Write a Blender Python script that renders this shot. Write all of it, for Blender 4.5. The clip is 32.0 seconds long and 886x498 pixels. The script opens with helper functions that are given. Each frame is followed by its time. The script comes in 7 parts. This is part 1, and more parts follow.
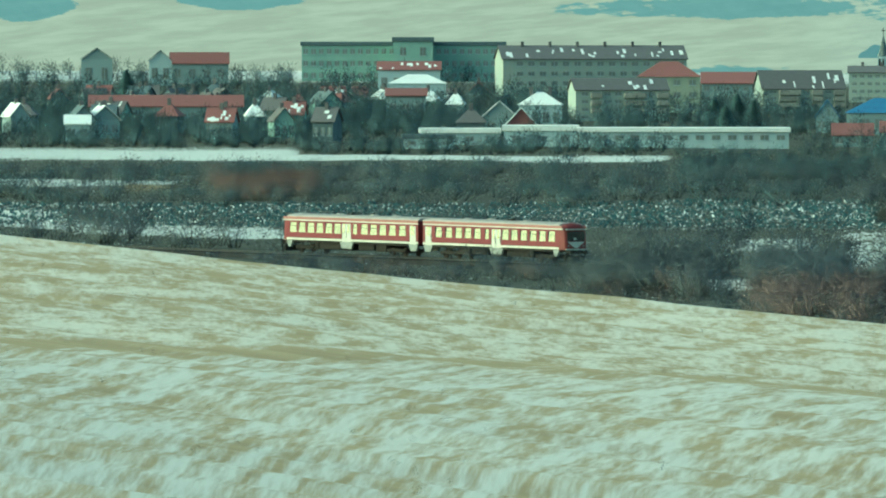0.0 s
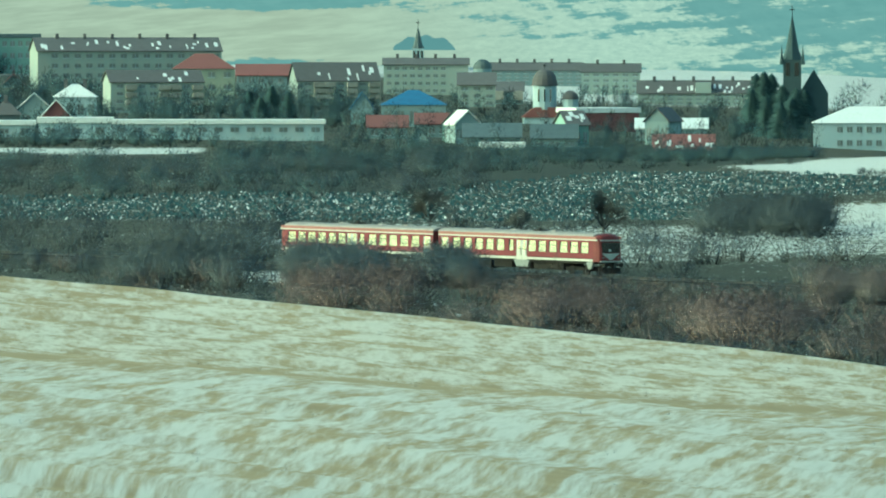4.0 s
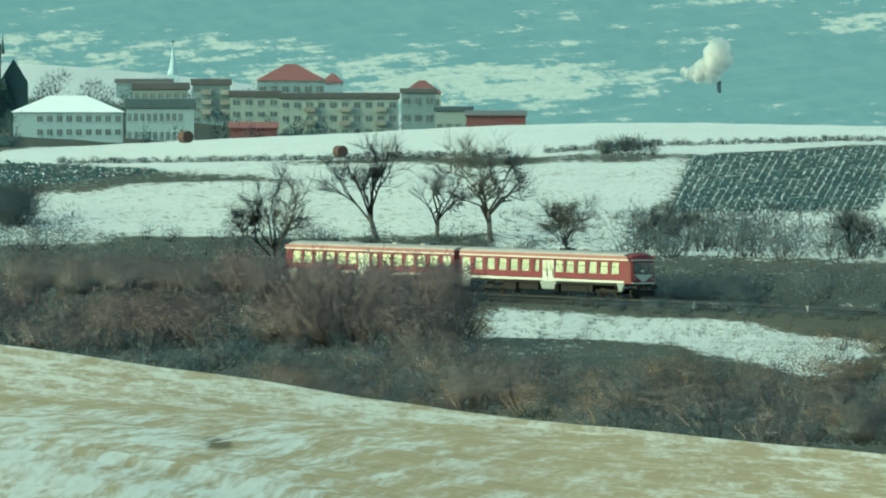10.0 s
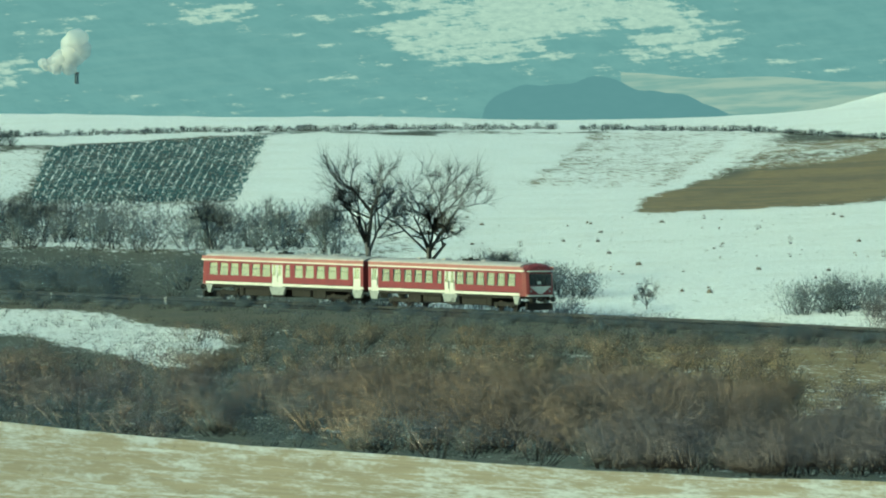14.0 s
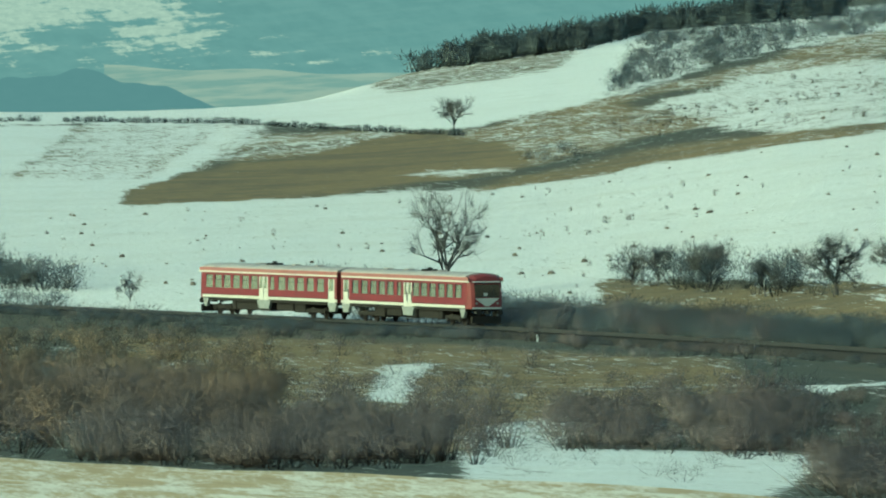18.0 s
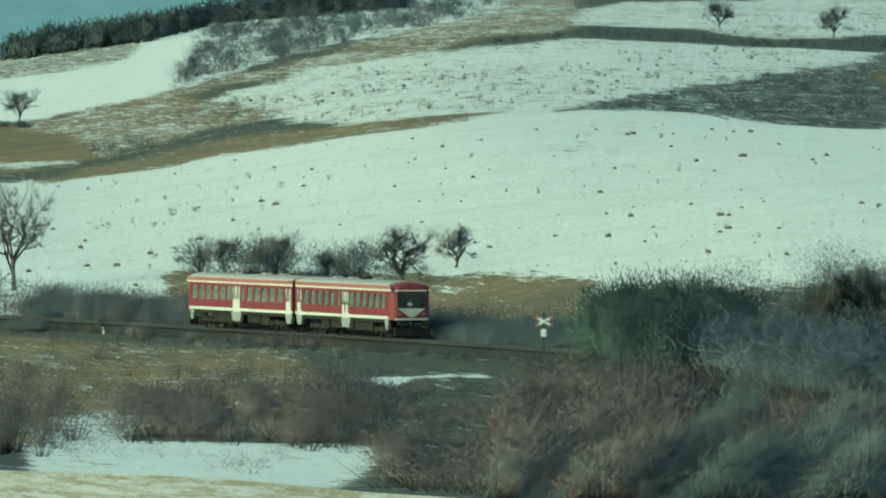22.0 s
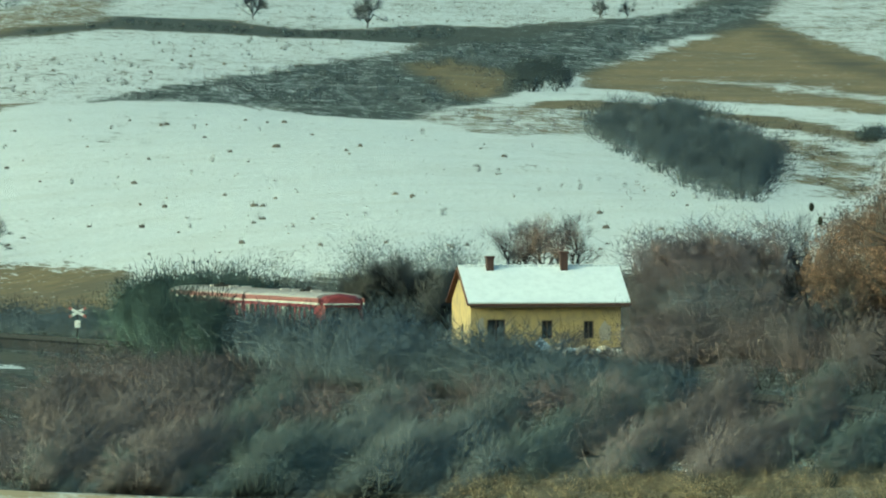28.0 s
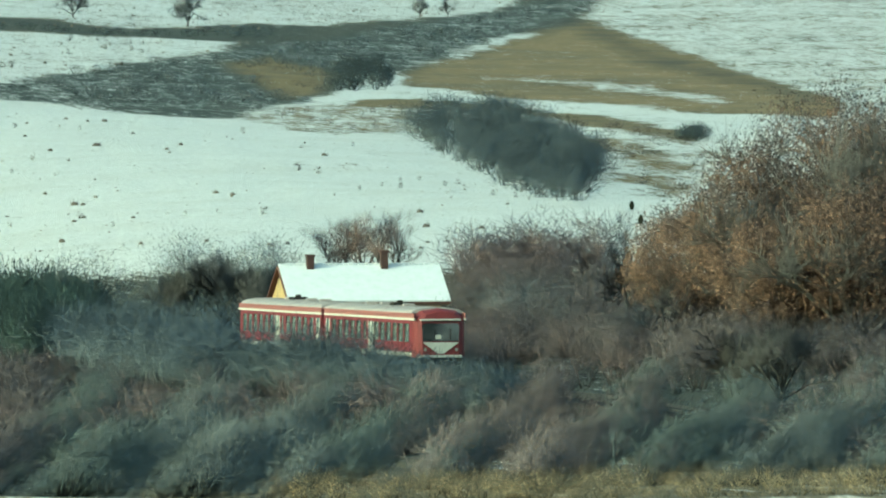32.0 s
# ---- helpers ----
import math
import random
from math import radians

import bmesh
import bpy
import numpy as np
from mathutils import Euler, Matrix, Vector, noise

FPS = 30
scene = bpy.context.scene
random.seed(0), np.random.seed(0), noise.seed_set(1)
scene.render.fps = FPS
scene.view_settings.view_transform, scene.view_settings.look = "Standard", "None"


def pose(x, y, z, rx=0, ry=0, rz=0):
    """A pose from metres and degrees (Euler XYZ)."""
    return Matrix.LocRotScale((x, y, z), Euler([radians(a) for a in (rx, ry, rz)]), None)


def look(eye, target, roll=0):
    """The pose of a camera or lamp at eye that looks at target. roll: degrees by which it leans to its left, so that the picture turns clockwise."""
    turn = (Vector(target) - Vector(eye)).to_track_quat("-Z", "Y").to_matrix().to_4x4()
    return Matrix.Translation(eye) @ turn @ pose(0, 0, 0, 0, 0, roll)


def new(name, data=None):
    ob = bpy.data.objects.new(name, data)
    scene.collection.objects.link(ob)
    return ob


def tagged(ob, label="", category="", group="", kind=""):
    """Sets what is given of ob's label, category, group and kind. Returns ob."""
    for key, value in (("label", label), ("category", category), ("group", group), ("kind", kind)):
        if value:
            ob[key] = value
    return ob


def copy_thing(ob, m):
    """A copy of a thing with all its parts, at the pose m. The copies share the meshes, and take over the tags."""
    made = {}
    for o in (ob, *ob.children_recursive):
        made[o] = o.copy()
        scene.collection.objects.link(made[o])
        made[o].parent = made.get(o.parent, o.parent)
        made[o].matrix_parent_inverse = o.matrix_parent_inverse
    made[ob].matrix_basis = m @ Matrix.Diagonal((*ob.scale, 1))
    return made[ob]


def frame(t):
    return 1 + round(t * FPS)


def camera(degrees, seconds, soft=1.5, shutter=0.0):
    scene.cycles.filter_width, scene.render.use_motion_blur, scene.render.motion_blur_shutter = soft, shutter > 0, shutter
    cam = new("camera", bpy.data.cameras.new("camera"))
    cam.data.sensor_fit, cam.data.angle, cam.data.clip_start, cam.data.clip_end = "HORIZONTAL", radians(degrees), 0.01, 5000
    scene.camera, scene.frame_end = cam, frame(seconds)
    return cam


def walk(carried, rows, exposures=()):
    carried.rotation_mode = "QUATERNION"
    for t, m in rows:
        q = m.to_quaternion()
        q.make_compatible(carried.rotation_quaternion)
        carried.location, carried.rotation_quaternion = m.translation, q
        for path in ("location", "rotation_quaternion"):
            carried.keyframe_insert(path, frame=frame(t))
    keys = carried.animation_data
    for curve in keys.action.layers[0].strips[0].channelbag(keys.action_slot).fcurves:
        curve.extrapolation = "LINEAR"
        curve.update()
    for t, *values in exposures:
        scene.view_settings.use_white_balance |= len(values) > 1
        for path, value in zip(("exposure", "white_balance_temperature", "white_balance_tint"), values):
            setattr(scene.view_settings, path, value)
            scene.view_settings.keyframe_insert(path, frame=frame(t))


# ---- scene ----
EXPOSURES = ((0.0, 0.08, 5360, -40), (8.0, 0.12, 5430, -38), (14.0, 0.05, 5540, -36.5), (17.0, -0.06, 5540, -37.5), (25.0, -0.16, 5490, -37), (32.0, 0.18, 5560, -31))
# camera on a tripod on the hill, panning after the train
EYE = 26.0
cam = camera(3.5925, 32.0, soft=2.0)
walk(cam, [(t, pose(0, 0, EYE, 90 + tilt, 0, -turn)) for t, turn, tilt in (
    (0, -0.0000, -0.9922), (0.5, 0.2354, -1.0060), (1, 0.4687, -1.0025), (1.5, 0.6974, -1.0031), (2, 0.9132, -1.0125),
    (2.5, 1.1448, -1.0171), (3, 1.3846, -1.0177), (3.5, 1.6360, -1.0207), (5.5, 2.6348, -1.0344), (6, 2.8885, -1.0373),
    (6.5, 3.1258, -1.0401), (7, 3.3503, -1.0415), (7.5, 3.5994, -1.0415), (8, 3.8699, -1.0457), (8.5, 4.1591, -1.0530),
    (9, 4.4644, -1.0558), (9.5, 4.7814, -1.0620), (10, 5.1308, -1.0682), (10.5, 5.4942, -1.0791), (11, 5.8274, -1.0792),
    (11.5, 6.1528, -1.0874), (12, 6.4774, -1.0859), (12.5, 6.8020, -1.0931), (13, 7.1285, -1.0966), (13.5, 7.4417, -1.1058),
    (14, 7.7355, -1.1043), (14.5, 8.0213, -1.1132), (16.5, 9.0898, -1.1260), (17, 9.3255, -1.1292), (17.5, 9.5812, -1.1362),
    (18, 9.8308, -1.1362), (18.5, 10.0830, -1.1433), (19, 10.3243, -1.1489), (19.5, 10.5545, -1.1559), (20, 10.7820, -1.1598),
    (20.5, 11.0049, -1.1589), (21, 11.2156, -1.1705), (21.5, 11.4139, -1.1707), (22, 11.5919, -1.1682), (22.5, 11.7562, -1.1755),
    (23, 11.9239, -1.1772), (23.5, 12.0754, -1.1810), (24, 12.2263, -1.1802), (24.5, 12.3766, -1.1773), (25, 12.5521, -1.1883),
    (25.5, 12.7387, -1.1900), (27.5, 13.3493, -1.2005), (28, 13.4832, -1.2054), (28.5, 13.6123, -1.2064), (29, 13.7440, -1.2102),
    (29.5, 13.8772, -1.2146), (30, 13.9958, -1.2134), (30.5, 14.0944, -1.2105), (31, 14.1543, -1.2114), (31.5, 14.1774, -1.2143),
    (32, 14.2119, -1.2111),
)], exposures=EXPOSURES)

# ---- daylight: hazy winter sun, low in the west ----
SUN_BEARING, SUN_HEIGHT = -99.0, 23.0
world = bpy.data.worlds.new("world")
scene.world = world
world.use_nodes = True
wn = world.node_tree
sky = wn.nodes.new("ShaderNodeTexSky")
sky.sky_type, sky.sun_disc = "NISHITA", False
sky.sun_elevation, sky.sun_rotation = radians(SUN_HEIGHT), radians(SUN_BEARING)
sky.dust_density, sky.air_density, sky.ozone_density = 4.5, 1.2, 0.6
wn.links.new(sky.outputs[0], wn.nodes["Background"].inputs[0])
wn.nodes["Background"].inputs[1].default_value = 0.225
sun_data = bpy.data.lights.new("sun", "SUN")
sun_data.energy, sun_data.angle, sun_data.color = 1.5, radians(14.0), (1.0, 0.93, 0.82)
sun = new("sun", sun_data)
sun_way = Vector((math.sin(radians(SUN_BEARING)) * math.cos(radians(SUN_HEIGHT)),
                  math.cos(radians(SUN_BEARING)) * math.cos(radians(SUN_HEIGHT)), math.sin(radians(SUN_HEIGHT))))
sun.matrix_basis = look((0, 0, 300), Vector((0, 0, 300)) - sun_way)


# ---- materials ----
def nodes_of(name):
    m = bpy.data.materials.new(name)
    m.use_nodes = True
    return m, m.node_tree, m.node_tree.nodes["Principled BSDF"]


def mix_rgb(nt, fac, a, b):
    n = nt.nodes.new("ShaderNodeMix")
    n.data_type = "RGBA"
    for sock, val in ((n.inputs["Factor"], fac), (n.inputs["A"], a), (n.inputs["B"], b)):
        if isinstance(val, bpy.types.NodeSocket):
            nt.links.new(val, sock)
        elif isinstance(val, (int, float)):
            sock.default_value = val
        else:
            sock.default_value = (*val, 1)
    return n.outputs["Result"]


def math_node(nt, op, a, b=0.0, clamp=False):
    n = nt.nodes.new("ShaderNodeMath")
    n.operation, n.use_clamp = op, clamp
    for sock, val in zip(n.inputs, (a, b)):
        if isinstance(val, bpy.types.NodeSocket):
            nt.links.new(val, sock)
        else:
            sock.default_value = val
    return n.outputs[0]


def noise_node(nt, scale, detail=3.0, rough=0.6, vec=None, stretch=None):
    n = nt.nodes.new("ShaderNodeTexNoise")
    n.inputs["Scale"].default_value, n.inputs["Detail"].default_value, n.inputs["Roughness"].default_value = scale, detail, rough
    if vec is None:
        co = nt.nodes.new("ShaderNodeTexCoord")
        vec = co.outputs["Object"]
    if stretch:
        if len(stretch) > 3:
            rt = nt.nodes.new("ShaderNodeMapping")
            rt.inputs["Rotation"].default_value = (0, 0, stretch[3])
            nt.links.new(vec, rt.inputs["Vector"])
            vec = rt.outputs[0]
        mp = nt.nodes.new("ShaderNodeMapping")
        mp.inputs["Scale"].default_value = stretch[:3]
        nt.links.new(vec, mp.inputs["Vector"])
        vec = mp.outputs[0]
    nt.links.new(vec, n.inputs["Vector"])
    return n.outputs["Fac"]


def ramp(nt, fac, lo, hi):
    n = nt.nodes.new("ShaderNodeMapRange")
    n.interpolation_type = "SMOOTHSTEP"
    nt.links.new(fac, n.inputs["Value"])
    for key, val in (("From Min", lo), ("From Max", hi)):
        if isinstance(val, bpy.types.NodeSocket):
            nt.links.new(val, n.inputs[key])
        else:
            n.inputs[key].default_value = val
    return n.outputs["Result"]


def surface(name, base, dark=None, grain=3.0, stain=0.4, rough=0.8, metal=0.0, bump=0.3, vary=0.0):
    """A weathered surface: grain and stains over a base colour, relief at the grain's scale, each piece varied a little."""
    m, nt, bsdf = nodes_of(name)
    dark = dark or tuple(c * 0.6 for c in base)
    g, st = noise_node(nt, grain, 4), noise_node(nt, stain, 3)
    col = mix_rgb(nt, ramp(nt, g, 0.35, 0.75), base, tuple(0.5 * (a + b) for a, b in zip(base, dark)))
    col = mix_rgb(nt, math_node(nt, "MULTIPLY", ramp(nt, st, 0.5, 0.8), 0.7), col, dark)
    if vary:
        info = nt.nodes.new("ShaderNodeObjectInfo")
        hsv = nt.nodes.new("ShaderNodeHueSaturation")
        nt.links.new(col, hsv.inputs["Color"])
        nt.links.new(math_node(nt, "ADD", math_node(nt, "MULTIPLY", info.outputs["Random"], 2 * vary), 1 - vary), hsv.inputs["Value"])
        col = hsv.outputs[0]
    nt.links.new(col, bsdf.inputs["Base Color"])
    bsdf.inputs["Roughness"].default_value, bsdf.inputs["Metallic"].default_value = rough, metal
    if bump:
        b = nt.nodes.new("ShaderNodeBump")
        b.inputs["Strength"].default_value = bump
        b.inputs["Distance"].default_value = 0.02
        nt.links.new(g, b.inputs["Height"])
        nt.links.new(b.outputs[0], bsdf.inputs["Normal"])
    return m


def twig_material(name, base, dark, veil=0.30):
    """Sprays of fine twigs that let part of the light through: each varies a little, and all catch the light as one soft mass."""
    m, nt, bsdf = nodes_of(name)
    base, dark = tuple(2.28 * c for c in base), tuple(2.28 * c for c in dark)
    geo = nt.nodes.new("ShaderNodeNewGeometry")
    big, small = noise_node(nt, 0.06, 2), noise_node(nt, 0.45, 3, 0.6)
    f = math_node(nt, "ADD", math_node(nt, "MULTIPLY", geo.outputs["Random Per Island"], 0.06), math_node(nt, "MULTIPLY", ramp(nt, small, 0.3, 0.7), 0.94))
    col = mix_rgb(nt, f, dark, base)
    col = mix_rgb(nt, ramp(nt, big, 0.35, 0.65), col, tuple(0.95 * c for c in dark))
    tone = nt.nodes.new("ShaderNodeAttribute")
    tone.attribute_name = "tone"
    hsv = nt.nodes.new("ShaderNodeHueSaturation")
    nt.links.new(col, hsv.inputs["Color"])
    nt.links.new(math_node(nt, "ADD", math_node(nt, "MULTIPLY", tone.outputs["Fac"], 0.26), math_node(nt, "ADD", math_node(nt, "MULTIPLY", noise_node(nt, 3.0, 3, 0.65), 0.5), 0.75)), hsv.inputs["Value"])
    nt.links.new(hsv.outputs[0], bsdf.inputs["Base Color"])
    bsdf.inputs["Roughness"].default_value = 0.95
    bsdf.inputs["Alpha"].default_value = veil
    bsdf.inputs["Specular IOR Level"].default_value = 0.05
    form = nt.nodes.new("ShaderNodeAttribute")
    form.attribute_name = "form"
    add = nt.nodes.new("ShaderNodeVectorMath")
    add.operation = "MULTIPLY_ADD"
    nt.links.new(geo.outputs["Normal"], add.inputs[0])
    nt.links.new(form.outputs["Vector"], add.inputs[2])
    add.inputs[1].default_value = (0.06, 0.06, 0.06)
    lift = nt.nodes.new("ShaderNodeVectorMath")
    lift.operation = "ADD"
    nt.links.new(add.outputs[0], lift.inputs[0])
    lift.inputs[1].default_value = (-0.06, -0.15, 0.28)
    unit = nt.nodes.new("ShaderNodeVectorMath")
    unit.operation = "NORMALIZE"
    nt.links.new(lift.outputs[0], unit.inputs[0])
    nt.links.new(unit.outputs[0], bsdf.inputs["Normal"])
    return m


def glass_material(name, tint, rough=0.05):
    m, nt, bsdf = nodes_of(name)
    st = noise_node(nt, 1.2, 2)
    nt.links.new(mix_rgb(nt, st, tint, tuple(0.6 * c for c in tint)), bsdf.inputs["Base Color"])
    bsdf.inputs["Roughness"].default_value = rough
    bsdf.inputs["IOR"].default_value = 1.9
    bsdf.inputs["Specular IOR Level"].default_value = 0.9
    return m


M = dict(
    snow=surface("snow", (0.79, 0.81, 0.80), (0.62, 0.64, 0.64), 2.0, 0.3, 0.7, bump=0.5),
    train_red=surface("train_red", (0.165, 0.016, 0.027), (0.105, 0.014, 0.022), 2.0, 0.5, 0.62, bump=0.03),
    train_dark_red=surface("train_dark_red", (0.17, 0.022, 0.025), (0.10, 0.02, 0.02), 2.0, 0.5, 0.62, bump=0.03),
    train_white=surface("train_white", (0.56, 0.56, 0.50), (0.42, 0.41, 0.36), 2.5, 0.6, 0.6, bump=0.03),
    train_roof=surface("train_roof", (0.37, 0.34, 0.315), (0.25, 0.205, 0.19), 2.0, 0.5, 0.6, bump=0.1),
    train_cant=surface("train_cant", (0.30, 0.115, 0.105), (0.21, 0.075, 0.07), 2.0, 0.5, 0.5, bump=0.05),
    skirt=surface("skirt", (0.26, 0.28, 0.27), (0.12, 0.12, 0.115), 2.5, 0.6, 0.6),
    underframe=surface("underframe", (0.035, 0.033, 0.03), (0.02, 0.018, 0.015), 3, 0.6, 0.8),
    steel=surface("steel", (0.044, 0.045, 0.045), (0.03, 0.03, 0.029), 4, 1.0, 0.65, 0.1),
    rust=surface("rust", (0.045, 0.038, 0.034), (0.028, 0.024, 0.022), 4, 1.0, 0.75, 0.3),
    rubber=surface("rubber", (0.02, 0.02, 0.02), (0.012, 0.012, 0.012), 3, 0.8, 0.8),
    seat=surface("seat", (0.10, 0.13, 0.12), (0.06, 0.07, 0.07), 3, 0.8, 0.9),
    train_glass=surface("train_glass", (0.72, 0.82, 0.75), (0.56, 0.66, 0.62), 0.9, 0.35, 0.16, 0.85, bump=0.0),
    windscreen=glass_material("windscreen", (0.02, 0.025, 0.028)),
    lamp_glass=surface("lamp_glass", (0.34, 0.33, 0.31), (0.22, 0.22, 0.2), 5, 1, 0.2),
    ballast=surface("ballast", (0.034, 0.033, 0.031), (0.020, 0.019, 0.018), 3.0, 0.25, 0.95, bump=0.9),
    sleeper=surface("sleeper", (0.036, 0.037, 0.036), (0.025, 0.025, 0.024), 3.0, 0.6, 0.9),
)

for _key in ("ballast", "sleeper", "steel", "rust", "underframe"):
    M[_key].node_tree.nodes["Principled BSDF"].inputs["Specular IOR Level"].default_value = 0.05


# ---- the ground: one sheet. Bearings in ticks of 1/25000 rad clockwise from the y axis, dips in the same ticks ----
TICK = 1 / 25000
RINGS = np.array([0, 130, 320, 480, 650, 850, 1050, 1250, 1450, 1700, 2000, 2400, 3000, 3800, 4900.0])
COLUMNS, HEIGHTS = [], []


def column(bearing, *heights):
    """Heights of the ground along one bearing, from the crest of the near field outwards."""
    COLUMNS.append(bearing)
    HEIGHTS.append((24.2, 24.2 - 0.62 * (24.2 - heights[0]), *heights))


column(-1600, 22.10, 14, 5, 1, 0, 0.3, 0.8, 0.5, 0.5, 0, 0, 6, 14)
column(-784, 21.04, 14, 5, 1, 0, 0.3, 0.8, 0.5, 0.5, 0, 0, 6, 14)
column(0, 19.94, 13, 4.5, 1, 0, 0.3, 0.5, 0.6, 0.6, 0, 0, 6, 14)
column(784, 19.00, 12, 4, 1, 0, 0.2, 0.2, 0.8, 1.2, 0, 0, 5, 14)
column(1600, 17.83, 11, 4, 1, 0, -0.2, 0, 1.0, 3.2, -2, -2, 3, 12)
column(2400, 16.22, 10, 4, 1, -0.4, -0.6, 1.6, 4.0, 7.0, -8, -12, -12, -10)
column(3200, 15.32, 9, 4, 0.6, -0.8, 0, 1.9, 4.6, 6.6, -16, -26, -30, -20)
column(3900, 14.74, 8.2, 3.6, 0.4, -0.8, 1.6, 2.6, 3.8, 5.6, -2, -20, -30, -20)
column(4170, 14.65, 8.1, 3.5, 0.5, -0.45, 2.2, 3.4, 5.4, 8.4, 8.0, -10, -23, -16)
column(4500, 14.57, 8, 3.4, 0.6, 0, 3, 4.3, 7.3, 10.8, 14.5, 4, -14, -10)
column(5100, 13.78, 7.6, 3.4, 0.8, 2.5, 8.6, 11.0, 12, 17, 20.5, 24, 26, 26)
column(5700, 13.28, 7.6, 3.4, 2.0, 6.2, 9.8, 9.0, 11, 14.5, 18, 23, 26, 26)
column(6300, 13.18, 7.7, 3.6, 3.4, 6.4, 7.8, 8.5, 9.2, 11.8, 15.7, 21, 25, 26)
column(7300, 13.25, 7.9, 3.6, 3.4, 6.4, 7.8, 8.5, 9.2, 11.8, 15.7, 21, 25, 26)
COLUMNS, HEIGHTS = np.array(COLUMNS, float), np.array(HEIGHTS)

# ---- the railway line: heading along its length, then place and height of the rail ----
ALONG = np.linspace(-120, 900, 1021)
_u = (ALONG + 60) / 440 - 1
HEADING = np.polyval((-0.53345, -0.02091, 1.03575, 0.01701, -0.82458, -1.31828), np.clip(_u, -1, 0.86))
LINE_X, LINE_Y = np.cumsum(np.cos(HEADING)), np.cumsum(np.sin(HEADING))
LINE_X += -1.05 - LINE_X[120]
LINE_Y += 1407.1 - LINE_Y[120]
_v = np.clip(ALONG, -120, 760) / 800
LINE_Z = EYE - 25.215 - 4.523 * _v - 14.377 * _v ** 2 + 46.88 * _v ** 3 - 24.96 * _v ** 4
LINE_B = np.arctan2(LINE_X, LINE_Y) / TICK
LINE_D = np.hypot(LINE_X, LINE_Y)


def smooth_ground():
    """The height table drawn out to a fine, rounded one."""
    fine_d, fine_b = np.arange(0, 4901, 10.0), np.arange(-1600, 7301, 50.0)
    a = np.array([np.interp(fine_d, RINGS, h) for h in HEIGHTS])
    a = np.array([np.interp(fine_b, COLUMNS, a[:, j]) for j in range(a.shape[1])]).T
    for _ in range(2):
        k = np.ones(5) / 5
        a = np.array([np.convolve(np.pad(r, 2, "edge"), k, "valid") for r in a])
        k = np.ones(9) / 9
        a = np.array([np.convolve(np.pad(c, 4, "edge"), k, "valid") for c in a.T]).T
    return fine_b, fine_d, a


FINE_B, FINE_D, FINE_Z = smooth_ground()


def waves(x, y, seed, size):
    """Smooth random relief between -1 and 1 at about the given size in metres."""
    rng = np.random.RandomState(seed)
    out = np.zeros_like(x)
    for k in range(7):
        a, ph, s = rng.uniform(0, 6.28), rng.uniform(0, 6.28), size * rng.uniform(0.6, 1.7)
        out += np.sin((x * math.cos(a) + y * math.sin(a)) * 6.28 / s + ph + 1.3 * np.sin((x * math.sin(a) - y * math.cos(a)) * 3.1 / s))
    return out / 4


def ground_z(b, d, plain=False):
    """Height of the ground at a bearing and a distance (arrays)."""
    b, d = np.asarray(b, float), np.asarray(d, float)
    bc, dc = np.clip(b, -1600, 7300), np.clip(d, 0, 4900)
    fb, fd = (bc + 1600) / 50, dc / 10
    i, j = np.minimum(fb.astype(int), len(FINE_B) - 2), np.minimum(fd.astype(int), len(FINE_D) - 2)
    u, v = fb - i, fd - j
    z = (FINE_Z[i, j] * (1 - u) + FINE_Z[i + 1, j] * u) * (1 - v) + (FINE_Z[i, j + 1] * (1 - u) + FINE_Z[i + 1, j + 1] * u) * v
    x, y = d * np.sin(b * TICK), d * np.cos(b * TICK)
    if plain:
        return z
    z = z + np.where((d > 420) & (d < 3000), 0.25, 0.05) * waves(x, y, 3, 60) + 0.05 * waves(x, y, 4, 9)
    off = (d - np.interp(bc, LINE_B, LINE_D)) * np.abs(np.sin(np.interp(bc, LINE_B, HEADING) + bc * TICK + 1.5708 + 1.5708 * 0)) * 0.5
    near = np.exp(-(off / 8.0) ** 2)
    inside = (b > LINE_B[0]) & (b < LINE_B[-1])
    return np.where(inside, z * (1 - near) + (np.interp(bc, LINE_B, LINE_Z) - 0.75) * near, z)


_reach = np.arange(430.0, 4800, 2.0)
_columns = {}


def spot(bearing, dip, first=430.0):
    """The place on the ground beyond the first distance at that bearing and dip: distance and point."""
    key = round(bearing / 8)
    if key not in _columns:
        _columns[key] = np.minimum.accumulate((EYE - ground_z(np.full_like(_reach, key * 8.0), _reach)) / _reach / TICK)
    seen = _columns[key]
    lo = int((first - 430) / 2)
    k = min(lo + int(np.searchsorted(-seen[lo:], -dip)), len(_reach) - 1)
    d = float(_reach[k])
    return d, on_ground(bearing, d)


def on_ground(bearing, dist):
    z = float(ground_z(np.array([bearing]), np.array([dist]))[0])
    return Vector((dist * math.sin(bearing * TICK), dist * math.cos(bearing * TICK), z))


FIELDS = []


def field(snow, straw, rough, *corners, soft=0.0):
    """A field of the plan: shares of snow, straw and clods; its corners as bearing and dip."""
    FIELDS.append((snow, straw, rough, np.array(corners, float).reshape(-1, 2), soft))


def inside(poly, b, v):
    hit = np.zeros(b.shape, bool)
    x0, y0 = poly[-1]
    for x1, y1 in poly:
        if y0 != y1:
            hit ^= ((y0 > v) != (y1 > v)) & (b < (x1 - x0) * (v - y0) / (y1 - y0) + x0)
        x0, y0 = x1, y1
    return hit


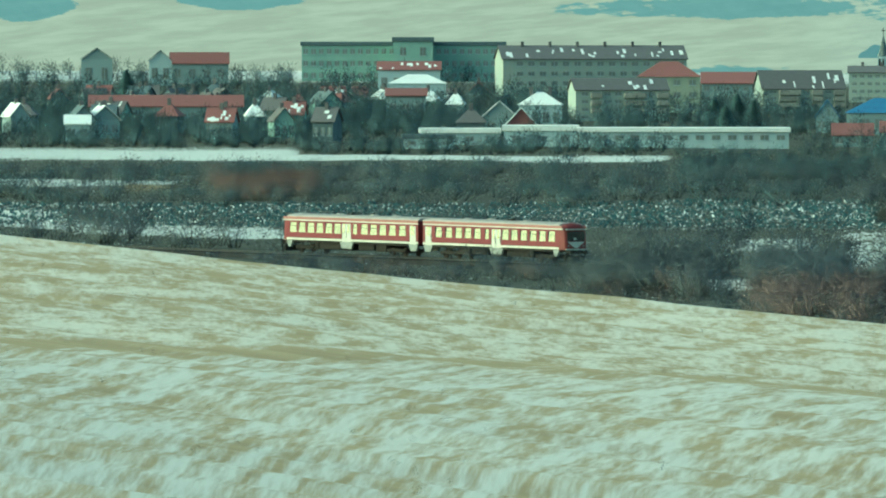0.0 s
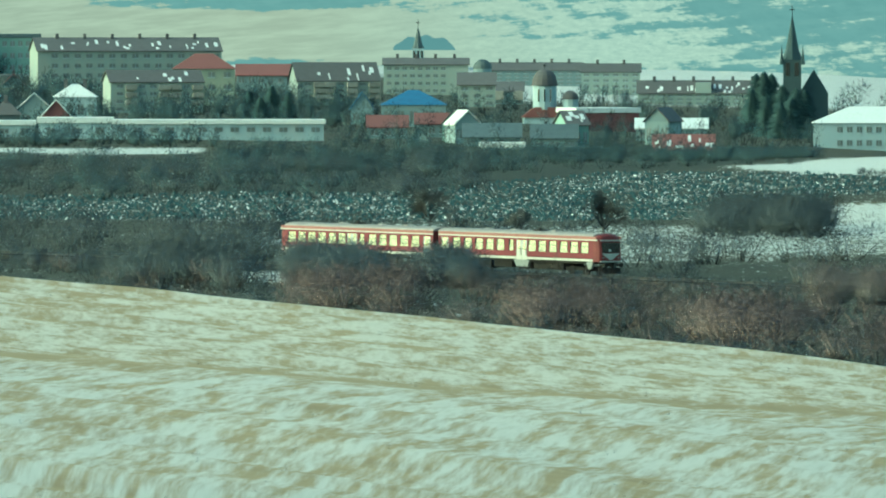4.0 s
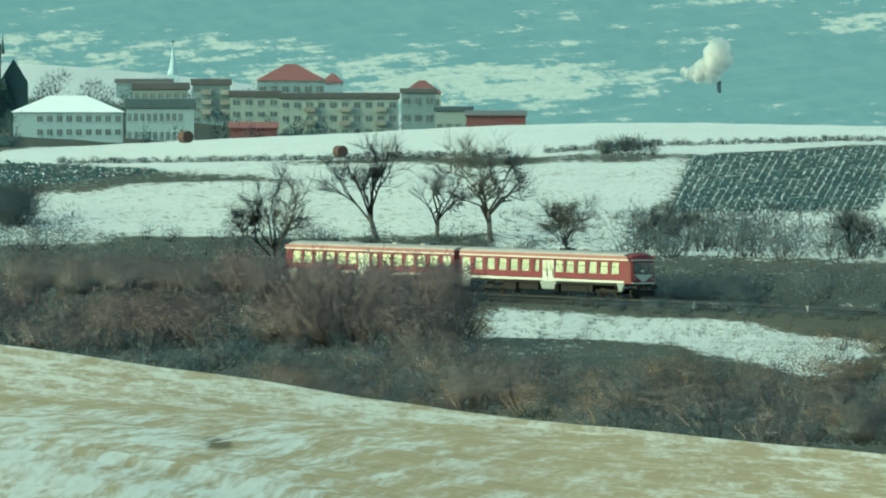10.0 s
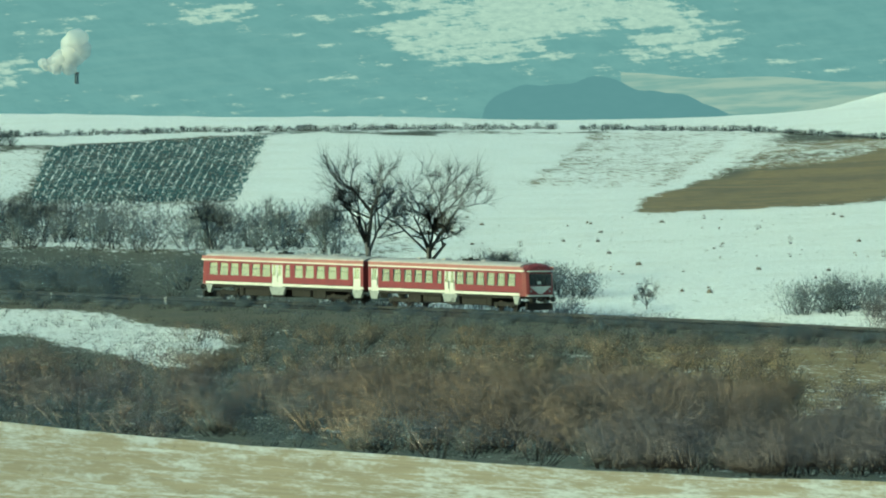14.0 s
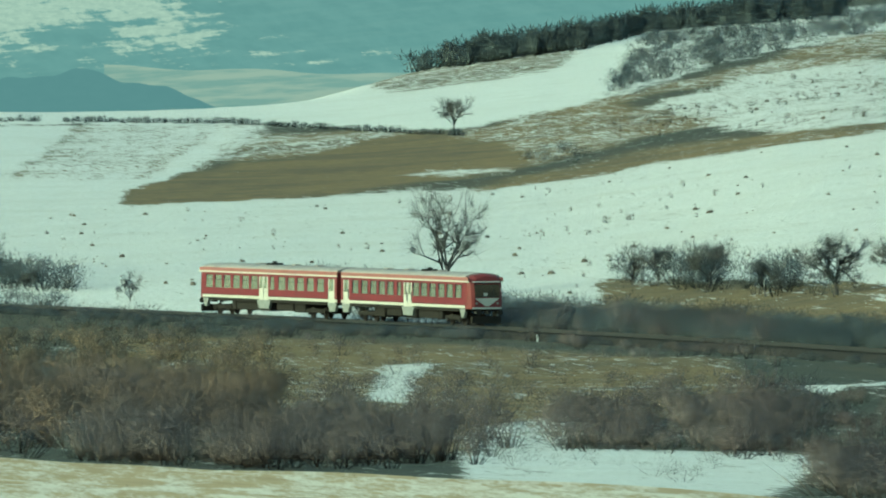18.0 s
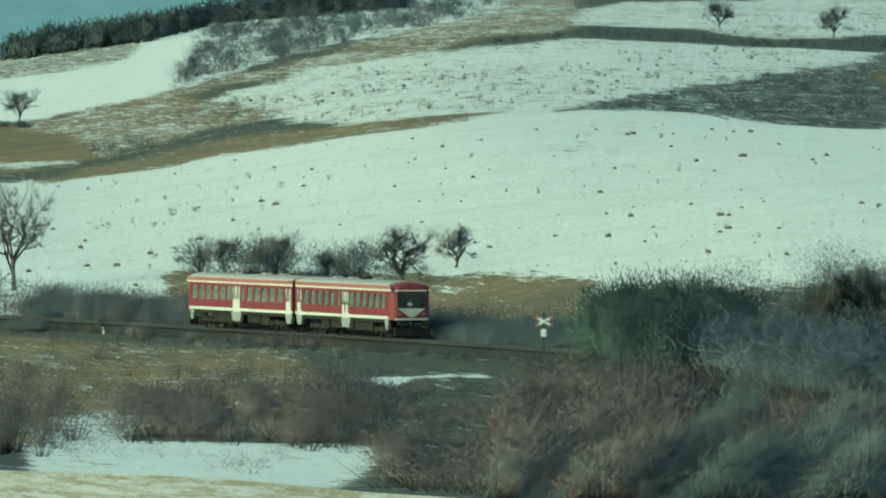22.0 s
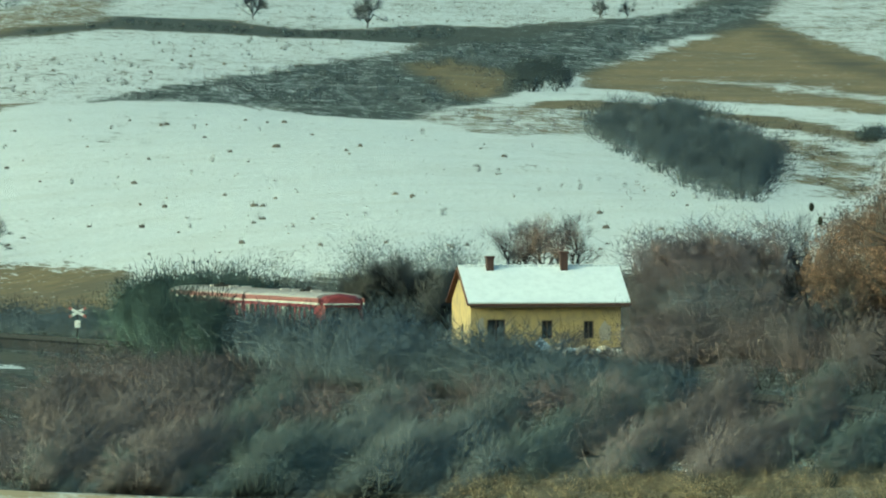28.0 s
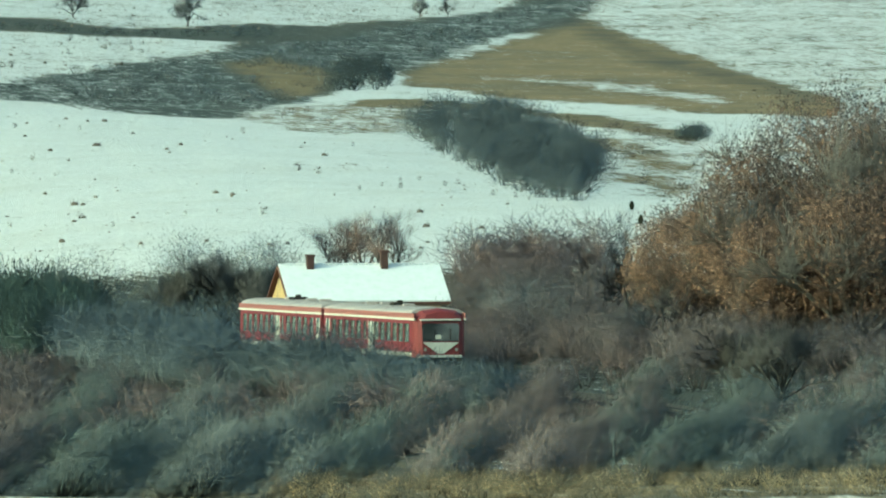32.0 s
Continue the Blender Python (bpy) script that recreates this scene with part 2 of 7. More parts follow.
# east: open snow slopes beyond the line, grass on its near side
field(0.76, 0.6, 0.3, 3250, 430, 3320, 415, 3700, 408, 4300, 390, 4420, 385, 5100, 250, 7400, 60, 7400, 600, 6300, 560, 5200, 560, 4700, 560, 4500, 585, 3900, 612, 3300, 590)
field(0.78, 0.6, 0.3, 3250, 420, 3700, 405, 4300, 390, 4900, 300, 5300, 268, 5650, 290, 6100, 340, 6500, 420, 6600, 500, 6300, 545, 5200, 545, 4800, 555, 4500, 585, 3900, 612, 3300, 590)
field(0.32, 0.90, 0.4, 3720, 640, 4800, 690, 4850, 760, 4300, 860, 3800, 850, 3720, 700)
field(0.22, 0.85, 0.2, 4560, 540, 5330, 548, 5290, 620, 4580, 598)
field(0.30, 0.8, 0.2, 4600, 545, 5200, 555, 5100, 575, 4600, 575)
field(0.76, 0.6, 0.1, 4320, 862, 4480, 850, 5000, 862, 4860, 940, 4330, 915)
field(0.80, 0.4, 0.2, 4190, 700, 4270, 695, 4215, 765, 4160, 760)
field(0.62, 0.4, 0.2, 4330, 825, 4480, 790, 4580, 770, 4500, 850, 4350, 855)
field(0.92, 0.4, 0.1, 4930, 745, 5140, 708, 5140, 722, 4950, 755)
# the bank below the track
_bank = np.arange(1650, 5300, 90.0)
_dip = np.interp(_bank, LINE_B, (EYE - LINE_Z) / LINE_D / TICK)
field(0.05, 0.28, 0.5, *np.concatenate([np.stack([_bank, _dip - 15], 1), np.stack([_bank, _dip + np.interp(_bank, (3900, 4400), (52, 22)) + 8 * np.sin(_bank / 130)], 1)[::-1]]).ravel())
# west: stubble and plough behind the line, snow by the gardens
field(0.10, 0.05, 0.4, 420, 262, 1480, 262, 1300, 304, 1126, 310, 680, 350, 420, 348)
field(0.36, 0.05, 1.0, -900, 352, 250, 352, 500, 345, 680, 350, 1126, 310, 1480, 312, 1760, 330, 1486, 358, 1280, 395, 880, 400, 400, 395, -284, 395, -900, 390)
field(0.75, 0.4, 0.2, -900, 235, -600, 238, -300, 252, 100, 262, 380, 272, 380, 280, -100, 276, -500, 258, -900, 246)
field(0.5, 0.3, 0.3, 700, 405, 1000, 410, 1250, 405, 1500, 400, 1700, 415, 1650, 460, 1100, 470, 700, 465)
field(0.99, 0.4, 0.0, 1300, 304, 2044, 255, 2800, 222, 3200, 215, 3950, 225, 3950, 275, 3130, 272, 2700, 296, 2000, 306, 1760, 328, 1600, 316, 1400, 309)
field(0.66, 0.6, 0.4, 1494, 372, 1760, 350, 2330, 335, 2600, 328, 2600, 440, 2000, 445, 1704, 440, 1550, 420)
field(0.68, 0.6, 0.2, 1730, 327, 2000, 312, 2330, 318, 2676, 303, 2630, 390, 2330, 385, 2100, 350)
field(0.38, 0.0, 0.9, 2676, 303, 3066, 280, 3012, 395, 2640, 405)
field(0.88, 0.5, 0.1, 3066, 280, 3650, 278, 3525, 370, 3300, 392, 3012, 395)
field(0.60, 0.7, 0.2, 3650, 278, 3990, 275, 3880, 350, 3790, 372, 3525, 372)
field(0.6, 0.5, 0.3, 2330, 395, 3012, 400, 3400, 395, 3320, 500, 2760, 486, 2330, 466)
field(0.68, 0.5, 0.5, 2326, 570, 2700, 587, 3020, 637, 2930, 697, 2650, 640, 2326, 625)
field(0.35, 0.6, 0.3, 1700, 560, 2326, 570, 2326, 625, 1760, 600)
field(0.12, 0.9, 0.2, 2330, 775, 2900, 830, 3300, 860, 3300, 890, 2330, 800)
field(0.63, 0.6, 0.3, 4560, 268, 4840, 188, 5020, 160, 5320, 135, 5520, 147, 5840, 155, 5820, 188, 5470, 238, 5220, 270, 4900, 290)
field(0.61, 0.6, 0.3, 5119, 142, 5350, 75, 6000, 55, 6420, 55, 6280, 112, 5900, 137, 5620, 140, 5500, 120, 5320, 115)
field(0.85, 0.5, 0.2, 2990, 396, 3300, 392, 3530, 372, 3800, 374, 3740, 405, 3400, 425, 3000, 430)
field(0.72, 0.4, 0.3, -900, 358, -720, 364, -640, 388, -280, 398, -280, 412, -640, 404, -760, 390, -900, 380)
field(0.70, 0.4, 0.3, -900, 314, -700, 306, -470, 314, -470, 326, -700, 324, -900, 326)
field(0.20, 0.95, 0.3, -560, 322, -470, 320, -460, 328, -560, 328)
field(0.80, 0.4, 0.3, 470, 478, 555, 470, 570, 498, 480, 505)
field(0.75, 0.4, 0.3, 500, 420, 640, 414, 660, 436, 520, 442)
field(0.72, 0.4, 0.3, 5235, 712, 5330, 702, 5390, 715, 5380, 738, 5300, 744, 5240, 732)
# field borders, wheel tracks
field(0.30, 0.7, 0.3, 3512, 368, 3528, 368, 3652, 280, 3638, 280)
field(0.40, 0.8, 0.3, 3745, 374, 3765, 374, 3895, 288, 3880, 288)
field(0.92, 0.4, 0.1, 3768, 376, 3800, 376, 3918, 286, 3897, 286)
field(0.58, 0.6, 0.3, 5316, 278, 5340, 278, 5292, 352, 5270, 352)
field(0.58, 0.6, 0.3, 5378, 280, 5400, 280, 5362, 345, 5344, 345)
# the brown knoll and the hillsides above it
field(0.10, 0.85, 0.2, 3721, 392, 3850, 362, 3920, 347, 4080, 330, 4150, 300, 4280, 293, 4410, 300, 4445, 345, 4340, 372, 4020, 405, 3721, 415)
field(0.58, 0.8, 0.3, 4191, 362, 4300, 350, 4421, 352, 4400, 364, 4260, 372)
field(0.45, 0.8, 0.3, 3900, 345, 3960, 292, 4150, 280, 4300, 290, 4150, 305, 4080, 330)
field(0.42, 0.9, 0.3, 4280, 300, 4480, 250, 4600, 225, 4850, 165, 5140, 80, 5290, 55, 5290, 120, 4970, 170, 4720, 212, 4600, 240, 4790, 265, 4520, 330, 4440, 350, 4400, 310)
field(0.30, 0.9, 0.3, 4330, 390, 4620, 325, 4980, 278, 5200, 262, 5000, 298, 4650, 350, 4350, 398)
field(0.90, 0.5, 0.1, 3600, 246, 4160, 180, 4653, 103, 4585, 228, 4460, 258, 4310, 285, 3990, 275, 3600, 268)
field(0.46, 0.55, 0.3, 4120, 200, 4330, 150, 4505, 128, 4570, 122, 4500, 178, 4350, 203, 4200, 222)
field(0.60, 0.05, 0.2, 4572, 232, 4650, 106, 4760, 80, 5190, 55, 5150, 90, 4770, 170, 4650, 210)
field(0.12, 0.1, 0.3, 5040, 158, 5120, 140, 5320, 118, 5500, 122, 5620, 142, 5900, 130, 5900, 160, 5600, 152, 5320, 130, 5120, 152)
field(0.36, 0.05, 0.5, 5219, 268, 5600, 205, 6000, 155, 6430, 85, 6520, 85, 6130, 215, 5950, 270, 5800, 302, 5550, 276, 5350, 262)
field(0.24, 0.935, 0.2, 6130, 216, 6450, 125, 6670, 185, 6900, 215, 6900, 300, 6300, 262, 6120, 258)
field(0.56, 0.75, 0.2, 6450, 122, 6500, 60, 6670, 60, 7400, 60, 7400, 330, 6950, 290, 6670, 195)
field(0.45, 0.8, 0.4, 5820, 300, 6000, 275, 6200, 258, 6350, 268, 6150, 320, 6000, 328)
field(0.58, 0.7, 0.4, 6350, 300, 6670, 322, 6720, 400, 6600, 440, 6470, 415, 6400, 350)
field(0.50, 0.85, 0.3, 5823, 300, 5963, 274, 6123, 260, 6283, 272, 6343, 298, 6173, 323, 6023, 320, 5883, 310)
field(0.66, 0.6, 0.2, 6103, 236, 6213, 248, 6323, 262, 6523, 283, 6703, 306, 6723, 326, 6653, 324, 6473, 294, 6283, 272, 6123, 259)
field(0.14, 0.75, 0.3, 6000, 272, 6123, 260, 6273, 272, 6473, 294, 6653, 326, 6648, 342, 6440, 307, 6343, 292, 6140, 274)
field(0.36, 0.85, 0.3, 6400, 334, 6430, 328, 6560, 345, 6650, 385, 6620, 398, 6520, 362)
field(0.40, 0.85, 0.3, 6480, 398, 6560, 392, 6650, 425, 6600, 432)
field(0.12, 0.55, 0.4, 6443, 124, 6573, 183, 6773, 231, 6895, 266, 6895, 284, 6773, 248, 6573, 201, 6443, 138)
field(0.12, 0.92, 0.3, 5813, 200, 5900, 190, 6003, 215, 5990, 250, 5920, 262, 5860, 227)
field(0.55, 0.85, 0.3, 6250, 225, 6500, 232, 6720, 262, 6700, 274, 6480, 246)
field(0.3, 0.8, 0.3, 5600, 1000, 5700, 935, 6300, 905, 7400, 880, 7400, 1100, 5600, 1100)


NEAR_FIELDS = [(sn, st, ro, np.array(c, float).reshape(-1, 2)) for sn, st, ro, c in (
    (0.44, 1.0, 0.3, (-900, 425, 0, 470, 500, 505, 300, 560, 0, 575, -900, 520)),
    (0.0, 1.0, 0.3, (-900, 577, -784, 582, 0, 630, 784, 682, 1300, 717, 2100, 768, 2100, 775, 1300, 723, 784, 689, 0, 641, -784, 595, -900, 590)),
    (0.42, 1.0, 0.3, (1300, 738, 1700, 760, 2300, 800, 2900, 850, 2900, 862, 2300, 815, 1700, 772, 1300, 746)),
    (0.36, 1.0, 0.2, (2000, 805, 2600, 838, 3300, 885, 3300, 930, 2000, 930)),
    (0.32, 1.0, 0.2, (2100, 770, 2330, 782, 3100, 842, 4000, 892, 4000, 925, 3100, 885, 2330, 825, 2100, 790)),
    (0.0, 0.8, 0.9, (1816, 797, 1840, 793, 1858, 800, 1848, 811, 1826, 812)),
    (0.12, 0.95, 0.6, (1795, 835, 1825, 822, 1830, 832, 1790, 850, 1770, 880, 1750, 885, 1760, 865)))]


def build_ground():
    b = np.concatenate([np.linspace(-78000, -2200, 46), np.arange(-2000, -1001, 40), np.arange(-990, 7101, 14.0), np.arange(7040, 8001, 40), np.linspace(8200, 78000, 46)])
    d = np.concatenate([[-0.2], np.linspace(20, 80, 7), np.geomspace(82, 330, 120), np.geomspace(332, 640, 26), np.geomspace(644, 2500, 230), np.geomspace(2520, 4950, 22)])
    B, D = np.meshgrid(b, d, indexing="ij")
    Z = ground_z(B, D)
    X, Y = D * np.sin(B * TICK), D * np.cos(B * TICK)
    # furrows and drifts in the near field
    near = np.clip((420 - D) / 120, 0, 1) * ((B > -2100) & (B < 8000))
    Z = Z + near * (0.010 * waves(X, Y, 11, 4.0) + 0.05 * waves(X, Y, 12, 17))
    dip = (EYE - ground_z(B, D, True)) / D / TICK
    cover = np.zeros((*B.shape, 4))
    cover[..., 0], cover[..., 1], cover[..., 2], cover[..., 3] = 0.26, 0.15, 0.4, 0
    rng = np.random.RandomState(2)
    wob = 5.0 * waves(X, Y * 0.3, 5, 22) + rng.normal(0, 2.5, B.shape)
    wob2 = 2.2 * waves(X, Y * 0.3, 6, 18) + rng.normal(0, 0.8, B.shape)
    far = (D > 430)
    for snow, straw, rough, poly, soft in FIELDS:
        lo, hi = poly.min(0) - 20, poly.max(0) + 20
        box = (b > lo[0]) & (b < hi[0])
        if not box.any():
            continue
        k = inside(poly, B[box] + wob[box], dip[box] + wob2[box]) & far[box]
        c = cover[box]
        c[k, :3] = snow, straw, rough
        cover[box] = c
    # the town's gardens, the near field and the country behind the camera
    town = (D > 2350) & (B < 2700) & (B > -2100)
    cover[town, :3] = 0.12, 0.2, 0.3
    cover[town & (D < np.where(B < -250, 2570, 2440)) & (B < 400), :3] = 0.74, 0.4, 0.2
    cover[(D > np.where(B < 900, 3820, 3300)) & (B < 4400) & (B > -2100), 0] = 0.9
    nf = D < 400
    cover[nf] = 0.53, 1.0, 0.15, 1.0
    edge = nf & (dip < np.interp(B, COLUMNS, (EYE - HEIGHTS[:, 2]) / 320 / TICK) + 14)
    cover[edge, 0] = 0.40
    for snow, straw, rough, poly in NEAR_FIELDS:
        box = (b > poly[:, 0].min() - 20) & (b < poly[:, 0].max() + 20)
        k = inside(poly, B[box], dip[box] + 0.6 * waves(X[box], Y[box], 7, 6)) & nf[box]
        c = cover[box]
        c[k, :3] = snow, straw, rough
        cover[box] = c
    out = (B < -2100) | (B > 8000)
    cover[out, :3] = 0.9, 0.5, 0.1
    # unseen dark ground in the west, added for the train windows to mirror
    unseen_dark = out & (B > -21500) & (B < -2300) & (D > 350)
    cover[unseen_dark, :3] = 0.02, 0.05, 0.6
    for _ in range(2):
        c = cover.copy()
        cover[1:-1, 1:-1] = (2 * c[1:-1, 1:-1] + c[:-2, 1:-1] + c[2:, 1:-1] + c[1:-1, :-2] + c[1:-1, 2:]) / 6
    nb, nd = B.shape
    me = bpy.data.meshes.new("ground")
    co = np.stack([X, Y, Z], -1).reshape(-1, 3)
    i, j = np.meshgrid(np.arange(nb - 1), np.arange(nd - 1), indexing="ij")
    a = (i * nd + j).ravel()
    quads = np.stack([a, a + 1, a + nd + 1, a + nd], -1)
    ring = np.stack([np.full(nd - 1, 0) + (nb - 1) * nd + np.arange(nd - 1), (nb - 1) * nd + np.arange(1, nd), np.arange(1, nd), np.arange(nd - 1)], -1)
    quads = np.concatenate([quads, ring])
    me.vertices.add(len(co))
    me.vertices.foreach_set("co", co.ravel())
    me.loops.add(quads.size)
    me.loops.foreach_set("vertex_index", quads.ravel())
    me.polygons.add(len(quads))
    me.polygons.foreach_set("loop_start", np.arange(0, quads.size, 4))
    att = me.attributes.new("cover", "FLOAT_COLOR", "POINT")
    att.data.foreach_set("color", cover.reshape(-1))
    # stubble rows fan out and bend along the hill: metres across and along them
    crease = dip - np.interp(B, (-900, 2100, 4000), (578, 773, 905))
    fan = 1 / (1 + np.exp(-np.clip(crease / 5, -30, 30))) * np.clip((2900 - B) / 800, 0, 1)
    rows = np.stack([(B + 474 * np.log(np.maximum(crease, -18) + 30)) / 105, B / 150, fan], -1)
    lay = np.stack([(dip - 0.075 * B) / 17, B / 150, 0 * B], -1)
    me.attributes.new("rows", "FLOAT_VECTOR", "POINT").data.foreach_set("vector", rows.reshape(-1))
    me.attributes.new("lay", "FLOAT_VECTOR", "POINT").data.foreach_set("vector", lay.reshape(-1))
    me.update()
    me.shade_smooth()
    ob = new("ground", me)
    me.materials.append(ground_material())
    return tagged(ob, "rolling winter fields with thin snow, stubble and plough", "ground", kind="structure")


def ground_material():
    m, nt, bsdf = nodes_of("ground")
    at = nt.nodes.new("ShaderNodeAttribute")
    at.attribute_name = "cover"
    sep = nt.nodes.new("ShaderNodeSeparateColor")
    nt.links.new(at.outputs["Color"], sep.inputs[0])
    snow, straw, clods = sep.outputs
    co = nt.nodes.new("ShaderNodeTexCoord").outputs["Object"]
    row_at = nt.nodes.new("ShaderNodeAttribute")
    row_at.attribute_name = "rows"
    rowco = row_at.outputs["Vector"]
    lay_at = nt.nodes.new("ShaderNodeAttribute")
    lay_at.attribute_name = "lay"
    layco = lay_at.outputs["Vector"]
    fan = nt.nodes.new("ShaderNodeSeparateXYZ")
    nt.links.new(rowco, fan.inputs[0])
    # earth, litter and straw
    soil = mix_rgb(nt, noise_node(nt, 0.8, 4, vec=co), (0.029, 0.040, 0.039), (0.058, 0.070, 0.064))
    blade = ramp(nt, noise_node(nt, 0.5, 5, 0.7, co), 0.3, 0.7)
    meadow = mix_rgb(nt, blade, (0.25, 0.18, 0.088), (0.14, 0.108, 0.056))
    meadow = mix_rgb(nt, math_node(nt, "MULTIPLY", ramp(nt, noise_node(nt, 0.05, 5, 0.7, co), 0.42, 0.66), 0.75), meadow, (0.105, 0.09, 0.06))
    stubble = mix_rgb(nt, blade, (0.47, 0.355, 0.20), (0.37, 0.275, 0.155))
    grass = mix_rgb(nt, ramp(nt, straw, 0.92, 0.99), meadow, stubble)
    earth = mix_rgb(nt, straw, soil, grass)
    # snow lies in patches: fine speckle and broad patches; in the near stubble drifts along the rows
    fine = noise_node(nt, 1.0, 5, 0.75, co, (3.6, 0.45, 0.5))
    grit = noise_node(nt, 2.6, 5, 0.8, co)
    speck = noise_node(nt, 1.0, 5, 0.72, co, (1.4, 0.16, 0.3))
    def rowed(*stretch, detail=2):
        pick = nt.nodes.new("ShaderNodeMix")
        nt.links.new(fan.outputs[2], pick.inputs["Factor"])
        nt.links.new(noise_node(nt, 1.0, detail, 0.6, layco, (stretch[0] * 1.3, stretch[1] * 1.5, 0.0)), pick.inputs["A"])
        nt.links.new(noise_node(nt, 1.0, detail, 0.55, rowco, stretch), pick.inputs["B"])
        return pick.outputs["Result"]
    drift = rowed(1.4, 1.35, 0.0, detail=3)
    rows = rowed(4.5, 7.0, 0.0, detail=5)
    wide = noise_node(nt, 1.0, 3, 0.6, co, (0.30, 0.035, 0.1, radians(14)))
    broad = noise_node(nt, 0.035, 3, 0.6, co)
    near = math_node(nt, "SUBTRACT", math_node(nt, "ADD", math_node(nt, "MULTIPLY", drift, 1.5), math_node(nt, "MULTIPLY", rows, 0.75)), 0.625)
    open_land = math_node(nt, "SUBTRACT", math_node(nt, "ADD", math_node(nt, "MULTIPLY", fine, 0.8), math_node(nt, "MULTIPLY", speck, 1.0)), 0.4)
    kind = nt.nodes.new("ShaderNodeMix")
    nt.links.new(at.outputs["Alpha"], kind.inputs["Factor"])
    nt.links.new(open_land, kind.inputs["A"])
    nt.links.new(near, kind.inputs["B"])
    h = math_node(nt, "ADD", kind.outputs["Result"], math_node(nt, "MULTIPLY", broad, 0.25))
    h = math_node(nt, "ADD", h, math_node(nt, "MULTIPLY", wide, 0.30))
    # h lies round 0.78; a share of one covers it wholly
    lim = math_node(nt, "SUBTRACT", 1.16, math_node(nt, "MULTIPLY", snow, 0.78))
    soft = math_node(nt, "ADD", math_node(nt, "MULTIPLY", at.outputs["Alpha"], 0.17), 0.07)
    mask = ramp(nt, h, math_node(nt, "SUBTRACT", lim, soft), math_node(nt, "ADD", lim, soft))
    mottle = noise_node(nt, 0.09, 5, 0.75, co)
    white = mix_rgb(nt, ramp(nt, grit, 0.36, 0.62), (0.48, 0.49, 0.475), (0.69, 0.70, 0.68))
    white = mix_rgb(nt, math_node(nt, "MULTIPLY", ramp(nt, mottle, 0.42, 0.72), 0.5), white, (0.50, 0.495, 0.45))
    smooth = mix_rgb(nt, ramp(nt, rows, 0.3, 0.7), (0.60, 0.605, 0.575), (0.69, 0.69, 0.66))
    white = mix_rgb(nt, at.outputs["Alpha"], white, smooth)
    # thin snow lets the stubble's tone through
    thin = math_node(nt, "SUBTRACT", 0.52, math_node(nt, "MULTIPLY", fan.outputs[2], 0.18))
    white = mix_rgb(nt, math_node(nt, "MULTIPLY", at.outputs["Alpha"], thin), white, (0.74, 0.62, 0.43))
    nt.links.new(mix_rgb(nt, mask, earth, white), bsdf.inputs["Base Color"])
    bsdf.inputs["Roughness"].default_value = 0.9
    bsdf.inputs["Specular IOR Level"].default_value = 0.15
    bp = nt.nodes.new("ShaderNodeBump")
    bp.inputs["Distance"].default_value = 0.6
    nt.links.new(math_node(nt, "MULTIPLY", math_node(nt, "ADD", math_node(nt, "MULTIPLY", clods, 0.9), 0.15), math_node(nt, "SUBTRACT", 1.0, math_node(nt, "MULTIPLY", at.outputs["Alpha"], 0.8))), bp.inputs["Strength"])
    nt.links.new(fine, bp.inputs["Height"])
    nt.links.new(bp.outputs[0], bsdf.inputs["Normal"])
    return m


build_ground()


# ---- mesh helpers ----
def link_mesh(name, bm, material, parent=None, label=""):
    me = bpy.data.meshes.new(name)
    bm.to_mesh(me)
    bm.free()
    me.materials.append(material)
    ob = new(name, me)
    if parent is not None:
        ob.parent = parent
    if label:
        ob["label"] = label
    return ob


def part(name, bm, material, parent, label=""):
    """Links a bmesh as one mesh object under a thing or a part."""
    return link_mesh(name, bm, material, parent, label)


def share(name, ob, parent, x, y, z, rz=0.0):
    """One more object on the mesh of ob."""
    o = new(name, ob.data)
    o.parent = parent
    o.matrix_basis = pose(x, y, z, 0, 0, rz)
    return o


def box(bm, x0, x1, y0, y1, z0, z1, bevel=0.0):
    made = bmesh.ops.create_cube(bm, size=1.0)["verts"]
    for v in made:
        v.co = Vector((x0 + (v.co.x + 0.5) * (x1 - x0), y0 + (v.co.y + 0.5) * (y1 - y0), z0 + (v.co.z + 0.5) * (z1 - z0)))
    if bevel:
        es = list({e for v in made for e in v.link_edges})
        bmesh.ops.bevel(bm, geom=es, offset=bevel, segments=1, affect="EDGES")
    return bm


def boxes(*bs, bevel=0.0):
    bm = bmesh.new()
    for b in bs:
        box(bm, *b, bevel=bevel)
    return bm


def prism(bm, outline, x0, x1, axis="x"):
    """An outline of (a, b) pairs swept along an axis."""
    def at(s, a, b):
        return {"x": (s, a, b), "y": (a, s, b), "z": (a, b, s)}[axis]
    lo = [bm.verts.new(at(x0, *p)) for p in outline]
    hi = [bm.verts.new(at(x1, *p)) for p in outline]
    n = len(outline)
    for k in range(n):
        bm.faces.new((lo[k], lo[(k + 1) % n], hi[(k + 1) % n], hi[k]))
    bm.faces.new(lo)
    bm.faces.new(hi)
    bmesh.ops.recalc_face_normals(bm, faces=bm.faces)
    return bm


def disc(bm, r, y0, y1, x=0.0, z=0.0, n=16):
    return prism(bm, [(x + r * math.cos(6.2832 * k / n), z + r * math.sin(6.2832 * k / n)) for k in range(n)], y0, y1, "y")


def empty(name, m, label, category, group=""):
    ob = new(name)
    ob.matrix_basis = m
    return tagged(ob, label, category, group)


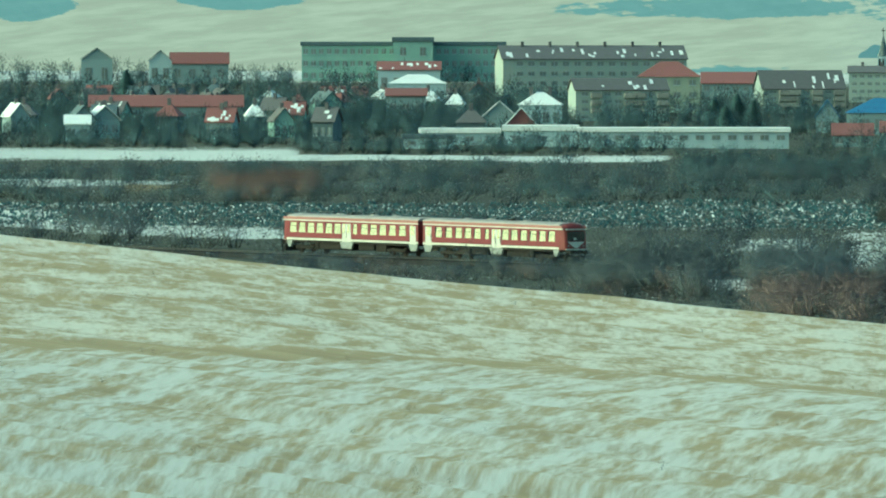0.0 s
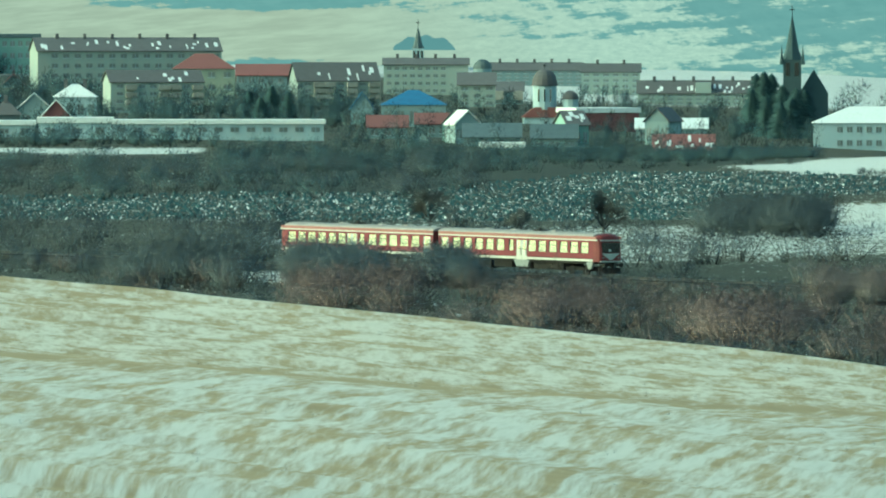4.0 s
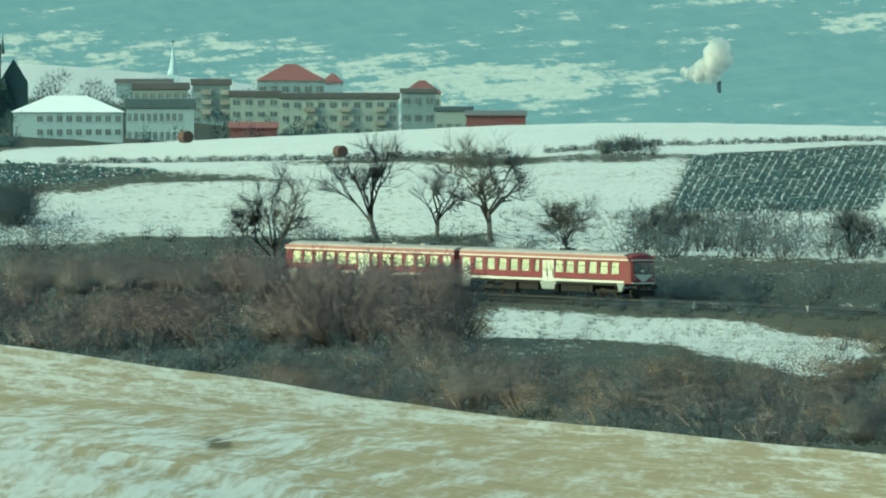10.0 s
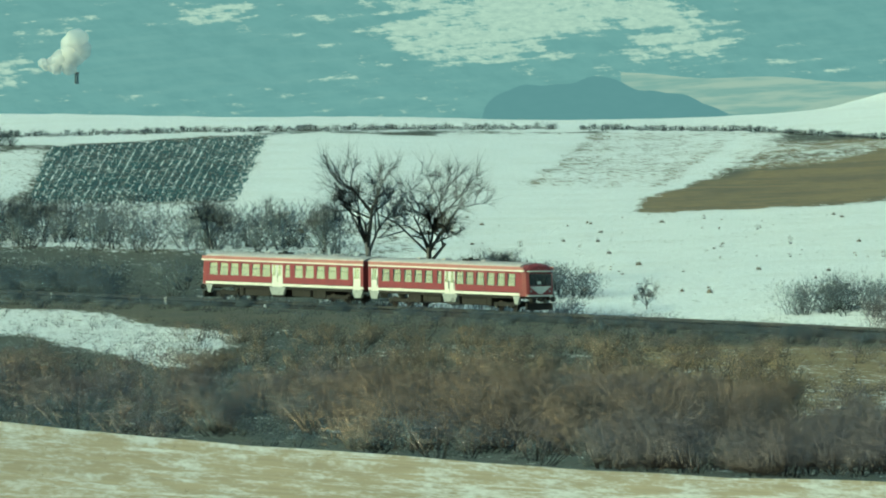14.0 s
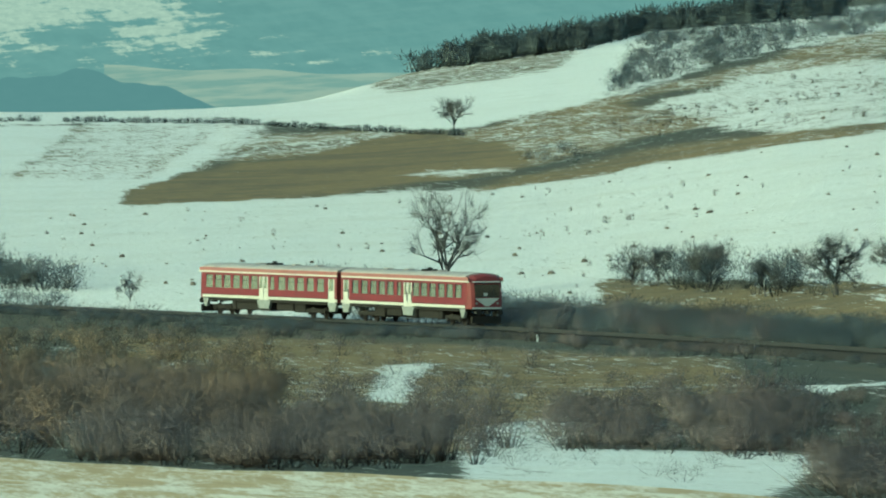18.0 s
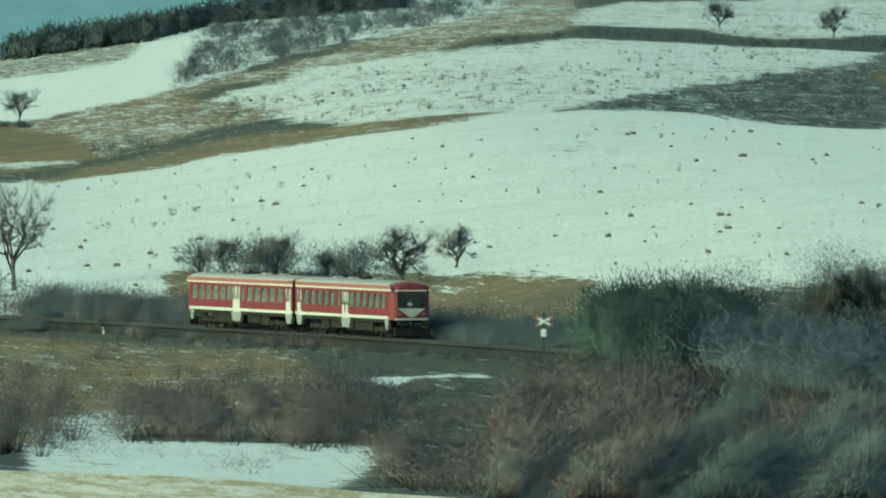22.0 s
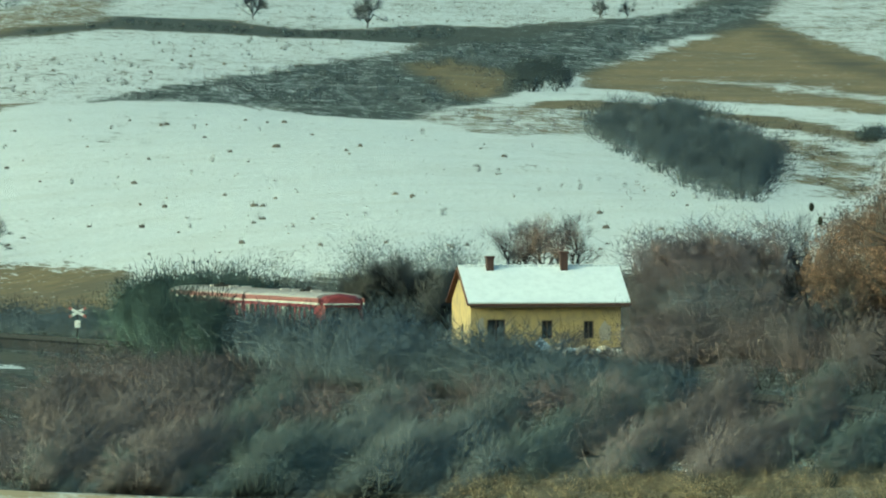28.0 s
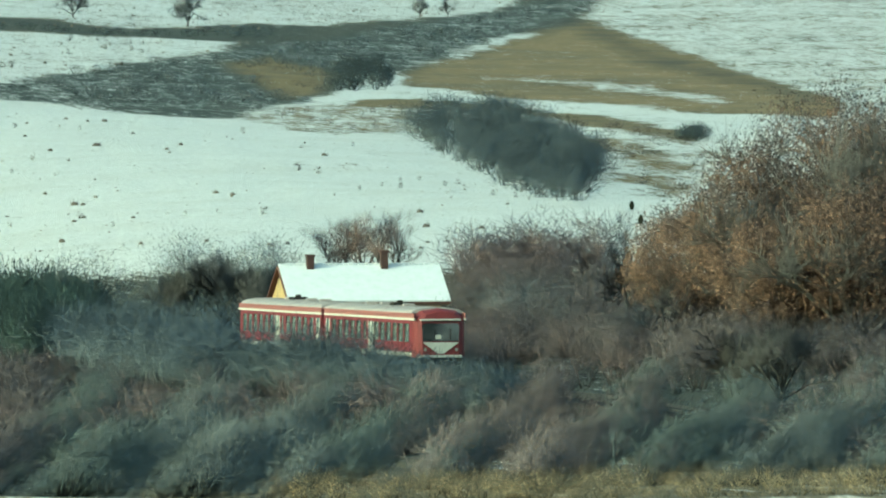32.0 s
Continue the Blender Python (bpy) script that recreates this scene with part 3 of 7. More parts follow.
# ---- the railway line ----
def line_at(s):
    return (float(np.interp(s, ALONG, LINE_X)), float(np.interp(s, ALONG, LINE_Y)),
            float(np.interp(s, ALONG, LINE_Z)), float(np.interp(s, ALONG, HEADING)))


def swept(name, outline, s0, s1, step, material):
    """A section of (side, height) pairs swept along the line."""
    bm = bmesh.new()
    rows = []
    s = s0
    while s <= s1:
        x, y, z, h = line_at(s)
        rows.append([bm.verts.new((x + a * math.sin(h), y - a * math.cos(h), z + b)) for a, b in outline])
        s += step
    n = len(outline)
    for r0, r1 in zip(rows, rows[1:]):
        for k in range(n):
            bm.faces.new((r0[k], r0[(k + 1) % n], r1[(k + 1) % n], r1[k]))
    bmesh.ops.recalc_face_normals(bm, faces=bm.faces)
    return link_mesh(name, bm, material)


tagged(swept("ballast_bed", [(-3.0, -1.3), (-1.75, -0.26), (1.75, -0.26), (3.0, -1.3)], -110, 880, 5, M["ballast"]),
       "dark stone ballast bed under a single track", "track bed", kind="structure")
track = empty("railway_track", pose(0, 0, 0), "single railway track of worn steel rails on old sleepers", "railway track")
for side in (-0.75, 0.75):
    r = swept("rail", [(side - 0.07, -0.17), (side - 0.035, 0.0), (side + 0.035, 0.0), (side + 0.07, -0.17)], -110, 880, 4, M["steel"])
    r.parent = track
plank = None
SLEEPERS = np.arange(float(np.interp(4250, LINE_B, ALONG)), 755, 0.65)
for k, s_at in enumerate(SLEEPERS[:300]):
    x, y, z, h = line_at(s_at)
    if plank is None:
        plank = part("sleeper", boxes((-0.12, 0.12, -1.3, 1.3, -0.30, -0.16)), M["sleeper"], track)
        plank.matrix_basis = pose(x, y, z, 0, 0, math.degrees(h))
    else:
        share("sleeper", plank, track, x, y, z, math.degrees(h))
bm = bmesh.new()
for s_at in np.concatenate([np.arange(300, SLEEPERS[0] - 0.3, 0.65), SLEEPERS[300:]]):
    x, y, z, h = line_at(s_at)
    c, s_ = math.cos(h), math.sin(h)
    vs = [bm.verts.new((x + u * c + w * s_, y + u * s_ - w * c, z + e)) for e in (-0.30, -0.16) for u, w in ((-0.12, -1.3), (0.12, -1.3), (0.12, 1.3), (-0.12, 1.3))]
    for f in ((4, 5, 6, 7), (0, 1, 5, 4), (1, 2, 6, 5), (2, 3, 7, 6), (3, 0, 4, 7)):
        bm.faces.new([vs[i] for i in f])
tagged(part("sleeper_bed", bm, M["sleeper"], track, "weathered sleepers"), kind="stuff")


# ---- the red diesel railcar: two motor coaches, cabs at the outer ends ----
WINDOWS = [2.2, 3.9, 5.6, 7.35, 9.1, 10.75, 14.15, 15.95, 17.7, 19.45, 21.3, 23.2]


def tilted_pane(x0, x1, y, sg, z0, z1):
    """A window pane whose top leans a little inwards."""
    return prism(bmesh.new(), [(y + 0.03 * sg, z0), (y - 0.022 * sg, z1), (y - 0.034 * sg, z1), (y + 0.018 * sg, z0)], x0, x1)


def coach(label):
    """A coach with its cab at the -x end; x from 0 at the cab to 26.2 at the coupling, z from the rail."""
    car = empty("railcar_coach", pose(0, 0, 0), label, "train car", "coaches of the railcar")
    L, W = 26.2, 1.42
    for sg in (-1, 1):
        def strip(x0, x1, z0, z1, proud=0.0):
            return (x0, x1, min(sg * (W - 0.06), sg * (W + proud)), max(sg * (W - 0.06), sg * (W + proud)), z0, z1)
        doors = ((11.6, 13.35), (24.55, 25.75))
        spans = ((0.9, 11.6), (13.35, 24.55), (25.75, L))
        for a, b in spans:
            part("lower_panel", boxes(strip(a, b, 1.58, 2.10), bevel=0.015), M["train_red"], car, "red lower body panel")
            part("sole_stripe", boxes(strip(a, b, 1.34, 1.55, 0.012)), M["train_white"], car, "cream stripe along the sole bar")
        posts, edge = [], 0.9
        for a, w in [(x, 1.3 if i != 6 else 0.8) for i, x in enumerate(WINDOWS)] + [(L + 9, 0)]:
            lo = edge
            hi = min(a - w / 2, L)
            for da, db in doors:
                if lo < da < hi:
                    posts.append(strip(lo, da, 2.10, 3.10))
                    lo = db
            if hi > lo:
                posts.append(strip(lo, hi, 2.10, 3.10))
            edge = a + w / 2
        for post in posts:
            part("window_pillar", boxes(post), M["train_red"], car)
        part("upper_panel", boxes(strip(0.9, L, 3.10, 3.28)), M["train_red"], car)
        part("upper_stripe", boxes(strip(0.2, L, 3.28, 3.40, 0.012)), M["train_white"], car, "thin cream stripe above the windows")
        part("cantrail", boxes(strip(0.3, L, 3.40, 3.66)), M["train_cant"], car, "faded red roof edge")
        pane = frame_mesh = None
        for i, x in enumerate(WINDOWS):
            w = 1.3 if i != 6 else 0.8
            y = sg * (W - 0.03)
            g = part("window", tilted_pane(x - w / 2, x + w / 2, y, sg, 2.10, 3.10), M["train_glass"], car)
            part("window_frame", boxes((x - w / 2, x - w / 2 + 0.05, y - 0.02, y + 0.035 * sg + 0.02, 2.10, 3.10), (x + w / 2 - 0.05, x + w / 2, y - 0.02, y + 0.035 * sg + 0.02, 2.10, 3.10),
                                      (x - w / 2, x + w / 2, y - 0.02, y + 0.02, 2.72, 2.76)), M["rubber"], g)
        for a, b in doors:
            n = 2 if b - a > 1.5 else 1
            for k in range(n):
                x0, x1 = a + k * (b - a) / n, a + (k + 1) * (b - a) / n
                dr = part("door", boxes(strip(x0 + 0.02, x1 - 0.02, 1.28, 3.28, -0.01), bevel=0.01), M["train_white"], car, "cream passenger door")
                y = sg * (W + 0.002)
                part("door_glass", tilted_pane(x0 + 0.22, x1 - 0.22, y + 0.012 * sg, sg, 2.2, 3.1), M["train_glass"], dr)
                part("handrail", boxes((x0 + 0.08, x0 + 0.11, y - 0.01, y + 0.03 * sg + 0.01, 1.7, 2.4)), M["steel"], dr)
        for x0, x1 in ((11.2, 13.75), (24.4, 26.1), (0.9, 2.0)):
            bm = bmesh.new()
            prism(bm, [(x0, 1.28), (x1, 1.28), (x1 - 0.35, 0.62), (x0 + 0.35, 0.62)], sg * 1.18, sg * 1.40, "y")
            part("step_skirt", bm, M["skirt"], car, "grey step box under the door")
    # roof: a shallow vault with ribs
    arch = [(W * math.cos(a), 3.66 + 0.32 * math.sin(a)) for a in np.linspace(0, math.pi, 11)]
    bm = bmesh.new()
    prism(bm, arch, 0.9, L)
    part("roof", bm, M["train_roof"], car, "grey snow-dusted vaulted roof")
    for x in np.arange(2.5, 25.8, 1.15):
        bm = bmesh.new()
        prism(bm, [(1.02 * a * 0.985, 3.66 + (b - 3.66) * 1.05 + 0.005) for a, b in arch], x, x + 0.05)
        part("roof_rib", bm, M["train_roof"], car)
    for x in (8.6, 15.2, 19.5):
        part("roof_vent", boxes((x, x + 0.7, -0.3, 0.3, 3.93, 4.09), bevel=0.05), M["train_roof"], car)
    part("exhaust", boxes((10.9, 12.1, -0.45, 0.45, 3.90, 4.12), (11.3, 11.6, -0.15, 0.15, 4.1, 4.25), bevel=0.04), M["underframe"], car, "sooty exhaust cover on the roof")
    part("floor", boxes((0.8, L, -1.36, 1.36, 1.1, 1.3)), M["underframe"], car)
    part("end_wall", boxes((L - 0.08, L, -1.36, 1.36, 1.3, 3.6)), M["train_dark_red"], car)
    part("gangway", boxes((L, L + 0.42, -0.62, 0.62, 1.2, 3.45), bevel=0.08), M["rubber"], car, "black rubber gangway bellows")
    for x in WINDOWS:
        for y in (-0.95, 0.95):
            part("seat", boxes((x - 0.6, x - 0.42, y - 0.42, y + 0.42, 1.3, 2.42), (x - 0.6, x + 0.1, y - 0.42, y + 0.42, 1.6, 1.75), bevel=0.03), M["seat"], car)
    # cab: a nose that narrows and leans back
    bm = bmesh.new()
    rings = []
    for x, hw, top in ((0.92, W, 3.56), (0.45, W - 0.05, 3.6), (0.12, W - 0.20, 3.5), (0.0, W - 0.42, 3.40)):
        rings.append([bm.verts.new((x + dx, y, z)) for y, z, dx in ((-hw, 1.30, 0), (-hw, 2.15, 0), (-hw, 3.15, 0.10), (-hw * 0.98, top - 0.12, 0.16), (-hw * 0.7, top + 0.2, 0.22),
                      (0, top + 0.34, 0.25), (hw * 0.7, top + 0.2, 0.22), (hw * 0.98, top - 0.12, 0.16), (hw, 3.15, 0.10), (hw, 2.15, 0), (hw, 1.30, 0))])
    for r0, r1 in zip(rings, rings[1:]):
        for k in range(10):
            bm.faces.new((r0[k], r0[k + 1], r1[k + 1], r1[k]))
    bm.faces.new(rings[-1])
    bm.faces.new(rings[0])
    bmesh.ops.recalc_face_normals(bm, faces=bm.faces)
    part("cab", bm, M["train_dark_red"], car, "dark red driving cab with rounded corners")
    bm = bmesh.new()
    prism(bm, [(-0.98, 2.16), (0.98, 2.16), (1.02, 3.0), (0.9, 3.12), (-0.9, 3.12), (-1.02, 3.0)], -0.035, 0.14)
    ws = part("windscreen", bm, M["windscreen"], car, "dark wrap-round windscreen")
    for y in (-0.55, 0.3):
        part("wiper", boxes((-0.07, -0.04, y, y + 0.05, 2.2, 2.8)), M["rubber"], ws)
    part("destination_board", boxes((-0.055, -0.03, -0.02, 0.32, 2.28, 2.50)), M["train_white"], ws)
    bm = bmesh.new()
    prism(bm, [(-0.98, 2.10), (0.98, 2.10), (0.80, 1.96), (0.14, 1.50), (-0.14, 1.50), (-0.80, 1.96)], -0.045, 0.02)
    part("chevron", bm, M["train_white"], car, "pale grey chevron below the windscreen")
    part("nose_stripe", boxes((-0.03, 0.5, -1.16, 1.16, 1.28, 1.42), bevel=0.02), M["train_white"], car)
    part("visor_stripe", boxes((-0.03, 0.6, -1.1, 1.1, 3.26, 3.36), bevel=0.02), M["train_white"], car)
    for y in (-0.85, 0.85):
        bm = bmesh.new()
        prism(bm, [(y + 0.09 * math.cos(a), 1.72 + 0.09 * math.sin(a)) for a in np.linspace(0, 6.28, 13)[:-1]], -0.05, 0.05)
        part("headlight", bm, M["lamp_glass"], car, "unlit round headlight")
        bm = bmesh.new()
        prism(bm, [(y + 0.22 * math.cos(a), 1.05 + 0.22 * math.sin(a)) for a in np.linspace(0, 6.28, 15)[:-1]], -0.55, -0.45)
        box(bm, -0.46, 0.3, y - 0.09, y + 0.09, 0.96, 1.14)
        part("buffer", bm, M["underframe"], car)
    part("coupler", boxes((-0.4, 0.3, -0.12, 0.12, 0.9, 1.15)), M["underframe"], car)
    part("snow_plough", boxes((0.05, 0.35, -1.2, 1.2, 0.2, 0.75), bevel=0.03), M["underframe"], car)
    part("underfloor_engine", boxes((6.8, 10.9, -1.15, 1.15, 0.45, 1.12), bevel=0.06), M["underframe"], car)
    part("fuel_tank", boxes((14.4, 17.4, -1.15, 1.15, 0.5, 1.12), bevel=0.06), M["underframe"], car)
    for x in (11.3, 17.8, 6.0):
        part("equipment_case", boxes((x, x + 2.0 if x > 7 else x + 0.7, -1.18, 1.18, 0.42, 1.12), bevel=0.05), M["underframe"], car)
    for x in (3.9, 21.6):
        bg = part("bogie", boxes((x - 1.75, x + 1.75, -1.12, -0.98, 0.45, 0.75), (x - 1.75, x + 1.75, 0.98, 1.12, 0.45, 0.75), (x - 0.35, x + 0.35, -1.1, 1.1, 0.5, 0.8), bevel=0.02), M["underframe"], car)
        for ax in (x - 1.2, x + 1.2):
            bm = bmesh.new()
            for y0 in (-0.80, 0.68):
                disc(bm, 0.45, y0, y0 + 0.12, ax, 0.45, 20)
                disc(bm, 0.06, -0.7, 0.7, ax, 0.45, 8)
            part("wheelset", bm, M["rust"], bg)
            for y in (-1.18, 1.0):
                part("axle_box", boxes((ax - 0.16, ax + 0.16, y, y + 0.18, 0.3, 0.62), bevel=0.02), M["underframe"], bg)
    return car


rear_coach = coach("red and cream diesel railcar coach with grey roof")
front_coach = copy_thing(rear_coach, pose(0, 0, 0))


# ---- bare trees, scrub and grass ----
M.update(
    bark=twig_material("bark", (0.115, 0.104, 0.094), (0.052, 0.049, 0.046), 1.0),
    twigs=twig_material("twigs", (0.086, 0.086, 0.082), (0.046, 0.046, 0.045), 1.0),
    scrub=twig_material("scrub", (0.115, 0.096, 0.090), (0.080, 0.070, 0.067)),
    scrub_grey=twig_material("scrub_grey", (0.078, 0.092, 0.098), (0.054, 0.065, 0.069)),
    scrub_red=twig_material("scrub_red", (0.135, 0.100, 0.090), (0.081, 0.066, 0.063)),
    scrub_rose=twig_material("scrub_rose", (0.120, 0.090, 0.085), (0.090, 0.072, 0.070)),
    brush_tan=twig_material("brush_tan", (0.165, 0.122, 0.086), (0.108, 0.084, 0.066)),
    hedge=twig_material("hedge", (0.056, 0.066, 0.067), (0.038, 0.047, 0.049), 0.6),
    straw_grass=twig_material("straw_grass", (0.205, 0.165, 0.100), (0.140, 0.112, 0.070), 0.5),
    rust_twig=twig_material("rust_twig", (0.150, 0.092, 0.074), (0.108, 0.072, 0.060)),
    rose_twigs=twig_material("rose_twigs", (0.150, 0.108, 0.094), (0.105, 0.080, 0.072), 0.6),
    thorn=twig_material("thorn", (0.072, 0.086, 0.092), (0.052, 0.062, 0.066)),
    scrub_green=twig_material("scrub_green", (0.078, 0.093, 0.088), (0.052, 0.063, 0.061)),
    scrub_light=twig_material("scrub_light", (0.102, 0.111, 0.106), (0.072, 0.081, 0.080)),
    reed=twig_material("reed", (0.150, 0.116, 0.076), (0.100, 0.080, 0.058), 0.4),
    oak_leaf=twig_material("oak_leaf", (0.128, 0.080, 0.054), (0.072, 0.052, 0.042), 0.5),
    ivy=twig_material("ivy", (0.052, 0.074, 0.064), (0.034, 0.048, 0.044), 0.6),
    tuft=twig_material("tuft", (0.105, 0.088, 0.068), (0.055, 0.048, 0.040), 1.0),
    # distance haze is put into these two colours as a paler teal
    haze_twigs=twig_material("haze_twigs", (0.056, 0.084, 0.090), (0.040, 0.062, 0.068)),
    haze_pine=twig_material("haze_pine", (0.066, 0.106, 0.108), (0.048, 0.080, 0.084), 0.7),
    mistletoe=twig_material("mistletoe", (0.05, 0.055, 0.03), (0.02, 0.02, 0.014), 1.0),
)


def spikes(base, tip, width):
    """Thin three-sided twigs from base to tip points (n, 3): their vertices (n * 4, 3)."""
    ax = tip - base
    ax /= np.linalg.norm(ax, axis=1, keepdims=True) + 1e-9
    ref = np.where(np.abs(ax[:, 2:3]) > 0.9, np.array([[1.0, 0, 0]]), np.array([[0, 0, 1.0]]))
    u = np.cross(ax, ref)
    u /= np.linalg.norm(u, axis=1, keepdims=True) + 1e-9
    v = np.cross(ax, u)
    w = np.asarray(width).reshape(-1, 1)
    ring = [base + w * (math.cos(a) * u + math.sin(a) * v) for a in (0, 2.094, 4.189)]
    return np.stack([*ring, tip], 1).reshape(-1, 3)


def spike_faces(n):
    k = np.arange(n)[:, None] * 4
    return np.concatenate([k + np.array([[0, 1, 3]]), k + np.array([[1, 2, 3]]), k + np.array([[2, 0, 3]])])


def tri_mesh(name, co, faces, material, form=None, tone=None):
    me = bpy.data.meshes.new(name)
    me.vertices.add(len(co))
    me.vertices.foreach_set("co", np.ascontiguousarray(co, float).ravel())
    me.loops.add(faces.size)
    me.loops.foreach_set("vertex_index", np.ascontiguousarray(faces).ravel())
    me.polygons.add(len(faces))
    me.polygons.foreach_set("loop_start", np.arange(0, faces.size, 3))
    if form is not None:
        me.attributes.new("form", "FLOAT_VECTOR", "POINT").data.foreach_set("vector", np.ascontiguousarray(form, float).ravel())
    if tone is not None:
        me.attributes.new("tone", "FLOAT", "POINT").data.foreach_set("value", np.ascontiguousarray(tone, float))
    me.update()
    me.materials.append(material)
    return me


def unit_rows(v):
    return v / (np.linalg.norm(v, axis=1, keepdims=True) + 1e-9)


def blades(base, tip, width, rng):
    """Fine twigs as slender blades turned any way: vertices (n * 3, 3)."""
    ax = tip - base
    u = np.cross(ax, rng.normal(0, 1, ax.shape))
    u /= np.linalg.norm(u, axis=1, keepdims=True) + 1e-9
    w = np.asarray(width).reshape(-1, 1)
    return np.stack([base - w * u, base + w * u, tip], 1).reshape(-1, 3)


def shrub_template(seed, stems=10, twigs=150, spread=0.6, thick=0.015, lobes=5, length=0.14):
    """A shrub one metre high: stems that fan out from the foot into several lobes of fine twigs."""
    rng = np.random.RandomState(seed)
    a, r = rng.uniform(0, 6.283, stems), spread * np.sqrt(rng.uniform(0.02, 1, stems))
    h = rng.uniform(0.55, 0.9, stems) * (1 - 0.35 * (r / spread) ** 2)
    foot = np.stack([0.22 * np.cos(a) * r, 0.22 * np.sin(a) * r, np.full(stems, -0.03)], 1)
    top = np.stack([np.cos(a) * r, np.sin(a) * r, h], 1)
    q, rl = rng.uniform(0, 6.283, lobes), spread * rng.uniform(0.1, 0.7, lobes)
    mid = np.stack([np.cos(q) * rl, np.sin(q) * rl, rng.uniform(0.30, 0.66, lobes)], 1)
    size = rng.uniform(0.22, 0.36, lobes)
    k = rng.randint(0, lobes, twigs)
    way = rng.normal(0, 1, (twigs, 3)) + np.array([0, 0, 0.25])
    way /= np.linalg.norm(way, axis=1, keepdims=True)
    reach = rng.uniform(0.1, 1.0, twigs)
    base = mid[k] + way * (size[k] * reach)[:, None] * np.array([spread / 0.6, spread / 0.6, 1])
    low = rng.uniform(0, 1, twigs) < 0.25
    base[low, 2] *= rng.uniform(0, 0.6, low.sum())
    base[:, 2] = np.maximum(base[:, 2], 0.0)
    fly = way + np.array([0.1, 0, 0.5]) + rng.normal(0, 0.4, (twigs, 3))
    fly /= np.linalg.norm(fly, axis=1, keepdims=True)
    tip = base + fly * length * rng.uniform(0.5, 1.2, (twigs, 1))
    tip[:, 2] = np.maximum(tip[:, 2], 0.02)
    co = [spikes(foot, top, np.full(stems, thick * 1.2)), blades(base, tip, np.full(twigs, thick), rng)]
    fc = [spike_faces(stems), stems * 4 + np.arange(twigs * 3).reshape(-1, 3)]
    around = [np.repeat(top, 4, 0) * np.array([1, 1, 0.6]), np.repeat(mid[k], 3, 0)]
    co = np.concatenate(co)
    near = np.concatenate(around)
    form = unit_rows(0.3 * unit_rows(co - near) + 0.9 * unit_rows(co * np.array([1, 1, 1.3]) - np.array([0, 0, 0.35])))
    return co, np.concatenate(fc), form


def mound_template(seed):
    """A molehill or flat weed clump with a few dry stalks."""
    rng = np.random.RandomState(seed)
    n = 8
    q = np.arange(n) * 6.283 / n
    ring = np.stack([0.8 * np.cos(q) * rng.uniform(0.7, 1.2, n), 0.8 * np.sin(q) * rng.uniform(0.7, 1.2, n), np.full(n, -0.05)], 1)
    mid = np.stack([0.45 * np.cos(q + 0.3), 0.45 * np.sin(q + 0.3), rng.uniform(0.25, 0.5, n)], 1)
    co = np.concatenate([ring, mid, [(0, 0, 0.55)]])
    fc = [t for k in range(n) for t in ((k, (k + 1) % n, n + k), ((k + 1) % n, n + (k + 1) % n, n + k), (n + k, n + (k + 1) % n, 2 * n))]
    base = rng.normal(0, 0.3, (14, 3)) * np.array([1, 1, 0]) + np.array([0, 0, 0.2])
    st = blades(base, base + np.abs(rng.normal(0, 0.4, (14, 3))) * np.array([0.6, 0.6, 1.4]), np.full(14, 0.05), rng)
    co2 = np.concatenate([co, st])
    return co2, np.concatenate([np.array(fc), len(co) + np.arange(42).reshape(-1, 3)]), unit_rows(co2 + np.array([0, 0, 0.3]))


NEAR_SHRUBS = [shrub_template(s, 5, 400, 0.62, 0.0145, 8, 0.13) for s in range(6)]
BIG_SHRUBS = [shrub_template(80 + s, 9, 800, 0.60, 0.0098, 10, 0.075) for s in range(4)]
BIG_BUSHES = [shrub_template(90 + s, 6, 520, 0.66, 0.0145, 9, 0.085) for s in range(4)]
SLOPE_SHRUBS = [shrub_template(10 + s, 4, 300, 0.62, 0.019, 7, 0.16) for s in range(6)]
FAR_SHRUBS = [shrub_template(20 + s, 4, 200, 0.66, 0.025, 7, 0.15) for s in range(6)]
TALL_SHRUBS = [shrub_template(40 + s, 9, 240, 0.38, 0.012, 8, 0.19) for s in range(4)]
SMALL_SHRUBS = [shrub_template(50 + s, 3, 60, 0.6, 0.036, 5, 0.2) for s in range(5)]
CROWNS = [shrub_template(55 + s, 3, 120, 0.5, 0.036, 6, 0.20) for s in range(6)]
TUFTS = [mound_template(60 + s) for s in range(5)]
GRASS = [shrub_template(70 + s, 3, 80, 0.8, 0.012, 4, 0.25) for s in range(4)]


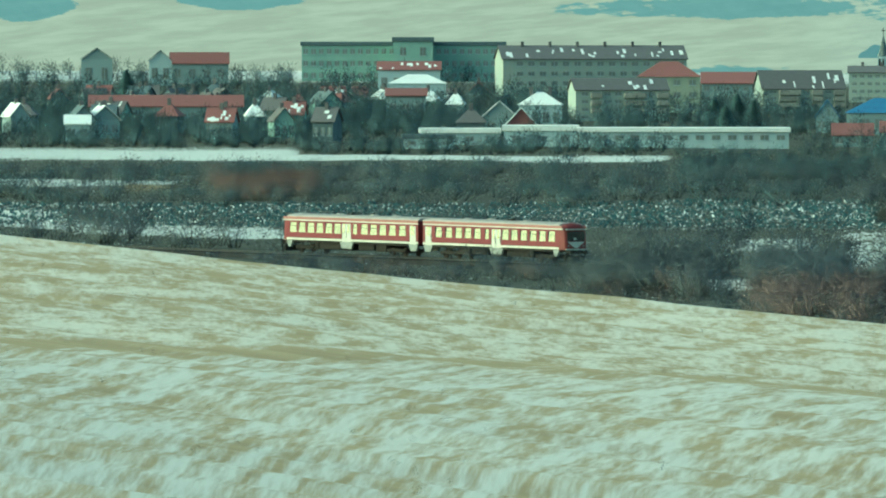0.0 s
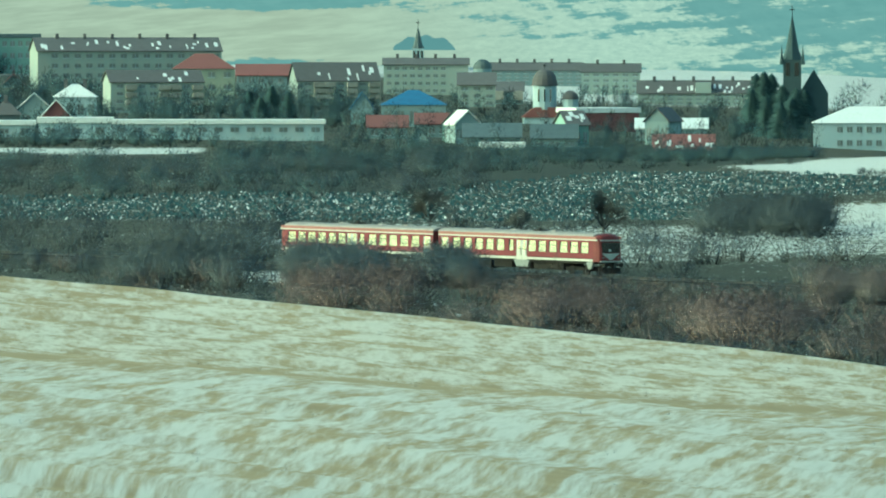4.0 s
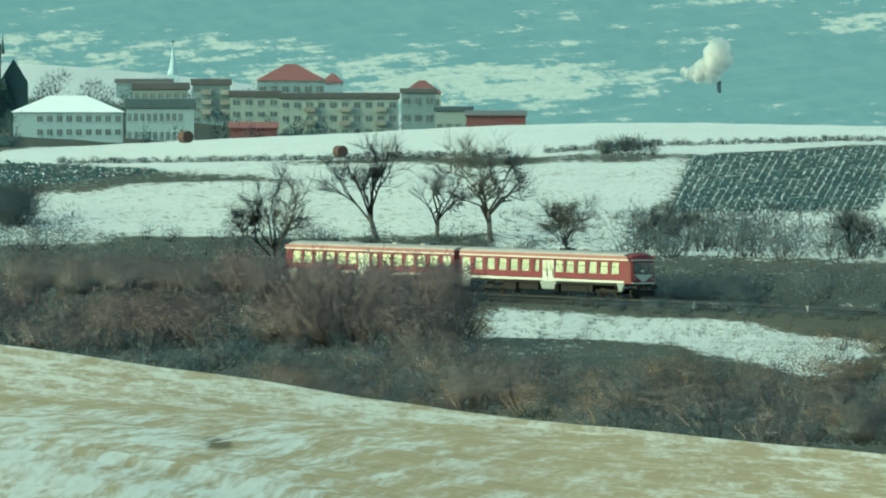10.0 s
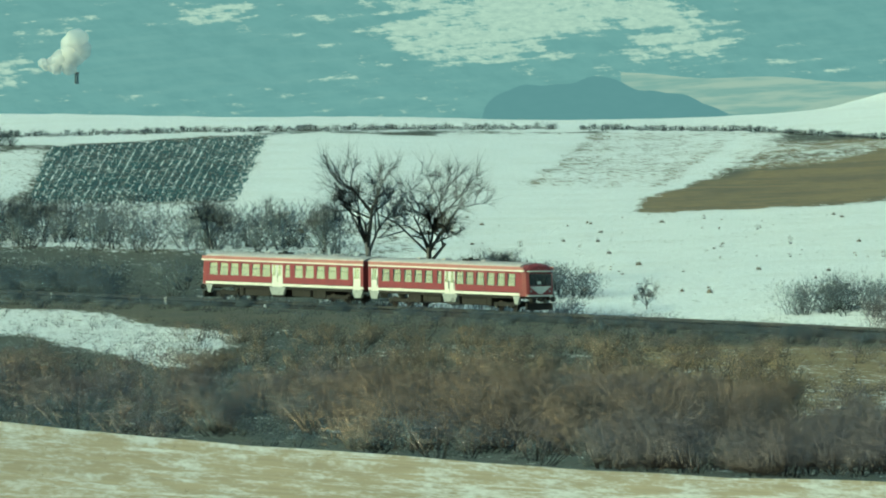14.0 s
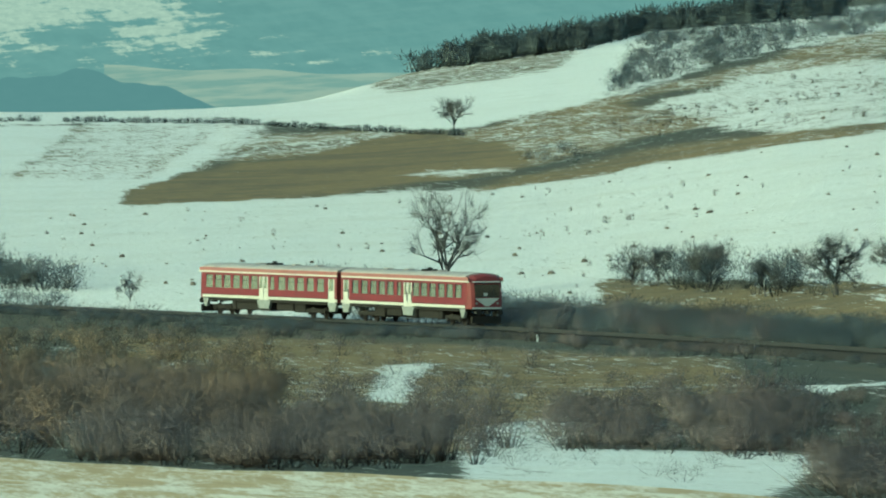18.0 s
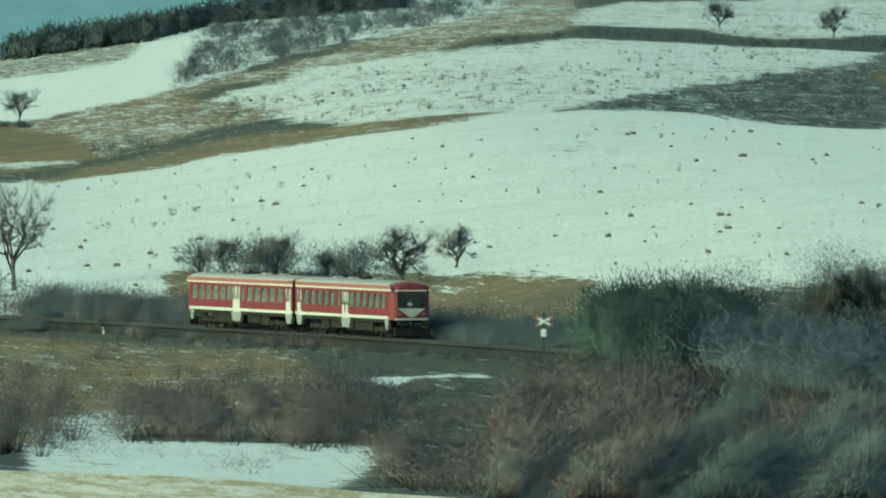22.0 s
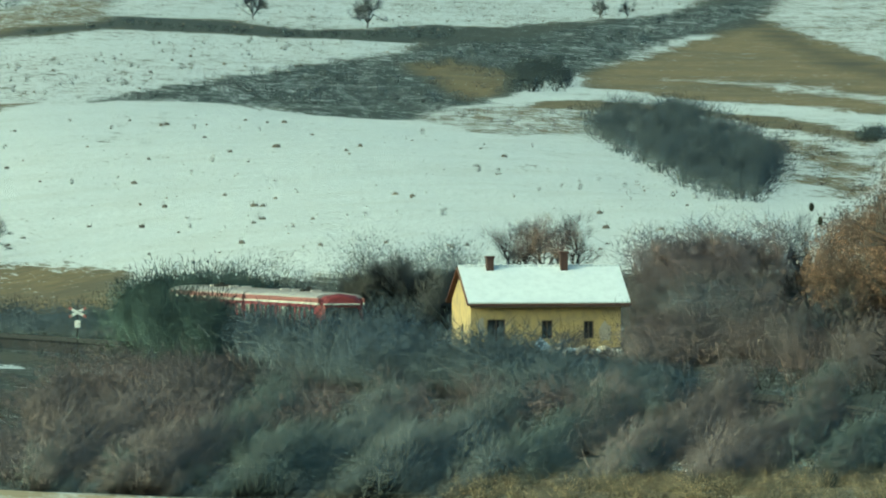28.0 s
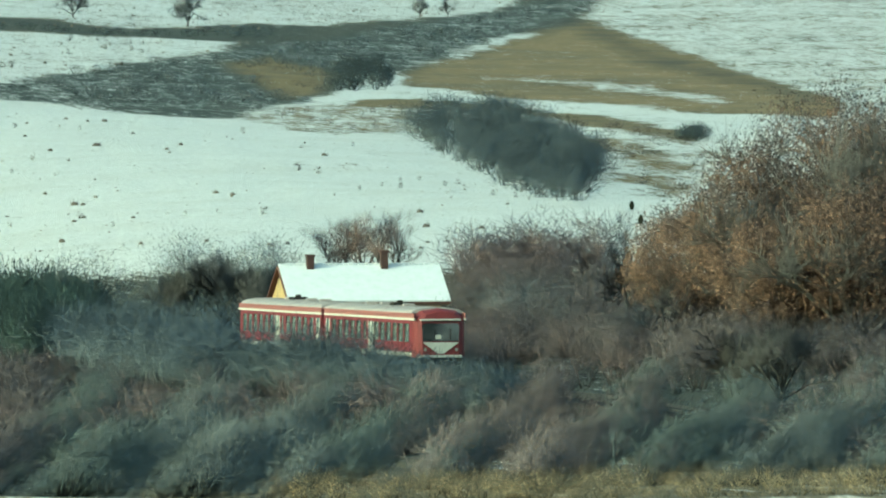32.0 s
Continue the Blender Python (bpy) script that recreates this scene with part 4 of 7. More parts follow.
def scatter(name, places, templates, material, label, category, wide=1.0, seed=1, lean=0.0):
    """Many plants joined into one object. places: rows of x, y, z, height."""
    rng = np.random.RandomState(seed)
    cos, fcs, forms, tones, n = [], [], [], [], 0
    for x, y, z, h in places:
        co, fc, form = templates[rng.randint(len(templates))]
        a, sx = rng.uniform(0, 6.283), wide * rng.uniform(0.8, 1.3)
        c, s = math.cos(a), math.sin(a)
        q = np.empty_like(co)
        q[:, 0] = (co[:, 0] * c - co[:, 1] * s) * h * sx + x + lean * co[:, 2] * h
        q[:, 1] = (co[:, 0] * s + co[:, 1] * c) * h * sx + y
        q[:, 2] = co[:, 2] * h + z
        forms.append(np.stack([form[:, 0] * c - form[:, 1] * s, form[:, 0] * s + form[:, 1] * c, form[:, 2]], 1))
        cos.append(q)
        fcs.append(fc + n)
        clump = float(waves(np.array([x]), np.array([y]), 77, 30.0)[0])
        tones.append(np.full(len(co), 0.4 * rng.uniform(-1, 1) + 0.8 * max(-1.0, min(1.0, clump))))
        n += len(co)
    ob = new(name, tri_mesh(name, np.concatenate(cos), np.concatenate(fcs), material, np.concatenate(forms), np.concatenate(tones)))
    return tagged(ob, label, category, kind="stuff")


def strew(count, b0, b1, near, far, h0, h1, seed, clump=0.0):
    """Places between two bearings and two distances (numbers, or functions of the bearing)."""
    rng = np.random.RandomState(seed)
    out = []
    while len(out) < count:
        b = rng.uniform(b0, b1)
        lo, hi = (near(b) if callable(near) else near), (far(b) if callable(far) else far)
        d = rng.uniform(lo, hi)
        x, y = d * math.sin(b * TICK), d * math.cos(b * TICK)
        if clump and float(waves(np.array([x]), np.array([y]), seed + 100, 45)[0]) < clump - 1 + rng.uniform(0, 0.3):
            if rng.uniform() < 0.9:
                continue
        out.append((x, y, float(ground_z(np.array([b]), np.array([d]))[0]), rng.uniform(h0, h1)))
    return out


def strew_dip(count, corners, h0, h1, seed, first=430.0, furrow=0.0):
    """Places on the ground inside a patch given by bearings and dips."""
    rng = np.random.RandomState(seed)
    poly = np.array(corners, float).reshape(-1, 2)
    lo, hi = poly.min(0), poly.max(0)
    out = []
    while len(out) < count:
        p = rng.uniform(lo, hi)
        if furrow:
            p[0] += furrow * (round((p[0] + 0.55 * p[1]) / furrow) - (p[0] + 0.55 * p[1]) / furrow) * 0.8
        if inside(poly, np.array([p[0]]), np.array([p[1]]))[0]:
            v = spot(p[0], p[1], first)[1]
            out.append((v.x, v.y, v.z, rng.uniform(h0, h1)))
    return out


def low(places, b0, b1, f):
    """The same plants, cropped low between two bearings."""
    return [(x, y, z, h * (f if b0 < math.atan2(x, y) / TICK < b1 else 1.0)) for x, y, z, h in places]


def banded(places, kinds, gap, label, wide=1.4, templates=None):
    """Thickets whose kinds alternate in slanting bands."""
    lots = [[] for _ in kinds]
    for p in places:
        d = math.hypot(p[0], p[1])
        q = (math.atan2(p[0], p[1]) / TICK + 1.3 * (EYE - p[2]) / d / TICK) * d / gap / 25000 + 0.5 * math.sin(p[1] / 23.0)
        lots[int(q * len(kinds)) % len(kinds)].append(p)
    for lot, (material, tall, text) in zip(lots, kinds):
        scatter("scrub_thicket", [(x, y, z, h * tall) for x, y, z, h in lot], templates or NEAR_SHRUBS, M[material], text + label, "scrub", wide)


def line_d(b):
    return float(np.interp(b, LINE_B, LINE_D))


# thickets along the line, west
# kinds before the town are grey-teal: the haze lies in their colour
banded(strew(560, -900, 900, 1760, 2160, 1.8, 3.6, 1), (("haze_twigs", 1.1, "grey leafless thicket "), ("thorn", 0.9, "dark leafless thicket "), ("scrub_grey", 1.0, "grey-brown leafless thicket ")), 90.0, "before the town", 1.5, FAR_SHRUBS)
scatter("scrub_thicket", strew(46, -400, -205, 1820, 1980, 2.6, 4.4, 2), BIG_BUSHES, M["rust_twig"], "rust-brown leafless willow thicket", "scrub", 1.4)
scatter("scrub_thicket", strew(230, -900, 1560, lambda b: line_d(b) + 14, lambda b: line_d(b) + 150, 2.0, 5.0, 3, 0.75), FAR_SHRUBS, M["scrub_grey"], "dark leafless scrub behind the railway line", "scrub", 1.1)
scatter("scrub_thicket", strew(60, 1560, 3300, lambda b: line_d(b) + 10, lambda b: line_d(b) + 60, 1.6, 3.6, 4), FAR_SHRUBS, M["scrub_grey"], "low dark hedge scrub behind the railway line", "scrub", 1.3)
banded(strew(900, -400, 2300, lambda b: line_d(b) - 420, lambda b: line_d(b) - 70, 0.9, 3.0, 5, 0.4), (("scrub", 1.0, "brown leafless scrub "), ("thorn", 0.8, "dark thorn scrub "), ("scrub_grey", 0.9, "grey leafless scrub "), ("thorn", 0.7, "low shadowy scrub "), ("scrub_grey", 0.8, "dark low scrub ")), 47.0, "in front of the railway line", 1.6, FAR_SHRUBS)
scatter("scrub_thicket", strew(80, 200, 2250, lambda b: line_d(b) - 330, lambda b: line_d(b) - 110, 2.4, 4.0, 6, 0.9), FAR_SHRUBS, M["scrub_red"], "rounded reddish-brown leafless bushes", "scrub", 1.3)
scatter("scrub_thicket", strew_dip(46, (20, 470, 60, 452, 240, 452, 290, 480, 620, 500, 600, 520, 40, 490), 1.6, 3.0, 7, 900), FAR_SHRUBS, M["scrub_grey"], "dark leafless bushes right beside the track", "scrub", 1.2)
scatter("scrub_thicket", strew(330, -500, 2180, lambda b: line_d(b) - 75, lambda b: line_d(b) - 12, 0.8, 1.7, 38, 0.15), FAR_SHRUBS, M["scrub_grey"], "low dark brush along the railway bank", "scrub", 1.8)
scatter("scrub_thicket", strew_dip(34, (240, 522, 260, 490, 460, 500, 500, 528), 3.4, 5.6, 39, 900), BIG_BUSHES, M["scrub_grey"], "large dark leafless bushes before the line", "scrub", 1.1)
scatter("scrub_thicket", strew_dip(90, (1270, 425, 1300, 405, 1500, 405, 1520, 428), 3.4, 5.6, 40, 1200), BIG_BUSHES, M["thorn"], "dense dark bushes behind the line", "scrub", 1.2)
for _b0, _b1, _v, _s in ((1310, 1450, 606, 41), (1650, 1830, 622, 42), (2090, 2260, 618, 43), (580, 760, 548, 44), (980, 1120, 575, 45), (1960, 2040, 626, 51)):
    scatter("scrub_thicket", strew_dip(20, (_b0 - 20, _v + 25, _b0 - 20, _v, _b1 + 20, _v, _b1 + 20, _v + 25), 3.8, 5.6, _s, 700), BIG_BUSHES, M["scrub_rose"], "rounded reddish-brown leafless bush", "scrub", 1.3)
scatter("scrub_thicket", strew_dip(90, (2560, 482, 2600, 455, 2780, 455, 3230, 480, 3230, 502, 2900, 492), 2.8, 5.6, 46, 1000), FAR_SHRUBS, M["scrub_grey"], "dark leafless bushes behind the track", "scrub", 0.9)
scatter("scrub_thicket", strew_dip(70, (3370, 560, 3400, 540, 3560, 548, 3660, 575), 1.6, 3.2, 47, 1000), FAR_SHRUBS, M["thorn"], "dark leafless bushes behind the track", "scrub", 1.2)
scatter("scrub_thicket", strew_dip(44, (4590, 572, 4600, 552, 4800, 552, 4900, 562, 5030, 560, 5030, 582, 4800, 580), 2.0, 3.8, 48, 900), NEAR_SHRUBS, M["scrub_grey"], "dark leafless hawthorn hedge behind the track", "scrub", 1.0)
scatter("scrub_thicket", strew_dip(48, (3990, 600, 4020, 586, 4250, 592, 4260, 608), 2.0, 3.6, 49, 900), NEAR_SHRUBS, M["scrub_grey"], "grey leafless bushes behind the track", "scrub", 1.1)
scatter("scrub_thicket", strew_dip(60, (1600, 470, 1640, 440, 2330, 455, 2460, 480, 2440, 500, 2000, 490), 1.2, 2.6, 50, 1000), FAR_SHRUBS, M["scrub_grey"], "dark low scrub behind the track", "scrub", 1.4)
scatter("scrub_thicket", strew(110, 4960, 5450, 470, 610, 0.9, 2.2, 55, 0.2), NEAR_SHRUBS, M["scrub"], "low brown bramble scrub on the slope", "scrub", 1.7)
# valley floor, middle
banded(strew(520, 1900, 3900, lambda b: line_d(b) - 520, lambda b: line_d(b) - 290, 1.0, 3.2, 8, 0.25), (("scrub", 1.2, "brown leafless scrub "), ("scrub_grey", 0.85, "dark grey scrub "), ("brush_tan", 1.0, "pale brown scrub "), ("thorn", 0.8, "dark thorn scrub ")), 31.0, "on the valley floor", 1.6)
scatter("reed_bed", strew(360, 2900, 4000, lambda b: line_d(b) - 330, lambda b: line_d(b) - 110, 0.8, 1.9, 9, 0.2), FAR_SHRUBS, M["reed"], "tan winter reeds and tall dry grass", "reeds", 1.5)
scatter("scrub_thicket", strew(260, 3180, 3990, lambda b: line_d(b) - 470, lambda b: line_d(b) - 260, 1.6, 3.4, 194, 0.1), NEAR_SHRUBS, M["brush_tan"], "tall tan-brown leafless brush on the valley floor", "scrub", 1.2)
scatter("scrub_thicket", strew(120, 3650, 4420, 600, 760, 1.6, 3.4, 10, 0.3), TALL_SHRUBS, M["scrub"], "thin brown saplings by the snowy lane", "scrub", 1.4)
scatter("scrub_thicket", strew_dip(120, (3690, 830, 4250, 836, 4250, 890, 3690, 885), 1.4, 2.8, 195, 500), NEAR_SHRUBS, M["scrub"], "soft brown leafless brush behind the near field", "scrub", 1.3)
scatter("scrub_thicket", strew(360, 4310, 5330, lambda b: line_d(b) + 5, lambda b: line_d(b) + 36, 1.2, 2.6, 196), NEAR_SHRUBS, M["thorn"], "dark brambles on the bank behind the track", "scrub", 1.5)
scatter("scrub_thicket", strew(560, 430, 1480, 1960, 2440, 1.2, 3.0, 197), FAR_SHRUBS, M["haze_twigs"], "grey gardens and bushes below the town", "scrub", 1.3)
scatter("scrub_thicket", strew(60, 3300, 4900, lambda b: line_d(b) - 120, lambda b: line_d(b) - 14, 0.6, 1.8, 11, 0.5), FAR_SHRUBS, M["scrub"], "low brown brush on the railway bank", "scrub", 1.5)
scatter("scrub_thicket", strew(150, 4480, 4960, 655, 790, 1.2, 2.4, 81), NEAR_SHRUBS, M["scrub"], "dark brown thicket beside the snowy lane", "scrub", 1.5)
scatter("scrub_thicket", strew(520, 2150, 4350, lambda b: line_d(b) - 75, lambda b: line_d(b) - 9, 0.5, 1.3, 82, 0.2), FAR_SHRUBS, M["scrub_grey"], "low dark brush on the bank below the track", "scrub", 1.7)
scatter("scrub_thicket", strew(150, 3720, 4800, lambda b: line_d(b) - 240, lambda b: line_d(b) - 70, 0.5, 1.5, 83, 0.7), NEAR_SHRUBS, M["scrub"], "scattered brown brush on rough grassland", "scrub", 1.6)
scatter("scrub_thicket", strew(150, 4130, 4900, lambda b: line_d(b) + 6, lambda b: line_d(b) + 34, 1.2, 2.8, 92, 0.2), NEAR_SHRUBS, M["scrub"], "dark brown brambles on the bank behind the track", "scrub", 1.3)
scatter("scrub_thicket", strew(60, 3270, 3620, lambda b: line_d(b) + 6, lambda b: line_d(b) + 26, 0.8, 2.0, 93, 0.2), FAR_SHRUBS, M["scrub_grey"], "low grey brush behind the track", "scrub", 1.4)
scatter("scrub_thicket", strew_dip(240, (2326, 568, 2700, 585, 3030, 637, 2940, 700, 2650, 645, 2326, 628), 0.25, 0.75, 94, 700), SMALL_SHRUBS, M["scrub"], "brown weeds poking through thin snow", "scrub", 1.6)
scatter("scrub_thicket", strew_dip(150, (2330, 395, 3010, 400, 3400, 395, 3300, 455, 2700, 465, 2330, 455), 0.4, 1.1, 95, 1000), SMALL_SHRUBS, M["scrub_grey"], "grey weeds poking through thin snow", "scrub", 1.5)
scatter("scrub_thicket", strew_dip(170, (5860, 285, 6123, 262, 6290, 275, 6660, 330, 6640, 440, 6560, 440, 6330, 300, 6030, 322), 0.25, 0.9, 96, 1000), SMALL_SHRUBS, M["scrub"], "dry weeds on the snowy verge", "scrub", 1.6)
# near slope, east
scatter("scrub_thicket", strew_dip(7, (5765, 778, 5765, 764, 5825, 764, 5825, 778), 1.3, 2.0, 198, 600), NEAR_SHRUBS, M["rust_twig"], "small rust-brown bush beside the line", "scrub", 1.0)
banded(low(strew(330, 4800, 5500, lambda b: 640 if b < 4940 else 590, 800, 1.4, 3.4, 12, 0.3), 4880, 5180, 0.42), (("scrub", 1.1, "dark brown thicket "), ("scrub_red", 0.8, "low reddish thicket "), ("scrub_red", 1.0, "reddish-brown thicket "), ("scrub", 0.9, "brown thicket ")), 17.0, "above the lane")


def ridged(places, kinds):
    """Thickets that stand in slanting ridges: tall along the crests, low between them, the folds' shade put into the
    colour.
    """
    lots = [[] for _ in kinds]
    rng = np.random.RandomState(21)
    for x, y, z, h in places:
        d = math.hypot(x, y)
        b, v = math.atan2(x, y) / TICK, (EYE - z) / d / TICK
        crest = 0.5 + 0.5 * math.cos(6.283 * (b + 1.25 * v + 40 * math.sin(v / 37)) / 205 + 1.1 * math.sin(b / 330))
        # folds take the darkest kind, which paints their shade
        k = 0 if crest < 0.3 else 1 + int(2.0 * (0.5 + 0.5 * math.sin(b / 170 + 2.0)) + rng.uniform(0, 0.99)) % (len(kinds) - 1)
        lots[k].append((x, y, z, h * (0.4 + 2.2 * crest ** 1.5)))
    for lot, (material, text) in zip(lots, kinds):
        scatter("scrub_thicket", lot, SLOPE_SHRUBS, M[material], text, "scrub", 0.95, lean=0.55)


ridged(strew(2300, 5150, 7100, 475, 740, 0.75, 1.2, 13) + strew(260, 5150, 5950, 425, 480, 0.75, 1.2, 113), (("thorn", "low thorn scrub in a fold of the slope, shade put into its colour"), ("scrub_light", "tall pale olive-grey leafless thicket on the slope"),
       ("scrub_green", "grey-green leafless thicket on the slope"), ("scrub", "brown leafless thicket on the slope")))
scatter("scrub_thicket", strew(60, 5200, 7000, 560, 735, 2.4, 3.8, 14, 0.9), NEAR_SHRUBS, M["scrub_red"], "reddish leafless thorn bushes", "scrub", 1.2)
scatter("dry_grass", strew(560, 5900, 7100, 400, 500, 0.4, 0.95, 15), GRASS, M["straw_grass"], "yellow winter grass along the slope's edge", "grass", 1.2)
scatter("scrub_thicket", strew_dip(84, (5330, 725, 5345, 690, 5500, 685, 5580, 700, 5560, 730), 4.2, 6.6, 16, 600), BIG_SHRUBS, M["ivy"], "dark green ivy-grown bushes beside the crossing", "scrub", 0.9)
scatter("scrub_thicket", strew_dip(110, (5610, 745, 5620, 722, 5790, 740, 5800, 770, 5640, 762), 2.4, 3.4, 36, 600) + strew(64, 5470, 5800, lambda b: line_d(b) + 8, lambda b: line_d(b) + 36, 3.2, 4.6, 136), BIG_SHRUBS, M["scrub_grey"], "tall dense leafless bushes before the line", "scrub", 1.0)
scatter("scrub_thicket", strew(110, 5590, 5800, lambda b: line_d(b) - 60, lambda b: line_d(b) - 12, 2.4, 3.5, 17) + strew(40, 5490, 5600, lambda b: line_d(b) - 60, lambda b: line_d(b) - 12, 0.8, 1.5, 117), BIG_SHRUBS, M["scrub_grey"], "tall leafless bushes before the line", "scrub", 1.1)
scatter("scrub_thicket", strew(150, 6215, 6720, 770, 880, 2.4, 4.6, 18), BIG_SHRUBS, M["scrub"], "tall brownish hedge beside the house", "scrub", 1.0)
scatter("scrub_thicket", strew(30, 6225, 6700, 740, 800, 1.8, 3.4, 37), NEAR_SHRUBS, M["scrub_red"], "reddish bushes beside the line", "scrub", 1.1)
scatter("scrub_thicket", strew(80, 5380, 5925, 860, 960, 2.2, 4.6, 19) + strew(36, 5925, 6220, 860, 950, 0.8, 1.8, 91), BIG_SHRUBS, M["scrub_grey"], "leafless hedge behind the house", "scrub", 1.1)
scatter("scrub_thicket", strew(190, 4330, 5340, lambda b: line_d(b) + 8, lambda b: line_d(b) + 38, 0.8, 2.2, 20), NEAR_SHRUBS, M["scrub_grey"], "low dark brambles behind the track", "scrub", 1.5)
scatter("scrub_thicket", strew(230, 5740, 6300, lambda b: line_d(b) - 40, lambda b: line_d(b) - 8, 2.3, 3.3, 84), NEAR_SHRUBS, M["scrub_grey"], "grey-brown brambles along the line", "scrub", 1.2)
scatter("scrub_thicket", strew(16, 5690, 5900, lambda b: line_d(b) - 40, lambda b: line_d(b) - 14, 3.0, 4.6, 85), TALL_SHRUBS, M["scrub_grey"], "slender leafless saplings before the line", "scrub", 1.6)
scatter("scrub_thicket", strew(46, 5470, 5760, lambda b: line_d(b) - 56, lambda b: line_d(b) - 12, 3.6, 4.9, 288), TALL_SHRUBS, M["scrub_grey"], "tangled leafless saplings hiding the line", "scrub", 1.8)
scatter("scrub_thicket", strew(30, 5830, 6110, lambda b: line_d(b) - 40, lambda b: line_d(b) - 10, 3.6, 4.6, 284), TALL_SHRUBS, M["scrub_grey"], "thin leafless saplings veiling the line", "scrub", 1.8)
scatter("scrub_thicket", strew(56, 6225, 6520, 890, 950, 2.6, 4.4, 285), TALL_SHRUBS, M["scrub_rose"], "pale reddish leafless saplings behind the hedge", "scrub", 1.6)
scatter("scrub_thicket", strew(34, 6235, 6560, 790, 850, 2.4, 4.2, 286), BIG_SHRUBS, M["scrub_rose"], "dense dark reddish bushes beside the house", "scrub", 1.2)
scatter("scrub_thicket", strew(26, 6300, 6560, 790, 850, 2.6, 4.4, 287), BIG_BUSHES, M["scrub_grey"], "rounded grey bushes beside the house", "scrub", 1.1)
scatter("scrub_thicket", strew(80, 6600, 7120, 735, 792, 1.8, 4.2, 86), NEAR_SHRUBS, M["scrub"], "brown leafless undergrowth beneath the oaks", "scrub", 1.2)
scatter("dry_grass", strew_dip(16, (4400, 868, 4500, 862, 4880, 868, 4740, 912, 4420, 905), 0.4, 0.9, 87, 430), GRASS, M["reed"], "tufts of dry grass beside the snowy lane", "grass", 1.3)
scatter("scrub_thicket", strew(64, 1860, 2260, lambda b: line_d(b) - 90, lambda b: line_d(b) - 12, 3.0, 4.6, 88), TALL_SHRUBS, M["scrub_rose"], "thin leafless saplings before the track", "scrub", 2.0)
scatter("scrub_thicket", strew(60, 560, 700, lambda b: line_d(b) - 90, lambda b: line_d(b) - 12, 3.0, 4.4, 89) + strew(36, 780, 870, lambda b: line_d(b) - 90, lambda b: line_d(b) - 12, 3.0, 4.2, 90), TALL_SHRUBS, M["scrub_grey"], "thin leafless bushes veiling the track", "scrub", 2.0)
scatter("scrub_thicket", strew(26, 5560, 5800, lambda b: line_d(b) - 40, lambda b: line_d(b) - 14, 3.2, 5.0, 90), TALL_SHRUBS, M["scrub_grey"], "tall thin saplings beside the line", "scrub", 1.8)
scatter("scrub_thicket", strew_dip(24, (5326, 722, 5332, 702, 5420, 700, 5420, 722), 4.4, 5.8, 92, 600), BIG_SHRUBS, M["ivy"], "dark evergreen bushes at the crossing", "scrub", 0.8)
scatter("scrub_thicket", strew(64, 5365, 5485, lambda b: line_d(b) - 60, lambda b: line_d(b) - 10, 4.8, 6.0, 192), BIG_SHRUBS, M["ivy"], "tall dark ivy-grown thicket at the crossing", "scrub", 0.6)
scatter("scrub_thicket", strew(170, 2230, 2790, lambda b: line_d(b) + 8, lambda b: line_d(b) + 34, 1.4, 2.8, 193), FAR_SHRUBS, M["thorn"], "dark low hedge right behind the track", "scrub", 1.5)
scatter("scrub_thicket", strew(80, 4300, 5330, lambda b: line_d(b) - 40, lambda b: line_d(b) - 7, 0.3, 0.9, 93), NEAR_SHRUBS, M["scrub_grey"], "low dark weeds beside the ballast", "scrub", 1.6)
scatter("scrub_thicket", strew(60, 1480, 1860, lambda b: line_d(b) - 90, lambda b: line_d(b) - 12, 2.6, 4.0, 94), TALL_SHRUBS, M["scrub"], "thin leafless bushes before the track", "scrub", 2.0)
# hedges and copses on the hills
def clumped(places, size, least):
    """The plants that stand in clumps, with bare ground between them."""
    if not places:
        return places
    x, y = np.array([p[0] for p in places]), np.array([p[1] for p in places])
    keep = waves(x, y * 0.45, 17, size) + 0.5 * waves(x, y * 0.45, 18, size * 0.3) > least
    return [p for p, k in zip(places, keep) if k]


HEDGE_B = (1500, 1760, 1960, 2330, 2630, 2930, 3130, 3330, 3630, 3900, 4230, 4330)
HEDGE_V = (316, 313, 310, 301, 284, 276, 273, 271, 271, 274, 292, 296)
hedge = []
_rng = np.random.RandomState(5)
for _b in np.arange(1560, 4330, 5.0):
    if waves(np.array([_b]), np.array([0.0]), 9, 160)[0] > -0.75:
        _p = spot(_b, float(np.interp(_b, HEDGE_B, HEDGE_V)) + _rng.uniform(-1, 1.5), 1400)[1]
        hedge.append((_p.x, _p.y, _p.z, _rng.uniform(0.45, 1.1)))
scatter("hedge_row", hedge, CROWNS, M["hedge"], "thin dark hedge row between snowy fields", "hedge", 1.6)
scatter("scrub_thicket", strew_dip(26, (2500, 300, 2540, 290, 2590, 290, 2620, 300), 1.2, 2.6, 22, 1400), FAR_SHRUBS, M["hedge"], "rounded dark bush in the hedge row", "scrub", 1.1)
scatter("ridge_wood", strew_dip(620, (4164, 186, 4320, 160, 4520, 132, 4660, 105, 4900, 70, 5000, 60, 4990, 85, 4660, 112, 4560, 140, 4330, 172, 4170, 192), 2.8, 5.0, 23, 1700), CROWNS, M["hedge"], "dark leafless wood along the ridge", "woodland", 1.0)
scatter("scrub_thicket", clumped(strew_dip(1100, (4575, 228, 4650, 112, 4800, 85, 5150, 62, 5130, 95, 4780, 168, 4650, 205), 0.7, 2.4, 24, 1400), 26.0, -0.3), FAR_SHRUBS, M["thorn"], "scattered dark thorn bushes on the hillside", "scrub", 1.3)
